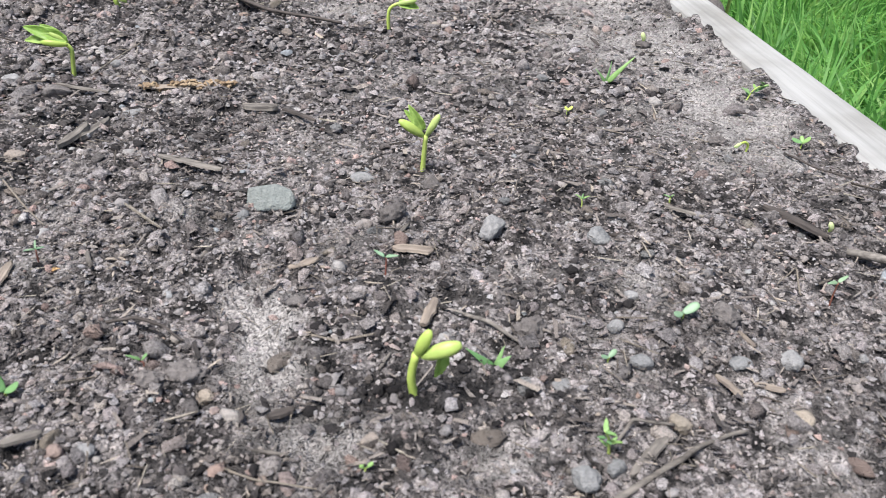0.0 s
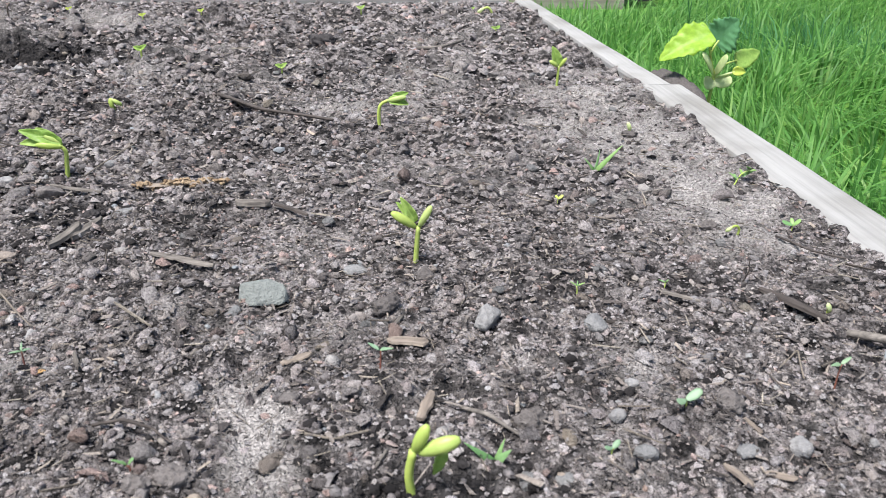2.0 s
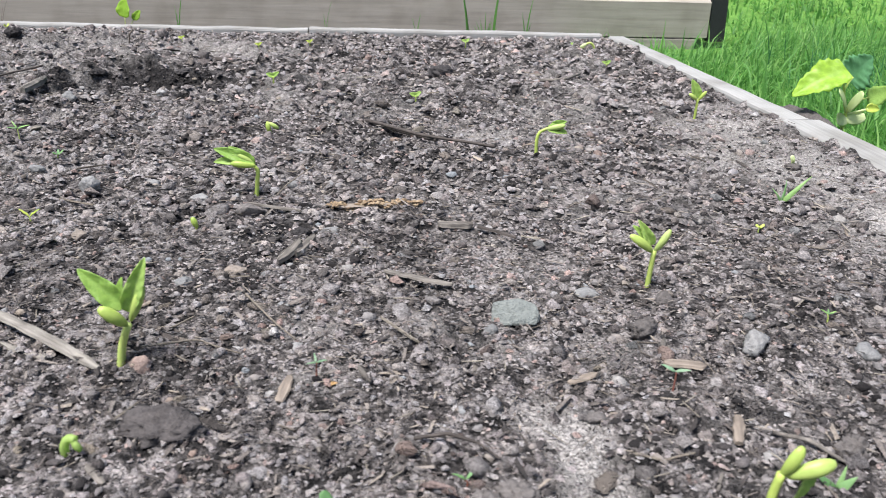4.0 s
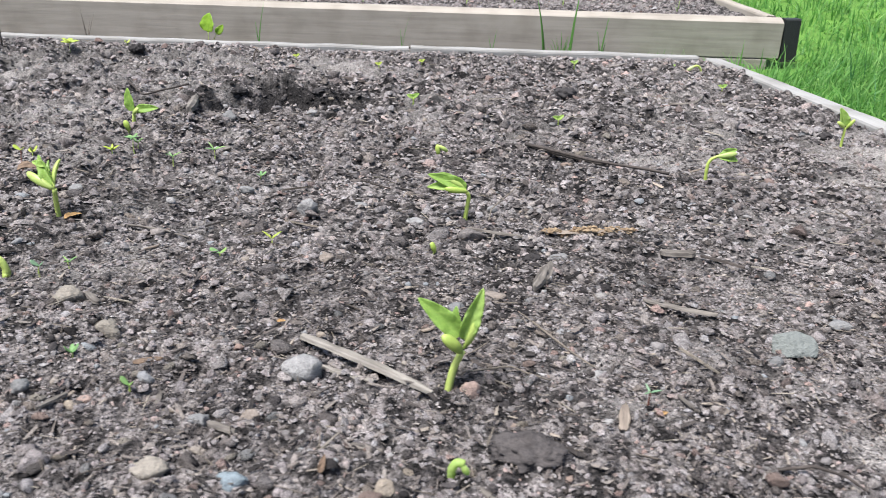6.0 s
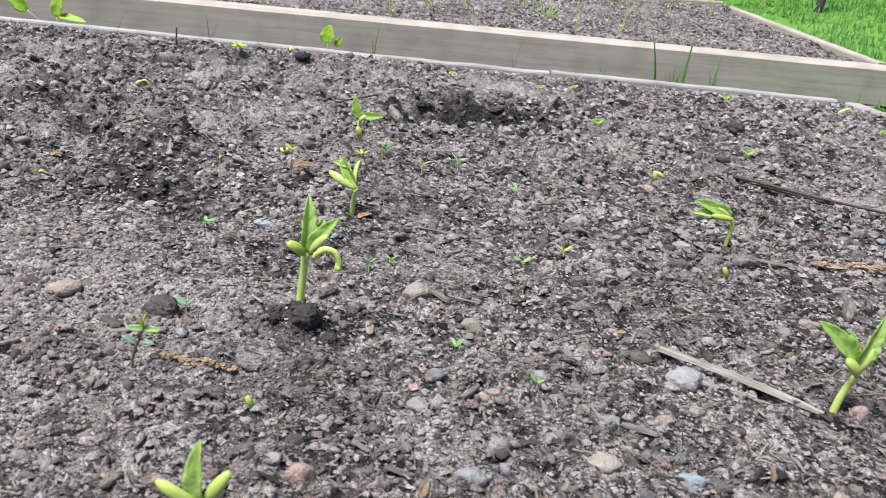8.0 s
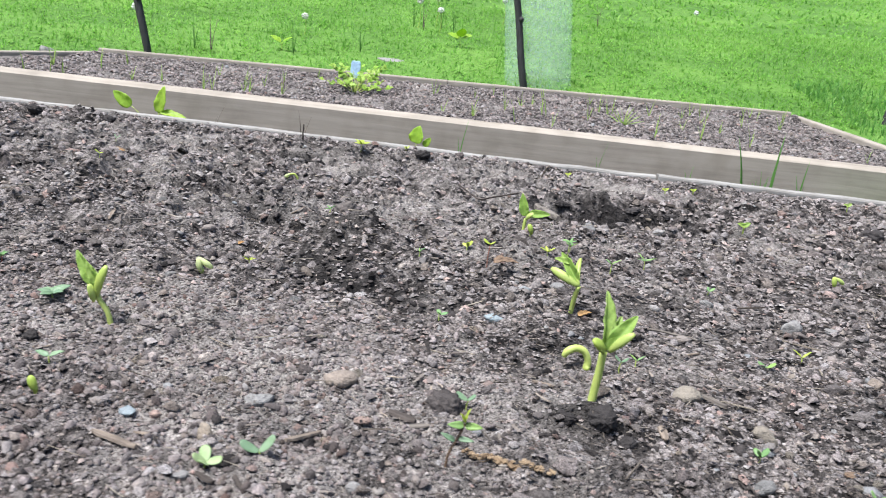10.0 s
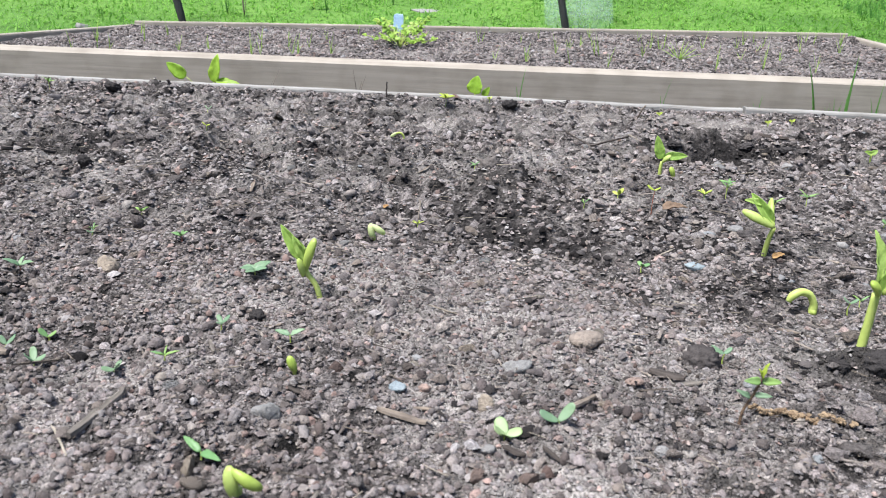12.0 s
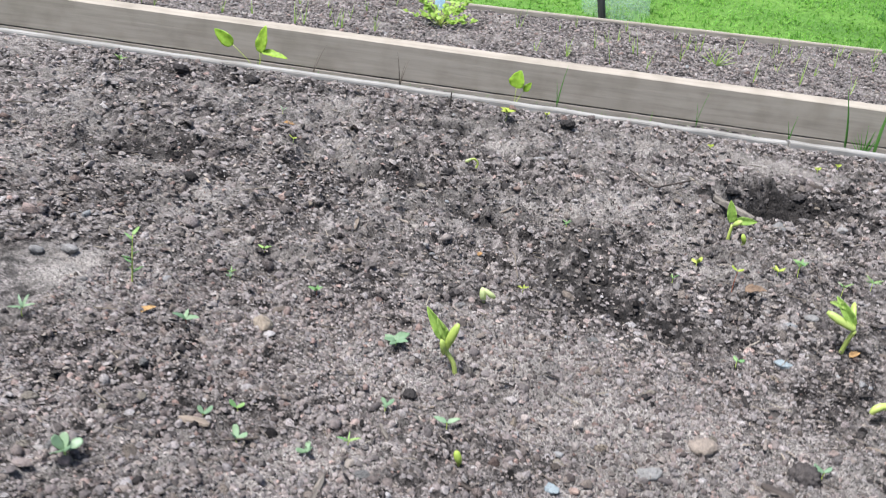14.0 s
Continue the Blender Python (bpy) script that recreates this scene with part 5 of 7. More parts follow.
stone(-0.2179, 0.861, 18, 9, "grey", "flat grey pebble", 0.5)
stone(-0.12, 0.6998, 12, 9, "brown", "brownish pebble", 0.4)
stone(-0.3038, 1.1803, 20, 14, "grey", "rounded grey stone by the dark hole", 0.2)
stone(-0.1988, 1.2294, 15, 10, "pale", "small pale stone", 0.3)
stone(-0.65, 1.4, 18, 12, "grey", "grey pebble in rough soil", 0.3)
stone(-1.0927, 0.71, 17, 8, "pale", "whitish flat pebble", 0.3)
stone(-1.1204, 0.7005, 13, 9, "pale", "pale rounded pebble", 0.2)
stone(-1.0, 1.5599, 18, 11, "pale", "pale stone near the back board", 0.4)
stone(-0.66, 1.6, 20, 13, "grey", "grey stone near the back board", 0.3)
stone(0.2601, 1.5372, 22, 9, "pale", "pale flat stone near the back board", 0.7)
stone(-0.02, 0.61, 14, 9, "grey", "grey pebble", 0.4)
stone(0.3537, 0.4232, 16, 15, "clod", "rough dry soil clod", 0.3, name="clod")
stone(0.4572, 0.4224, 15, 11, "clod", "dry crumbling soil clod", 0.3, name="clod")
stone(0.1809, 0.3941, 16, 11, "clod", "earthy soil clod beside a tan pebble", 0.3, name="clod")
stone(0.1647, 0.3854, 13, 11, "clod", "dry soil clod", 0.3, name="clod")
stone(0.2837, 0.5413, 17, 12, "clod", "soil clod near a seedling", 0.3, name="clod")
stone(0.2078, 1.4528, 42, 28, "dark", "round dark soil clod near the back", 0.2, name="clod")
stone(-0.4535, 0.5505, 18, 15, "loaf", "rounded dark brown soil clod", 0.2, name="clod")
stone(-0.7424, 0.5705, 12, 10, "dark", "dark angular crumb of soil", 0.9, name="clod")
stone(-0.357, 0.538, 17, 15, "dark", "crumbling dark soil clod under a seedling", 0.3, "clod", 15, 0.35)
stone(-0.343, 0.534, 12, 9, "dark", "dark soil clod under a seedling", 0.3, name="clod")
stone(-0.379, 0.541, 10, 7, "dark", "small dark soil clod under a seedling", 0.3, name="clod")
stone(-0.5857, 0.4789, 9, 13, "tan", "upright tan pebble with a dark foot", 0.4)
stone(-0.6197, 0.4925, 8, 7, "pink", "small orange-pink pebble", 0.4)
stone(-0.5014, 0.5111, 12, 5, "pink", "flat pinkish brown pebble", 0.5)
stone(-0.582, 0.4376, 9, 6, "pale", "small flat pale pebble", 0.2)
stone(-0.4949, 0.4521, 9, 7, "pale", "small rounded pale pebble", 0.2)
stone(-0.605, 0.948, 24, 20, "clod", "upright lump of dry soil", 0.4, name="clod")
stone(-0.7897, 1.2175, 26, 18, "dark", "dark soil lump", 0.4, name="clod")
stone(-0.87, 1.16, 22, 16, "dark", "dark soil lump", 0.4, name="clod")
stone(-0.7, 1.1996, 24, 15, "dark", "dark soil lump", 0.4, name="clod")
stone(-0.21, 1.41, 26, 10, "dark", "dark clod on the rim of the hole", 0.4, name="clod")
stone(-0.335, 1.37, 24, 10, "dark", "dark clod on the rim of the hole", 0.4, name="clod")
stone(-0.15, 1.39, 22, 10, "dark", "dark clod on the rim of the hole", 0.4, name="clod")
stone(0.0507, 0.7122, 14, 10, "dark", "dark clod by a piece of bark", 0.4, name="clod")
stone(0.5406, 1.2132, 22, 16, "dark", "dark clod beside a seedling", 0.4, name="clod")
stone(0.303, 0.366, 9, 7, "dark", "dark crumb beside a seedling", 0.4, name="clod")
stone(0.545, 0.6599, 15, 11, "clod", "dark crust lifted by a sprout", 0.5, name="clod")
stone(0.5603, 0.9245, 15, 12, "clod", "dark crumbs heaved up by a sprout", 0.4, name="clod")
stone(-1.2763, 1.7304, 30, 20, "dark", "dark soil lump by the back board", 0.4, name="clod")
stone(-1.4339, 1.7171, 34, 20, "dark", "dark soil lump by the back board", 0.4, name="clod")
stone(-0.6006, 1.6969, 28, 18, "dark", "dark soil lump by the back board", 0.4, name="clod")
stone(-1.0993, 0.9985, 18, 13, "dark", "dark crumb of soil", 0.4, name="clod")
stone(0.0134, 0.4427, 41, 16, "loaf", "large flat dark damp soil clod", 0.3, "clod", 26, 0.42, 4)


def wedge_stone(x, y, label):
    """A broken stone with a sloping flat face: the hull of a few corners, its edges rounded."""
    bm = bmesh.new()
    for p in ((-17, -4, -3), (-8, -11, -3), (14, -10, -3), (19, 0, -3), (8, 11, -3), (-12, 9, -3), (-16, 4, 11), (-9, 1, 13), (17, -1, 5), (15, 5, 9), (4, 10, 12), (3, -9, 2)):
        bm.verts.new((p[0] * 0.92 * MM, p[1] * 0.8 * MM, p[2] * 0.8 * MM))
    hull = bmesh.ops.convex_hull(bm, input=bm.verts)
    bmesh.ops.delete(bm, geom=[g for g in hull["geom_interior"] if isinstance(g, bmesh.types.BMVert)], context="VERTS")
    bmesh.ops.bevel(bm, geom=bm.edges[:], offset=0.0012, segments=2, affect="EDGES", profile=0.6)
    me = bpy.data.meshes.new("pebble")
    bm.to_mesh(me)
    bm.free()
    me.materials.append(STONES["green"])
    ob = new("pebble", me)
    ob.matrix_basis = pose(x, y, z_at(x, y) + 0.003)
    return tagged(ob, label, "stone", "stones on the soil")


wedge_stone(0.202, 0.558, "flat broken green-grey stone lying on the soil")


heap_v, heap_f = lump(np.random.default_rng(5), 4, 0.15, 0.0, 0.05)
single("earth_clod", (craggy(heap_v, 0.10, 0.07, 2) * (0.032, 0.12, 0.046), heap_f), STONES["clod"], (0.722, 1.225, -0.053), "low bank of dry brown earth against the board", "clod")


def twig(points, radius, material, label, name="twig", seed=0, rest=0.5):
    """A thin stick over the plan points (x, y) with lift in millimetres; radius in millimetres."""
    rng = random.Random(seed)
    x0, y0 = points[0][0], points[0][1]
    pts = [(x - x0, y - y0, z_at(x, y) - z_at(x0, y0) + (rest * radius + lift + 1.3) * MM) for x, y, lift in points]
    full = []
    for a, b in zip(pts, pts[1:]):
        for k in range(3):
            t = k / 3
            full.append(tuple(p * (1 - t) + q * t + (rng.uniform(-0.35, 0.35) * radius * MM if k else 0) for p, q in zip(a, b)))
    full.append(pts[-1])
    radii = [radius * MM * rng.uniform(0.8, 1.15) * (1 - 0.35 * i / len(full)) for i in range(len(full))]
    return single(name, tube(full, radii, 8, 3), material, (x0, y0, z_at(x0, y0)), told(label), "twig", "scraps on the soil")


def chip(a, b, width, thick, material, label, name="wood_chip", seed=0, lift=2.2, category="wood chip"):
    """A splintered flat piece of wood lying from a to b (plan); width and thickness in millimetres."""
    rng = np.random.default_rng(seed + 500)
    (x0, y0), (x1, y1) = a, b
    ln = math.hypot(x1 - x0, y1 - y0)
    n, k = 9, 6
    u = np.linspace(0, 1, n)
    half = width / 2 * MM * np.interp(u, [0, 0.12, 0.5, 0.88, 1], [rng.uniform(0.15, 0.6), rng.uniform(0.7, 0.95), 1.0, rng.uniform(0.65, 0.95), rng.uniform(0.1, 0.55)]) * rng.uniform(0.84, 1.08, n)
    shift = np.cumsum(rng.normal(0, 0.05, n)) * width * MM * 0.5
    sag = 0.03 * ln * np.sin(np.pi * u) * rng.uniform(-0.5, 1)
    ring = []
    for i in range(n):
        t = thick * 0.75 * MM * rng.uniform(0.85, 1.05)
        ring.append([(u[i] * ln, shift[i] + c * half[i], sag[i] + d * t) for c, d in ((-1, 0.1), (-0.8, 0.75), (0.1, 1.0), (0.85, 0.7), (1, 0.05), (0, -0.3))])
    v = np.array(ring).reshape(-1, 3)
    j = np.arange(k)
    q = np.concatenate([np.stack([i * k + j, i * k + (j + 1) % k, (i + 1) * k + (j + 1) % k, (i + 1) * k + j], -1) for i in range(n - 1)])
    ends = [(0, c + 1, c) for c in range(1, k - 1)] + [((n - 1) * k, (n - 1) * k + c, (n - 1) * k + c + 1) for c in range(1, k - 1)]
    f = np.concatenate([q[:, :3], q[:, [0, 2, 3]], np.array(ends)])
    ob = new(name, mesh(name, v, f, material, False))
    za, zb = z_at(x0, y0) + lift * MM, z_at(x1, y1) + lift * MM
    ob.matrix_basis = Matrix.Translation((x0, y0, za)) @ Matrix.Rotation(math.atan2(y1 - y0, x1 - x0), 4, "Z") @ Matrix.Rotation(-math.atan2(zb - za, ln), 4, "Y")
    return tagged(ob, told(label), category, "scraps on the soil")


chip((-0.1217, 0.5633), (-0.0379, 0.497), 8.5, 4, SPLITWOOD, "long split strip of grey wood beside a seedling", "wood_strip", 1)
chip((-0.106, 0.5314), (-0.0729, 0.5114), 5, 3, SPLITWOOD, "thin grey splinter alongside a wood strip", "wood_strip", 2, 0.5)
chip((0.1613, 0.7272), (0.1905, 0.7240), 10, 7, BARK, "thick grey-brown wood chip", "wood_chip", 0)
chip((0.1947, 0.7211), (0.223, 0.6966), 5, 3, DARKBARK, "dark sliver of bark", "wood_chip", 1)
chip((0.041, 0.6401), (0.0546, 0.6722), 9, 6, BARK, "curled grey bark fragment", "wood_chip", 2)
chip((0.1318, 0.6187), (0.1651, 0.5989), 6, 3, BARK, "narrow grey bark chip", "wood_chip", 3)
chip((0.1122, 0.3447), (0.1269, 0.3525), 6, 3, BARK, "flat brown wood chip", "wood_chip", 4)
chip((0.0646, 0.4616), (0.069, 0.4784), 7, 2, PALEBARK, "pale split wood chip", "wood_chip", 5)
chip((0.0659, 0.4639), (0.07, 0.4798), 3, 2, STRAW, "thin pale splinter", "wood_chip", 6)
chip((0.377, 0.3182), (0.3994, 0.3409), 6, 2, BARK, "flat grey-brown wood splint", "wood_chip", 7)
chip((0.4399, 0.3842), (0.4431, 0.3629), 5, 2, PALEBARK, "curved pale wood shaving", "wood_chip", 8)
chip((0.4563, 0.3761), (0.4678, 0.3674), 5, 2, PALEBARK, "pale narrow wood chip", "wood_chip", 9)
chip((0.2215, 0.3589), (0.2332, 0.3652), 6, 3, DARKBARK, "short black bark chip", "wood_chip", 10)
chip((0.2949, 0.4243), (0.3028, 0.4459), 7, 3, PALEBARK, "strip of pale bark behind a seedling", "wood_chip", 11)
chip((0.0642, 0.7738), (0.1400, 0.7703), 9, 2, PALEBARK, "long crumbling ochre wood flake", "wood_chip", 12)
chip((0.5375, 0.5543), (0.5645, 0.5134), 10, 4, DARKBARK, "dark split stalk lying on the soil", "wood_chip", 13)
chip((0.55, 0.5447), (0.5657, 0.5127), 4, 2, BARK, "grey fibrous stalk fragment", "wood_chip", 14)
chip((-0.376, 1.2836), (-0.3518, 1.1514), 14, 12, BARK, "stubby upright wood chunk beside a seedling", "wood_chip", 15)
chip((-0.2164, 0.5212), (-0.2027, 0.5335), 8, 2, BROWNLEAF, "thin curled brown bark scale", "wood_chip", 16)
chip((-0.7814, 0.4093), (-0.7783, 0.4596), 6, 4, BARK, "grey stick on gravelly soil", "wood_chip", 17)
chip((-0.6414, 0.4616), (-0.6145, 0.4579), 5, 3, PALEBARK, "pale brown wood sliver", "wood_chip", 18)
chip((-0.4891, 0.5363), (-0.4704, 0.524), 9, 3, DARKBARK, "dark flat bark fragment", "wood_chip", 19)
chip((0.1046, 0.494), (0.1117, 0.4767), 3, 2, BARK, "pale splinter of wood", "wood_chip", 20)
chip((0.2206, 0.4785), (0.2381, 0.484), 6, 2, PALEBARK, "small light brown wood chip", "wood_chip", 21)
chip((0.2807, 0.4997), (0.3055, 0.4962), 9, 3, PALEBARK, "reddish brown flake of bark", "wood_chip", 22)
chip((0.4542, 0.5599), (0.4892, 0.5387), 4, 3, BARK, "thin dark twig fragment", "wood_chip", 23)
chip((0.0518, 0.6557), (0.062, 0.6961), 9, 6, BARK, "grey curled bark piece", "wood_chip", 24)
chip((0.1174, 0.6205), (0.1469, 0.6177), 7, 3, BARK, "grey wood splinter", "wood_chip", 25)
chip((-0.2539, 0.4756), (-0.2447, 0.494), 4, 3, BARK, "thin brown stick", "wood_chip", 26)
chip((-0.1611, 0.4736), (-0.1419, 0.4587), 6, 3, BARK, "brown bark chip", "wood_chip", 27)
chip((-0.279, 0.6149), (-0.266, 0.5985), 6, 4, BARK, "brown splinter beside a tan stone", "wood_chip", 28)
chip((-0.3164, 0.5445), (-0.3177, 0.5564), 6, 2, PALEBARK, "pale oblong wood chip", "wood_chip", 29)
chip((-0.0025, 0.7715), (0.0454, 0.7537), 5, 3, BARK, "long thin strip of bark", "wood_chip", 30)
chip((-0.8865, 0.4908), (-0.8643, 0.4879), 7, 4, PALEBARK, "brown wood chip", "wood_chip", 31)
chip((-0.539, 0.4802), (-0.5249, 0.5014), 4, 3, PALEBARK, "pale splinter lying behind seed leaves", "wood_chip", 34)
chip((-0.574, 0.4391), (-0.5634, 0.4336), 5, 2, DARKBARK, "short dark bark chip", "wood_chip", 35)
chip((-1.2379, 1.0447), (-1.2193, 1.1339), 8, 5, DARKBARK, "dark stick half buried in soil", "wood_chip", 32)
chip((-0.1751, 1.4785), (-0.1359, 1.4327), 9, 6, DARKBARK, "dark bark strip by the hole", "wood_chip", 33)
twig([(0.3661, 0.3054, 0), (0.395, 0.322, 1), (0.4142, 0.3343, 0), (0.4378, 0.3427, 1)], 1.5, BARK, "crooked grey-brown twig", seed=0)
twig([(0.3729, 0.3329, 0), (0.3849, 0.3458, 3), (0.406, 0.349, 1)], 1.0, BARK, "thin curved brown twig", seed=1)
twig([(0.317, 0.4343, 0), (0.33, 0.4228, 1), (0.345, 0.4132, 0)], 1.3, BARK, "short dark twig beside a seedling", seed=2)
twig([(0.238, 0.4109, 0), (0.252, 0.4091, 1), (0.27, 0.4156, 1)], 0.8, STRAW, "pale bent straw", seed=3)
twig([(0.2074, 0.3297, 0), (0.2221, 0.3224, 1), (0.2461, 0.3166, 0)], 0.6, STRAW, "thin pale straw", seed=4)
twig([(0.5631, 0.4901, 2), (0.5849, 0.4699, 1)], 3.0, BARK, "thick grey twig end with a pale tip", seed=5)
twig([(0.0907, 1.0882, 4), (0.1555, 0.9879, 5), (0.2358, 0.955, 3)], 2.4, DARKBARK, "long dark stick lying across the soil", seed=6)
twig([(0.1072, 1.0769, 1), (0.1723, 0.9796, 2)], 3.4, DARKBARK, "dark bark stick beside a longer one", seed=7)
twig([(0.3457, 1.3614, 1), (0.3961, 1.3603, 3), (0.4371, 1.4375, 1)], 3.5, BARK, "grey stick near the back of the bed", seed=8)
twig([(-0.842, 1.671, -3), (-0.842, 1.670, 18), (-0.841, 1.669, 36)], 2.2, DARKBARK, "short dark stick standing upright in the soil", seed=9)
twig([(0.531, 0.565, 0), (0.532, 0.562, 9), (0.531, 0.562, 18)], 0.6, DARKBARK, "thin dark stalk standing in the soil", seed=10)
twig([(0.5917, 0.6396, 0), (0.5998, 0.602, 1), (0.6166, 0.5844, 1)], 1.0, DARKBARK, "dark thin twig near the edging board", seed=11)
twig([(0.0189, 0.795, 3), (0.0246, 0.8281, 6), (0.0501, 0.8606, 14)], 0.8, STRAW, "pale curled dry stem behind a seedling", seed=12)
twig([(0.5153, 0.4505, 0), (0.5199, 0.4698, 5), (0.5061, 0.4617, 1)], 0.6, STRAW, "tangled pale root fibre", seed=13)
twig([(-0.89, 1.3, 2), (-0.8659, 1.1997, 6)], 1.6, DARKBARK, "dark root sticking out of rough soil", seed=14)
twig([(-0.36, 1.62, 0), (-0.35, 1.60, 16), (-0.345, 1.60, 32)], 1.8, PALEBARK, "pale dry stalk standing near the back board", seed=15)
twig([(-0.4039, 1.3501, 2), (-0.4636, 1.3168, 3), (-0.5015, 1.3598, 1)], 1.6, DARKBARK, "thin dark twig behind a seedling", seed=16)
twig([(-0.2956, 0.7471, 2), (-0.2593, 0.7362, 2), (-0.239, 0.7292, 1)], 1.0, BARK, "thin brown twig", seed=17)
twig([(0.0296, 0.5738, 1), (0.0502, 0.5505, 3), (0.0654, 0.5359, 1)], 0.7, STRAW, "thin pale root fibre", seed=18)
twig([(-0.0202, 0.5142, 1), (0.0099, 0.5247, 5), (0.0351, 0.5202, 1)], 0.8, STRAW, "pale arched root fibre", seed=19)
twig([(0.1345, 0.4263, 2), (0.1498, 0.4225, 5), (0.1648, 0.4185, 4), (0.1748, 0.4125, 0)], 1.0, DARKBARK, "dark curled sliver lying over pebbles", seed=20)
twig([(-0.6853, 0.9463, 1), (-0.6753, 0.9069, 4), (-0.6691, 0.8443, 1)], 1.0, STRAW, "pale dry root on dark soil", seed=21)


def catkin(a, b, width, label, seed, bend=0.0, material=None):
    """A fallen catkin: many small scales along a bent line."""
    rng = np.random.default_rng(seed)
    (x0, y0), (x1, y1) = a, b
    ob = thing("catkin", (x0, y0, z_at(x0, y0)), told(label), "catkin", "scraps on the soil")
    scales = []
    n = int(math.hypot(x1 - x0, y1 - y0) / 0.0016)
    for i in range(n):
        t = i / n
        px, py = (x1 - x0) * t, (y1 - y0) * t + bend * math.sin(math.pi * t)
        pz = z_at(x0 + px, y0 + py) - z_at(x0, y0)
        for k in range(4):
            v, f = lump(rng, 1, 0.3)
            r = width * MM * rng.uniform(0.18, 0.32)
            scales.append((v * r * (1, 1, 0.7) + (px + rng.normal(0, width * 0.22) * MM, py + rng.normal(0, width * 0.22) * MM, pz + width * MM * rng.uniform(0.1, 0.5)), f))
    part("catkin_body", joined(scales), material or CATKIN, ob, smooth=False)


catkin((-0.4387, 0.4999), (-0.3888, 0.4881), 5.5, "orange-brown fallen catkin lying on the soil", 1, -0.006)
catkin((0.1952, 0.3323), (0.2211, 0.3327), 5, "brown fallen catkin on the soil", 2, 0.003, FLAKE)
catkin((0.070, 0.7730), (0.1478, 0.7705), 8, "ochre crumbled catkin strewn over a wood flake", 3)


def dry_leaf(x, y, size, label, material, turn, lift=3.0, rise=6.0):
    ob = thing("dry_leaf", (x, y, z_at(x, y) + lift * MM), told(label), "leaf", "scraps on the soil", turn)
    part("blade", leaf(mm(-size / 2, 0), mm(size / 2, rise), size * 0.5 * MM, 30, 0.3, 15, 0.03, 0.9), material, ob)


dry_leaf(-0.3487, 0.7627, 13, "curled orange dry leaf at a seedling's foot", DRYLEAF, 30, 2)
dry_leaf(-0.4217, 0.8527, 25, "curled dark brown dry leaf", BROWNLEAF, 15, 3, 8)
dry_leaf(-0.2713, 0.3949, 10, "small dark brown curled leaf", BROWNLEAF, 70, 2)
dry_leaf(-0.1407, 0.595, 6, "small orange leaf scrap", DRYLEAF, 10, 1, 2)
dry_leaf(0.0913, 0.4769, 6, "small bright orange leaf scrap", DRYLEAF, 20, 1, 2)
dry_leaf(-0.7148, 0.9253, 9, "small rusty leaf scrap", DRYLEAF, 60, 1, 4)
dry_leaf(-1.1, 1.42, 22, "rusty leaf scrap on rough soil", DRYLEAF, 10, 2, 4)
dry_leaf(-0.9754, 0.6263, 12, "rusty brown leaf scrap", DRYLEAF, 40, 2, 6)
dry_leaf(-0.1555, 0.3822, 8, "small orange leaf scrap", DRYLEAF, -20, 1, 2)
dry_leaf(-0.0935, 0.4269, 7, "rusty brown curled scrap", BROWNLEAF, 75, 2, 7)


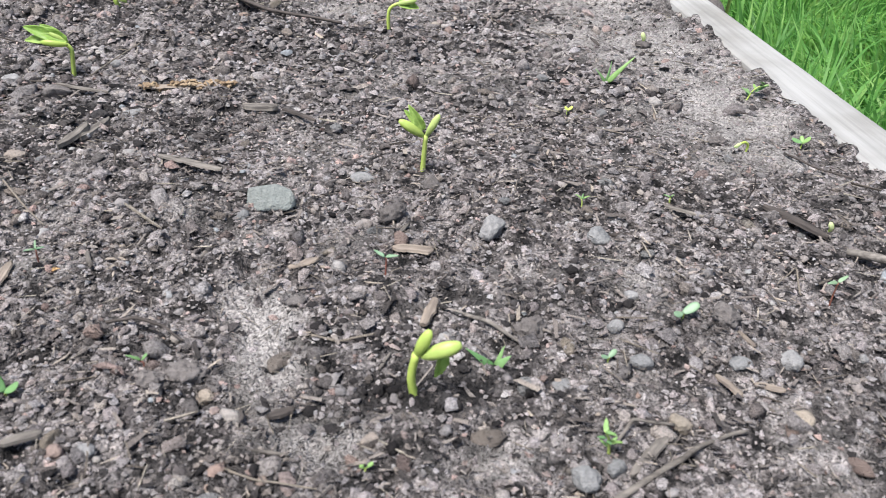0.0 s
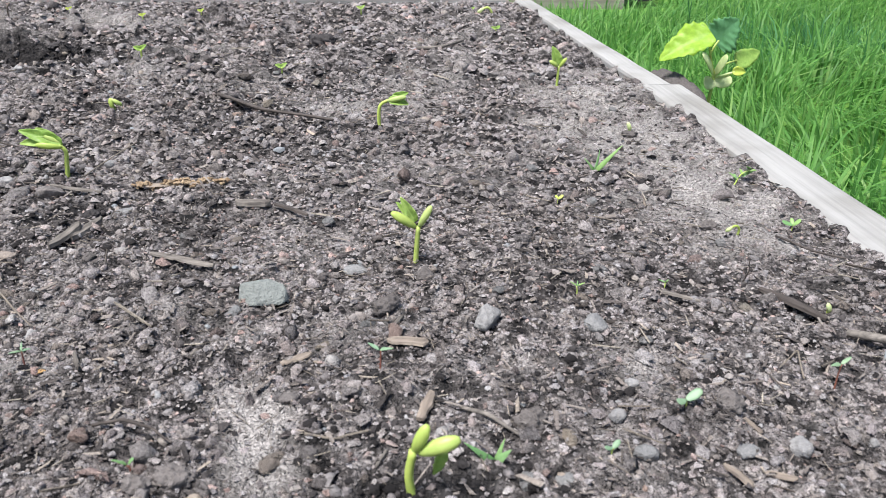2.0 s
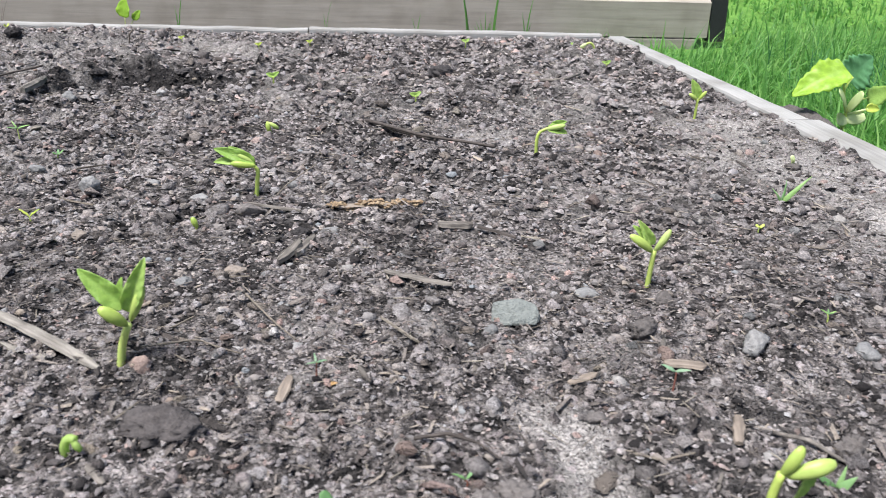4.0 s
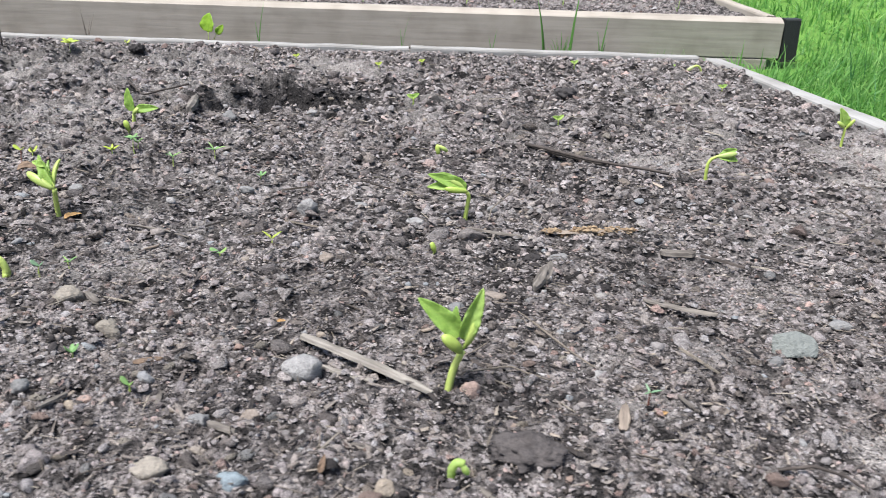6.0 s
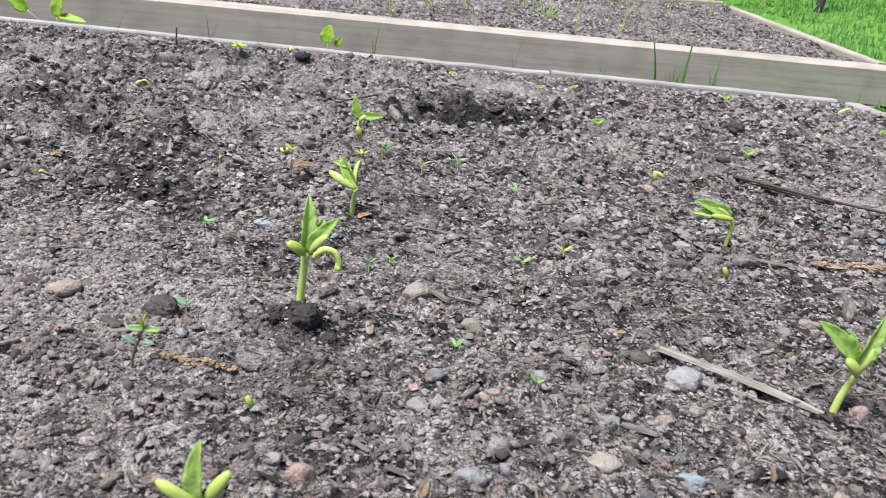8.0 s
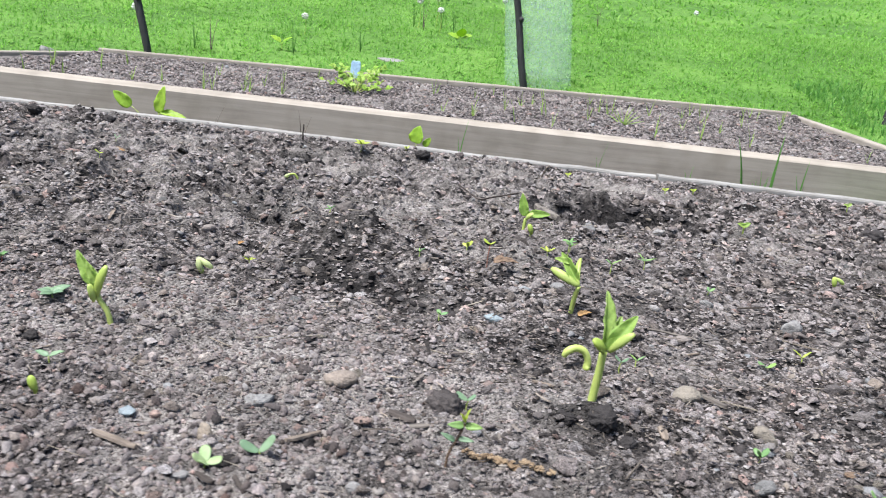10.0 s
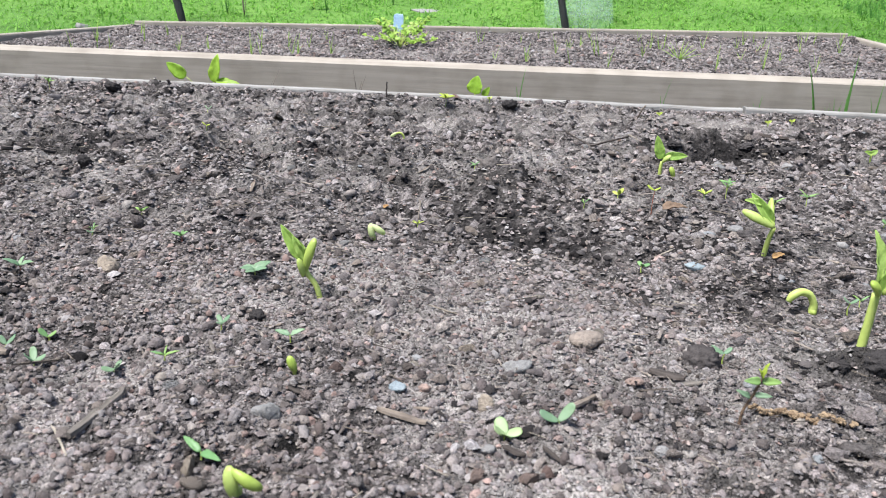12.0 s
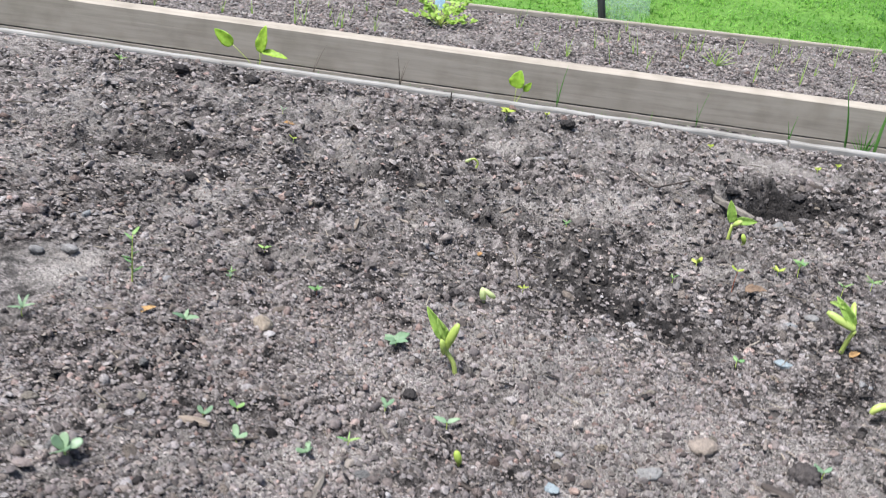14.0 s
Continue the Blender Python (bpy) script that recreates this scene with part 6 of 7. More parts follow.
# ---- the large seedling and the grass outside the bed ----
def large_seedling():
    x, y, z = 0.776, 1.212, -0.125
    ob = thing("large_seedling", (x, y, z), "tall seedling with broad green leaves growing in grass behind the board", "seedling")
    part("stem", tube([mm(0, -10), mm(2, 60), mm(5, 116), mm(1, 132), mm(-3, 144), mm(-6, 158)], [3 * MM, 2.7 * MM, 2.5 * MM, 2.3 * MM, 2.1 * MM, 1.6 * MM], 10), BEANSTEM, ob)
    part("cotyledon", seed_leaf(mm(9, 111, -4), mm(-13, 115, -10), 24 * MM, 4 * MM, -0.1, 62), CREAMLEAF, ob, "cream-green seed leaf")
    part("cotyledon", seed_leaf(mm(5, 111, -4), mm(29, 119, -10), 22 * MM, 4 * MM, -0.1, 62), CREAMLEAF, ob, "cream-green seed leaf")
    part("cotyledon", seed_leaf(mm(3, 122, -3), mm(-30, 160, -30), 19 * MM, 3 * MM, 0.05, 70), CREAMLEAF, ob, "cream-green seed leaf")
    part("cotyledon", seed_leaf(mm(5, 122, 2), mm(10, 155, -24), 21 * MM, 3 * MM, 0.0, 80), CREAMLEAF, ob, "cream-green seed leaf")
    petiole = part("petiole", tube([mm(-3, 146), mm(-9, 164, -2), mm(-14, 181, -3)], [1.6 * MM, 1.4 * MM, 1.3 * MM], 7), BEANSTEM, ob)
    part("leaf", leaf(mm(-10, 184, -3), mm(-84, 156, -10), 52 * MM, 16, 0.2, 38, 0.03, 0.8, 0.06, 0.0005, 31, 11), BROADLEAF, petiole, "broad yellow-green drooping leaf with toothed edge")
    petiole = part("petiole", tube([mm(-5, 154), mm(0, 164, 2), mm(6, 172, 4)], [1.4 * MM] * 3, 7), BEANSTEM, ob)
    part("leaf", leaf(mm(2, 168, 8), mm(38, 200, 16), 58 * MM, 8, 0.08, 80, 0.03, 0.7, 0.08, 0.0005, 31, 11), DARKLEAF, petiole, "dark blue-green broad leaf with toothed edge")
    petiole = part("petiole", tube([mm(5, 120), mm(20, 136, 6), mm(42, 142, 12)], [1.4 * MM] * 3, 7), BEANSTEM, ob)
    part("leaf", leaf(mm(40, 138, 12), mm(84, 154, 24), 30 * MM, 12, 0.1, 60, 0.03, 0.8, 0.04), BEANLEAF, petiole, "bright leaf half hidden in the grass")
    petiole = part("petiole", tube([mm(7, 119), mm(20, 124, -4), mm(32, 129, -8)], [2.2 * MM, 2.0 * MM, 1.8 * MM], 7), CREAMLEAF, ob)
    part("leaf", leaf(mm(28, 129, -8), mm(48, 131, -12), 15 * MM, 32, 0.2, 60), YELLOWLEAF, petiole, "young yellow-green leaf")


large_seedling()


def grass(name, label, count, area, height, width, seed, keep=None, segments=3, ground=ground_height, material=None, sway=0.5, combed=0.0):
    """Many blades of grass as one mesh, each a bent tapering strip."""
    rng = np.random.default_rng(seed)
    x, y = rng.uniform(area[0], area[1], count), rng.uniform(area[2], area[3], count)
    if keep is not None:
        ok = keep(x, y, rng.random(count))
        x, y = x[ok], y[ok]
    count = len(x)
    h = height * np.clip(rng.normal(1, 0.32, count), 0.35, 2.0) * (1 + 0.35 * wander(x, y, 0.25, 20))
    w = width * rng.uniform(0.6, 1.3, count)
    az, bend = rng.uniform(0, 2 * np.pi, count), np.abs(rng.normal(0, sway, count))
    if combed:  # neighbouring blades lean the same way
        az = 2 * np.pi * wander(x, y, combed, 36) + rng.normal(0, 0.7, count)
        h = h * (1 + 0.35 * wander(x, y, combed * 0.6, 37))
    face = az + np.pi / 2 + rng.normal(0, 0.5, count)
    t = np.linspace(0, 1, segments + 1)
    out = (bend[:, None] * t**2 + 0.15 * bend[:, None] * t) * h[:, None]
    up = h[:, None] * (t - 0.35 * np.minimum(bend, 1.4)[:, None] * t**2.5)
    half = w[:, None] / 2 * (1 - t**1.6 * 0.95)
    mid = np.stack([x[:, None] + np.cos(az)[:, None] * out, y[:, None] + np.sin(az)[:, None] * out, ground(x, y)[:, None] - 0.004 + up], -1)
    off = np.stack([np.cos(face), np.sin(face), np.zeros(count)], -1)[:, None] * half[..., None]
    v = np.stack([mid - off, mid + off], 2).reshape(-1, 3)
    k = 2 * (segments + 1)
    one = np.concatenate([[(2 * s, 2 * s + 1, 2 * s + 3), (2 * s, 2 * s + 3, 2 * s + 2)] for s in range(segments)])
    f = (one[None] + (np.arange(count) * k)[:, None, None]).reshape(-1, 3)
    return tagged(new(name, mesh(name, v, f, material or GRASS, True)), label, "grass", kind="stuff")


grass("grass", "long bright green lawn grass beside the near bed", 36000, (0.72, 2.9, -0.9, 3.0), 0.088, 0.0068, 21, lambda x, y, r: ((y < 1.95) | (x > 1.35) | ((r < 0.4) & (x > 0.85) & (y < 2.7))) & (r < np.clip((2.75 + 0.4 * wander(x, y, 0.4, 33) - x) / 1.1, 0, 1) * np.clip((y + 0.8) / 0.9, 0, 1)), sway=1.0, combed=0.24)
grass("grass", "short green lawn grass round the near bed", 16000, (-4.6, 4.6, -2.2, 4.3), 0.032, 0.009, 27, lambda x, y, r: (x < -2.7) | (y < -0.25) | (x > 1.6), segments=2, sway=1.3, material=TURF)
grass("grass", "green grass beside and beyond the far bed's corner", 10000, (1.32, 4.0, 2.6, 5.4), 0.06, 0.008, 22, sway=0.9)
grass("grass", "sparse short grass in the strip between the two beds", 2600, (-3.0, 1.3, 2.04, 2.93), 0.03, 0.003, 23, sway=0.6, ground=lambda x, y: ground_height(x, y) + 0.01)
grass("grass", "short green lawn grass behind the far bed", 40000, (-4.2, 4.2, 4.26, 7.6), 0.032, 0.010, 24, segments=2, sway=1.9, material=TURF)
grass("grass", "distant short green lawn grass", 16000, (-6.0, 8.0, 7.6, 13.0), 0.045, 0.024, 25, segments=2, sway=1.9, material=TURF)

grass("grass", "green grass in front of the far bed's lower board", 1500, (0.70, 1.34, 2.05, 2.80), 0.06, 0.0055, 26, sway=0.5)

grass("grass", "dense dark green clump of grass in the lawn", 4200, (1.0, 2.0, 1.65, 2.65), 0.1, 0.005, 28, lambda x, y, r: r < 0.8 * dip(x, y, 1.5, 2.15, 0.22, 0.22), material=DARKGRASS)

# single tufts and leaves in the strip between the beds
blades(0.42, 2.74, [(-3, 0, 95, 5), (4, 3, 110, 5), (-12, 4, 80, 5), (14, -3, 90, 5), (20, 4, 72, 5), (-22, 0, 84, 5), (8, -4, 100, 5), (-30, 3, 70, 5), (28, -3, 76, 5), (-40, 0, 60, 5), (36, 3, 66, 5)], "short grass tuft growing before the lumber board", z=-0.14)
blades(0.37, 2.76, [(-18, 2, 205, 10), (-4, 0, 90, 6)], "tall grass blade leaning beside the lumber board", z=-0.13)
blades(0.445, 2.72, [(6, 0, 235, 10), (0, 3, 110, 6)], "very tall upright grass blade by the lumber board", z=-0.13)
blades(0.56, 2.78, [(10, 0, 150, 6), (-8, 2, 100, 5), (16, 4, 70, 5)], "thin light green grass before the lumber board", z=-0.13)
blades(0.20, 2.80, [(6, 0, 90, 4), (-8, 0, 70, 4)], "sparse thin grass before the lumber board", z=-0.13)
blades(-0.10, 2.84, [(3, 0, 130, 4), (-6, 2, 80, 3)], "single thin grass blade before the lumber board", z=-0.13)
blades(-0.58, 2.84, [(5, 0, 150, 5), (-9, 2, 90, 4)], "thin grass blade leaning on the lumber board", z=-0.13)
blades(-1.13, 2.80, [(-12, 0, 120, 4), (16, 0, 100, 4), (4, 0, 80, 4)], "dry thin grass before the lumber board", STRAW, z=-0.13)
blades(-1.42, 2.72, [(30, 0, 110, 4), (10, 0, 70, 4)], "dry bent grass stalk before the lumber board", STRAW, z=-0.12)


def broad_leaf(x, y, z, leaves, label):
    ob = thing("broadleaf_weed", (x, y, z), label, "weed")
    for dx, dy, h, ln, w, roll in leaves:
        stalk = part("stalk", tube([mm(0, -5), mm(dx * 0.4, h * 0.5, dy * 0.3), mm(dx, h, dy)], [1.6 * MM, 1.3 * MM, 1.1 * MM], 7), BEANSTEM, ob)
        part("leaf", leaf(mm(dx, h, dy), mm(dx + ln[0], h + ln[1], dy + ln[2]), w * 1.25 * MM, 12, 0.12, roll, 0.02, 0.95, 0.02, 0.0005, 17, 9), BROADLEAF, stalk)


broad_leaf(-0.727, 2.76, -0.14, [(0, 0, 66, (3, 60, -2), 54, 88), (26, 0, 60, (22, 30, 4), 20, 85)], "round bright green leaf growing before the lumber board")
broad_leaf(-1.60, 2.70, -0.148, [(-95, 0, 92, (-68, 44, -2), 36, 85), (0, 0, 78, (12, 92, -2), 36, 88), (6, 0, 84, (92, -4, -10), 24, 40)], "broadleaf weed with upright green leaves before the lumber board")


# ---- the far bed's plants, stakes and guard ----
def bushy_plant(x, y, label):
    rng = random.Random(5)
    ob = thing("leafy_herb", (x, y, float(far_soil(x, y))), label, "plant")
    for i in range(30):
        az, r, h = rng.uniform(0, 6.3), rng.uniform(15, 160), rng.uniform(30, 135)
        tip = (r * math.cos(az), h, r * math.sin(az))
        stalk = part("stalk", tube([mm(0, -6), mm(tip[0] * 0.35, h * 0.6, tip[2] * 0.35), mm(*tip)], [1.3 * MM, 1.1 * MM, 0.8 * MM], 6), BEANSTEM, ob)
        for k in range(5):
            a2, ln, back = az + (k - 2) * 0.8, rng.uniform(18, 30), rng.uniform(0.6, 1.0)
            part("leaf", leaf(mm(tip[0] * back, h * back, tip[2] * back), mm(tip[0] * back + ln * math.cos(a2), h * back + rng.uniform(0, 20), tip[2] * back + ln * math.sin(a2)), 18 * MM, 12, 0.15, 50, 0.05, 0.9, 0.15, 0.0005, 9, 5), HERBLEAF, stalk)


bushy_plant(-1.11, 3.6, "bushy bright green herb growing in the far bed")
TAG = piece_material("blue_white_plastic", [(0.0, (0.36, 0.53, 0.76)), (1.0, (0.40, 0.57, 0.78))], rough=0.4, by="object", mottle=0.15)
marker = thing("plant_marker", (-1.127, 3.66, float(far_soil(-1.127, 3.66))), "pale blue plastic plant marker behind a bushy herb", "marker")
tag_v, tag_f = BALLS[3]
part("tag", (np.sign(tag_v) * np.abs(tag_v) ** 0.35 * (0.022, 0.0012, 0.038) + (0, 0, 0.084), tag_f), TAG, marker)
part("stick", tube([mm(0, -20), mm(0, 30), mm(0, 70)], [2 * MM] * 3, 6), TAG, marker)

rng_far = random.Random(9)
for i in range(60):
    sx = -2.45 + 2.2 * rng_far.random() ** 1.3 if i < 30 else rng_far.uniform(-0.6, 1.0)
    sy = rng_far.choice((3.15, 3.45, 3.75, 4.0)) + rng_far.uniform(-0.05, 0.05)
    tall = rng_far.uniform(55, 110)
    blades(sx, sy, [(rng_far.uniform(-12, 12), rng_far.uniform(-8, 8), tall, 3.5), (rng_far.uniform(-18, 18), 3, tall * 0.7, 3.0), (rng_far.uniform(-14, 14), -3, tall * 0.5, 3.0)],
           "thin pale green shoots in the far bed", z=float(far_soil(sx, sy)), name="onion_shoot", group="shoots in the far bed", material=BEANLEAF)
blades(0.05, 3.45, [(30, 0, 80, 5), (-36, 4, 72, 5), (66, 0, 52, 5), (-70, 0, 46, 5), (16, 6, 92, 4), (-12, -5, 84, 4), (90, 4, 34, 4), (-50, 6, 64, 4), (48, -4, 70, 4)], "spreading pale green grass clump in the far bed", z=float(far_soil(0.05, 3.45)), name="onion_shoot", group="shoots in the far bed", material=BEANLEAF)

STAKE = wood_material("dark_weathered_stake", (0.05, 0.05, 0.052), (0.018, 0.018, 0.019), stretch=(60, 60, 6), knots=False)


def stake(x, y, lean, height, label, seed):
    rng = random.Random(seed)
    z = float(ground_height(x, y))
    ob = thing("garden_stake", (x, y, z), label, "stake", "stakes behind the far bed")
    pts = [(lean * i / 7 * height + rng.uniform(-0.004, 0.004), rng.uniform(-0.004, 0.004), -0.1 + (height + 0.1) * i / 7) for i in range(8)]
    pole = part("pole", tube(pts, [0.019 * rng.uniform(0.9, 1.15) for _ in pts], 9, 3), STAKE, ob)
    for i in (2, 4, 5):
        v, f = lump(np.random.default_rng(seed + i), 2, 0.4)
        part("knot", (v * 0.016 + (pts[i][0] + 0.012, pts[i][1] - 0.008, pts[i][2]), f), STAKE, pole)


stake(-2.44, 4.5, -0.26, 1.3, "dark wooden stake leaning behind the far bed", 1)
stake(-0.335, 4.5, -0.23, 1.5, "dark knotty wooden stake beside a clear guard", 2)
stake(1.55, 4.5, 0.14, 1.3, "dark wooden stake at the far bed's corner", 3)


def guard():
    """A thin sheet of clear mesh-like plastic standing in a curve round the stake."""
    m, nt, bsdf, co = blank("clear_plastic_guard")
    bsdf.inputs["Base Color"].default_value = (0.70, 0.82, 0.84, 1)
    bsdf.inputs["Roughness"].default_value = 0.4
    clear = nt.nodes.new("ShaderNodeBsdfTransparent")
    n = texture(nt, "ShaderNodeTexNoise", 60.0, co, Detail=3.0)
    share = ramp(nt, [(0.3, (0.055, 0.055, 0.055)), (0.7, (0.12, 0.12, 0.12))])
    nt.links.new(n.outputs["Fac"], share.inputs[0])
    mix = nt.nodes.new("ShaderNodeMixShader")
    nt.links.new(share.outputs[0], mix.inputs[0])
    nt.links.new(clear.outputs[0], mix.inputs[1])
    nt.links.new(bsdf.outputs[0], mix.inputs[2])
    nt.links.new(mix.outputs[0], nt.nodes["Material Output"].inputs[0])
    z = float(ground_height(-0.28, 4.62))
    a = np.linspace(0, 2 * np.pi, 33)[:-1]
    rows_ = []
    for r in (0.186, 0.184):
        for h in (-0.03, 0.4, 0.8, 1.3):
            rows_.append(np.stack([r * np.cos(a), r * 0.8 * np.sin(a), np.full(32, h)], -1))
    v = np.concatenate(rows_)
    k = np.arange(32)
    f = np.concatenate([np.stack([j * 32 + k, j * 32 + (k + 1) % 32, (j + 1) * 32 + (k + 1) % 32, (j + 1) * 32 + k], -1) for j in (0, 1, 2, 4, 5, 6)])
    ob = single("plant_guard", (v, f), m, (-0.28, 4.66, z), "clear plastic tree guard standing behind the stake", "guard")
    ob.matrix_basis = ob.matrix_basis @ pose(0, 0, 0, 0, -7, 0)
    return ob


guard()


# ---- things on the lawn ----
def dandelion(x, y, height, label, seed):
    rng = np.random.default_rng(seed)
    z = float(ground_height(x, y))
    ob = thing("dandelion", (x, y, z), label, "dandelion", "dandelions on the lawn")
    part("stalk", tube([(0, 0, -0.02), (0.01, 0, height * 0.5), (0.0, 0, height)], [0.0022, 0.002, 0.0018], 6), BEANSTEM, ob)
    tufts = []
    for _ in range(90):
        d = rng.normal(size=3)
        d /= np.linalg.norm(d)
        v, f = lump(rng, 1, 0.2)
        tufts.append((v * 0.0045 + d * 0.019 * rng.uniform(0.8, 1.1) + (0, 0, height), f))
    part("seed_head", joined(tufts), FLUFF, ob, "white fluffy seed head")


FLUFF = leaf_material("dandelion_fluff", [(0.0, (0.8, 0.8, 0.78)), (1.0, (0.86, 0.86, 0.85))], by="object", through=0.4, rough=0.9)
for n, (x, y, h) in enumerate(((-2.93, 5.3, 0.12), (-1.17, 6.2, 0.2), (-1.05, 6.3, 0.22), (-1.0, 6.1, 0.17), (1.18, 7.8, 0.1), (-1.85, 5.5, 0.14), (-0.55, 6.6, 0.2))):
    dandelion(x, y, h, "white dandelion clock on a thin stalk in the lawn", 40 + n)
for n, (x, y, h) in enumerate(((-2.2, 4.75, 260), (-2.32, 4.8, 220), (-1.2, 6.2, 330), (-1.12, 6.15, 300), (-1.0, 6.25, 340), (-0.9, 6.2, 280), (0.25, 7.2, 220), (-1.75, 4.9, 230), (-1.4, 5.2, 210))):
    blades(x, y, [(-12, 0, h, 5), (14, 4, h * 0.9, 4), (4, -6, h * 0.75, 4), (-20, 6, h * 0.6, 5)], "tall dry seeding grass stalks in the lawn", STRAW if n % 3 == 0 else GRASS, z=float(ground_height(x, y)), name="grass_tuft", group="tall grass in the lawn")
broad_leaf(-0.80, 5.6, float(ground_height(-0.8, 5.6)), [(0, 0, 60, (70, 30, -20), 60, 30), (-10, 0, 60, (-80, 30, -10), 56, 30), (0, 0, 70, (10, 60, -60), 60, 10)], "bright green broadleaf weed in the lawn")
broad_leaf(-1.85, 5.0, float(ground_height(-1.85, 5.0)), [(0, 0, 50, (60, 40, -20), 40, 30), (-10, 0, 50, (-60, 40, -10), 40, 30)], "light green broadleaf weed in the lawn")
broad_leaf(0.86, 0.80, -0.15, [(0, 0, 92, (30, 22, -20), 24, 40), (10, 0, 80, (44, 8, -6), 20, 30)], "broadleaf weed in the grass beside the timber")
rng_slab = np.random.default_rng(77)
slab_v, slab_f = lump(rng_slab, 3, 0.2, 1.0)
slab = single("flat_stone", (slab_v * (0.15, 0.09, 0.022), slab_f), STONES["pale"], (-1.16, 5.05, float(ground_height(-1.16, 5.05)) - 0.008), "flat grey stone lying in the lawn", "stone")
slab.matrix_basis = slab.matrix_basis @ pose(0, 0, 0, 11.3, 0, 0)
single("flat_stone", (lump(rng_slab, 3, 0.2, 1.0)[0] * (0.06, 0.05, 0.04), slab_f), STONES["pale"], (-3.0, 4.4, float(ground_height(-3.0, 4.4)) - 0.008), "pale stone at the lawn's edge behind the far bed", "stone")
path_x, path_y = np.linspace(3.6, 11, 40), np.linspace(12.4, 14.2, 16)
tagged(new("path", mesh("path", *sheet(path_x, path_y, lambda x, y: ground_height(x, y) + 0.09 + 0.01 * wander(x, y, 0.2, 30)), GRAVEL)), "pale gravel path across the rising lawn", "path", kind="structure")

# ---- crumbs, gravel and scraps over the soil ----
NEAR, MIDDLE, BACK = (-1.06, 0.645, 0.28, 0.72), (-1.55, 0.645, 0.72, 1.2), (-2.3, 0.62, 1.2, 1.955)


def smooth_stretch(x, y):
    """The finer, evenly crumbled stretch at the near left of the bed."""
    return np.clip((-x - 0.40) / 0.12, 0, 1) * np.clip((0.78 - y) / 0.1, 0, 1)


def in_hole(x, y):
    return np.clip(3.0 * dip(x, y, -0.262, 1.335, 0.085, 0.045, 20), 0, 1)


def loose_places(x, y):
    return (1 - 0.75 * smooth_stretch(x, y)) * (1 - np.where(x > -0.3, 0.9, 0.4) * sandy(x, y)) * (1 - 0.55 * dark_soil_places(x, y)) * (1 - in_hole(x, y))


def crumb_places(x, y):
    return (1 - 0.75 * smooth_stretch(x, y)) * (1 - 0.8 * sandy(x, y)) * (1 - 0.5 * dark_soil_places(x, y)) * (1 - in_hole(x, y)) * np.clip(0.6 + 0.6 * wander(x, y, 0.10, 40) + 0.4 * wander(x, y, 0.035, 41), 0.1, 1)


def rough_places(x, y):
    return (1 - 0.8 * smooth_stretch(x, y)) * (1 - 0.9 * sandy(x, y)) * (1 - 0.5 * dark_soil_places(x, y)) * (1 - in_hole(x, y)) * np.clip(0.4 - 0.7 * wander(x, y, 0.11, 40) + 0.5 * wander(x, y, 0.04, 42) + 0.5 * dip(x, y, -0.8, 1.3, 0.8, 0.5), 0.08, 1)


scatter("soil_grains", "fine grey-brown grains of soil", 62000, NEAR, (0.00105, 0.4, 0.0024), CRUMB, 24, 50, loose_places, (0.6, 1.0), 0.3, "bead", True)
scatter("soil_grains", "fine grey-brown grains of soil", 30000, MIDDLE, (0.0016, 0.4, 0.0032), CRUMB, 24, 67, loose_places, (0.6, 1.0), 0.3, "bead", True)
scatter("soil_grains", "coarse grey-brown grains of soil", 19000, BACK, (0.0026, 0.4, 0.005), CRUMB, 24, 68, loose_places, (0.6, 1.0), 0.3, "bead", True)
scatter("soil_crumbs", "small rounded grey-brown crumbs of soil", 17000, NEAR, (0.0016, 0.45, 0.0042), CRUMB, 30, 51, crumb_places, (0.5, 0.9), 0.3, "dome", True)
scatter("soil_crumbs", "larger rounded grey-brown crumbs of soil", 3600, NEAR, (0.0027, 0.45, 0.0065), LUMP, 30, 71, rough_places, (0.45, 0.8), 0.3, 1, True, ragged=0.3)
scatter("soil_crumbs", "small rounded grey-brown crumbs of soil", 13000, MIDDLE, (0.0023, 0.45, 0.0054), CRUMB, 30, 52, crumb_places, (0.5, 0.9), 0.3, "dome", True)
scatter("soil_crumbs", "larger rounded grey-brown crumbs of soil", 3400, MIDDLE, (0.0038, 0.42, 0.0085), LUMP, 30, 72, rough_places, (0.5, 0.85), 0.3, 1, True, ragged=0.3)
scatter("soil_crumbs", "grey-brown crumbs and lumps of soil", 9000, BACK, (0.0038, 0.4, 0.0075), CRUMB, 30, 53, crumb_places, (0.5, 0.9), 0.3, "dome", True)
scatter("soil_crumbs", "larger grey-brown lumps of soil", 3000, BACK, (0.0048, 0.42, 0.010), LUMP, 30, 73, rough_places, (0.5, 0.85), 0.3, 1, True, ragged=0.3)
scatter("soil_granules", "fine rounded granules of pinkish grey soil", 25000, (-1.06, -0.38, 0.30, 0.80), (0.0011, 0.35, 0.0024), GRANULE, 24, 76, smooth_stretch, (0.7, 1.0), 0.25, "bead", True, ragged=0.07)
scatter("soil_granules", "rounded granules of pinkish grey soil", 14000, (-1.06, -0.38, 0.30, 0.80), (0.0015, 0.42, 0.0042), GRANULE, 24, 77, smooth_stretch, (0.65, 0.95), 0.25, "dome", True, ragged=0.07)
scatter("damp_crumbs", "dark crumbs in the damp hole, the dents and dark patches", 72000, (-1.6, 0.6, 0.3, 1.9), (0.0017, 0.45, 0.0038), DAMP_SHADE, 30, 59, dark_places, (0.5, 0.9), 0.2, "dome", True)
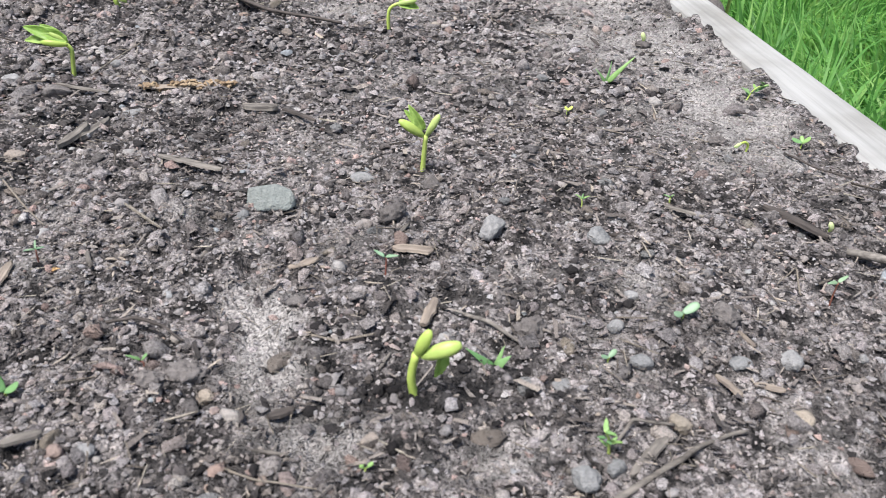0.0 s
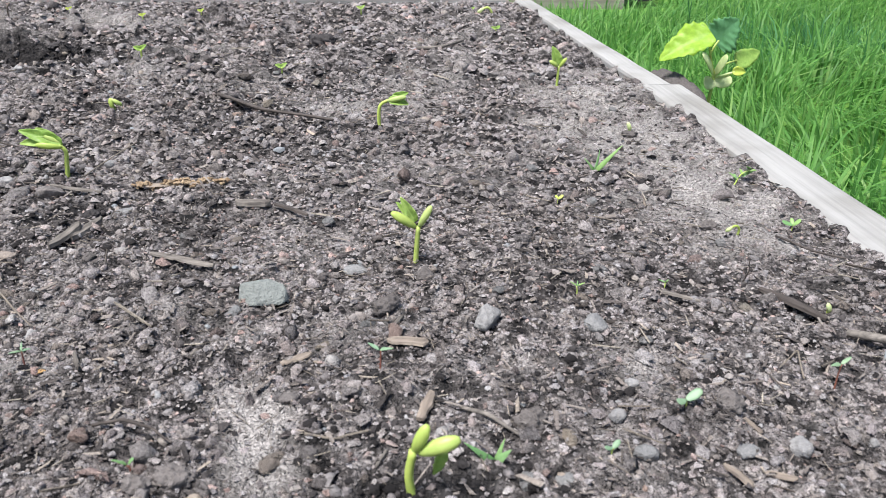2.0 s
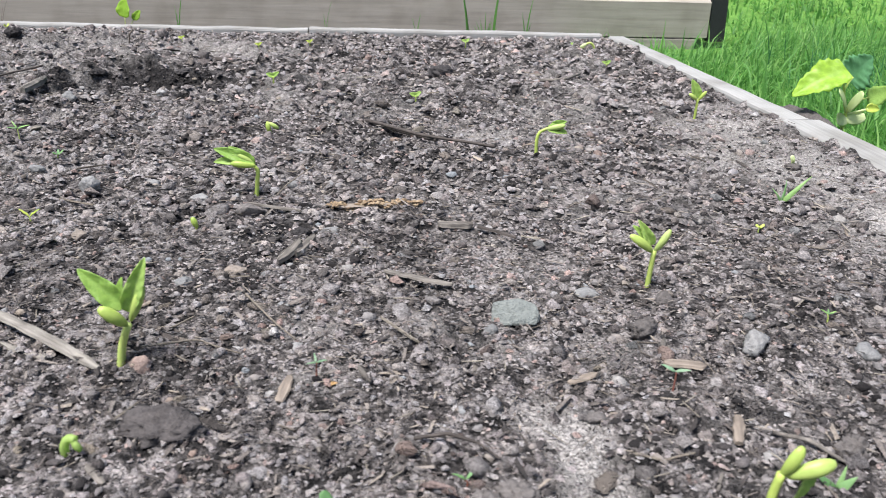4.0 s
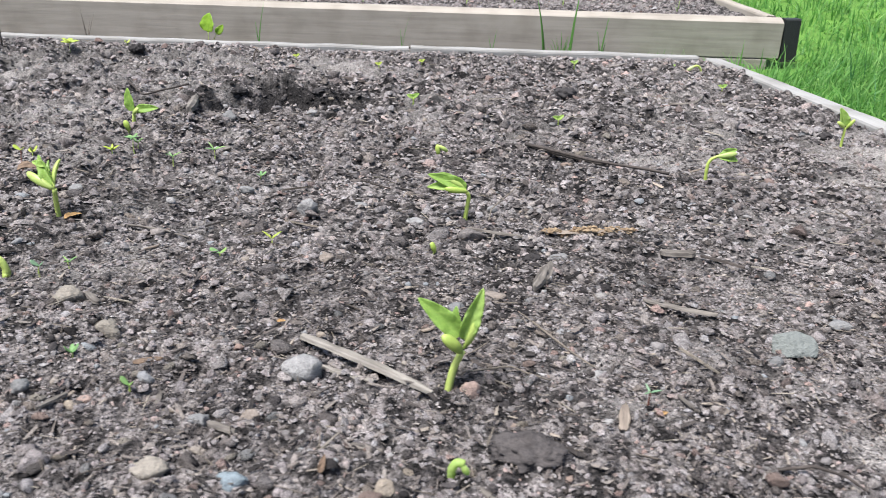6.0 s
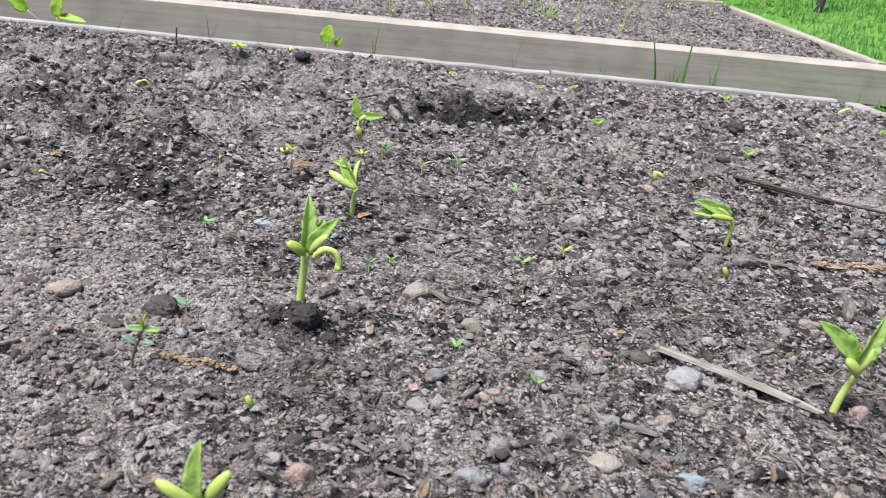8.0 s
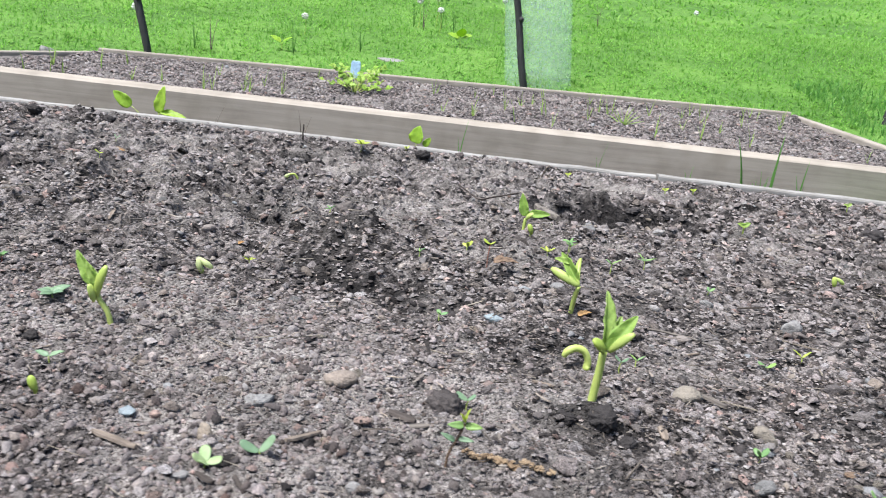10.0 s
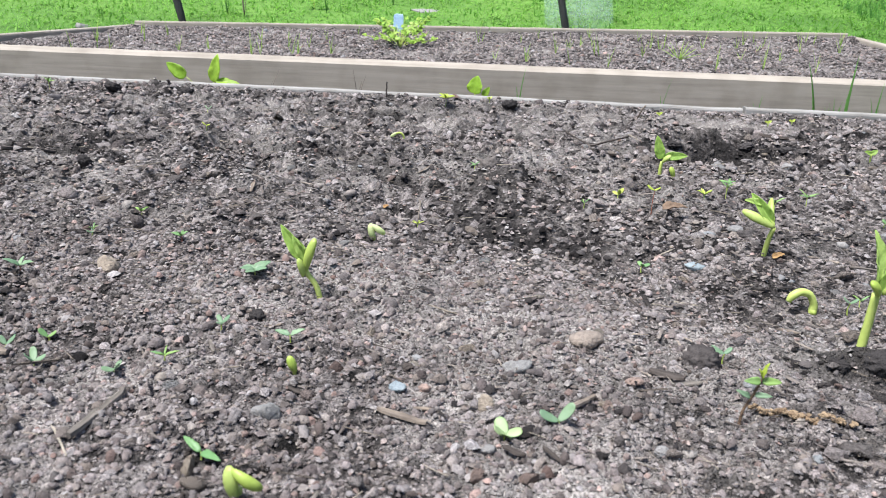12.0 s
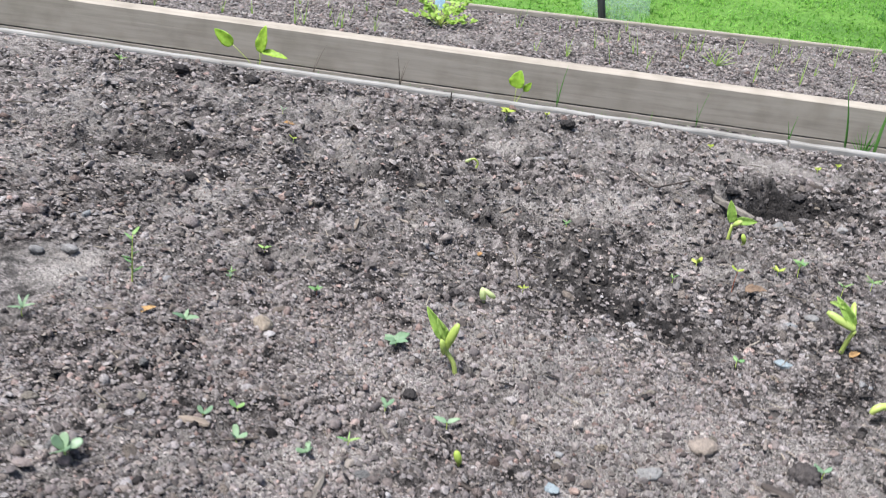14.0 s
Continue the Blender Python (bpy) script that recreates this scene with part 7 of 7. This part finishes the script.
# Dark grains strewn to imitate the shade in gaps between crumbs.
scatter("dark_grains", "fine dark grains as shade between the paler crumbs of soil", 12000, (-1.06, 0.645, 0.28, 1.2), (0.0013, 0.4, 0.0028), DAMP_SHADE, 24, 75, loose_places, (0.5, 0.95), 0.25, "bead", True)
scatter("dark_grains", "dark grains as shade between the paler crumbs of soil", 5000, (-1.2, 0.63, 0.72, 1.25), (0.0021, 0.4, 0.004), DAMP_SHADE, 24, 78, loose_places, (0.4, 0.8), 0.3, "bead", True)
scatter("gravel", "many small pebbles of mixed greys and browns", 1700, NEAR, (0.0022, 0.42, 0.0052), GRAVEL, 24, 54, loose_places, (0.4, 0.75), 0.4, 1, True, angular=0.3)
scatter("gravel", "many small pebbles of mixed greys and browns", 1000, MIDDLE, (0.0027, 0.4, 0.007), GRAVEL, 24, 55, loose_places, (0.4, 0.75), 0.4, 1, True, angular=0.3)
scatter("gravel", "many small pebbles of mixed greys and browns", 700, BACK, (0.0034, 0.4, 0.008), GRAVEL, 24, 56, loose_places, (0.4, 0.75), 0.4, 1, True, angular=0.3)
FAR_AREA = (-2.6, 1.05, 3.02, 4.16)
scatter("soil_crumbs", "crumbs and lumps of soil on the far bed", 18000, FAR_AREA, (0.0036, 0.45, 0.010), GRANULE, 12, 57, None, (0.5, 0.9), level="dome", smooth=True, height=far_soil)
scatter("gravel", "pale and grey pebbles on the far bed", 1500, FAR_AREA, (0.004, 0.4, 0.009), GRAVEL, 12, 58, None, height=far_soil, smooth=True)
flakes("wood_flakes", "small flakes and splinters of brown wood", 17000, NEAR, (0.0040, 0.5, 0.014), FLAKE, 61, (0.06, 0.3), density=loose_places)
flakes("wood_flakes", "small flakes and splinters of brown wood", 8000, MIDDLE, (0.0058, 0.5, 0.018), FLAKE, 62, (0.05, 0.24), density=loose_places)
flakes("wood_flakes", "flakes and splinters of brown wood", 4500, BACK, (0.0075, 0.5, 0.026), FLAKE, 63, (0.05, 0.24), density=loose_places)
flakes("straw_bits", "thin pale bits of straw and root fibre", 1500, NEAR, (0.008, 0.45, 0.024), STRAW, 64, (0.03, 0.07), 0.8)
flakes("straw_bits", "thin pale bits of straw and root fibre", 1300, MIDDLE, (0.011, 0.4, 0.03), STRAW, 65, (0.03, 0.06), 0.8)
flakes("straw_bits", "thin pale bits of straw and root fibre", 1200, BACK, (0.015, 0.4, 0.04), STRAW, 66, (0.03, 0.06), 0.8)


# ---- single pebbles and wood chips strewn between the others ----
strew = np.random.default_rng(91)
pebble_looks = ("grey", "brown", "pale", "clod", "tan", "pink", "cream", "brown")
pebble_moulds = {}
for look_ in sorted(set(pebble_looks)):
    v, f = lump(strew, 3, 0.3, 0.6)
    pebble_moulds[look_] = mesh("pebble", craggy(v, 0.1, 0.5, len(look_)) * (1.1, 0.85, 0.6), f, STONES[look_])
words = {"grey": "small grey pebble lying on the soil", "brown": "small brown pebble lying on the soil", "pale": "small pale grey pebble on the soil",
         "clod": "small earthy lump on the soil", "cream": "small cream pebble lying on the soil", "tan": "small tan pebble lying on the soil", "pink": "small reddish pebble on the soil"}
for i in range(260):
    near = i < 110 or i >= 170
    x, y = strew.uniform(-1.0, 0.6), strew.uniform(0.3, 0.72) if near else strew.uniform(0.72, 1.5)
    r = strew.uniform(0.0036, 0.0062) * (1 if near else 1.35)
    if i >= 170:  # the pebbly stretch in the middle of the near edge
        x, y, r = strew.uniform(-0.36, 0.06), strew.uniform(0.34, 0.60), strew.uniform(0.0022, 0.0042)
    look_ = pebble_looks[i % len(pebble_looks)]
    ob = new("pebble", pebble_moulds[look_])
    ob.matrix_basis = pose(x, y, z_at(x, y) + r * 0.2, strew.uniform(-15, 15), strew.uniform(-15, 15), strew.uniform(0, 360)) @ Matrix.Diagonal((r, r * strew.uniform(0.8, 1.15), r, 1))
    tagged(ob, words[look_], "stone", "stones on the soil")
for i in range(90):
    near = i < 55
    x, y = strew.uniform(-1.0, 0.58), strew.uniform(0.3, 0.72) if near else strew.uniform(0.72, 1.6)
    ln, turn = strew.uniform(0.008, 0.018) * (1 if near else 1.3), strew.uniform(0, 6.28)
    chip((x, y), (x + ln * math.cos(turn), y + ln * math.sin(turn)), strew.uniform(2.0, 5.0), strew.uniform(1.2, 2.2), (BARK, DARKBARK, PALEBARK, BARK)[i % 4],
         ("grey-brown splinter of wood", "dark splinter of rotten bark", "pale brown splinter of wood", "grey-brown splinter of bark")[i % 4], "wood_chip", 900 + i, 0.6)
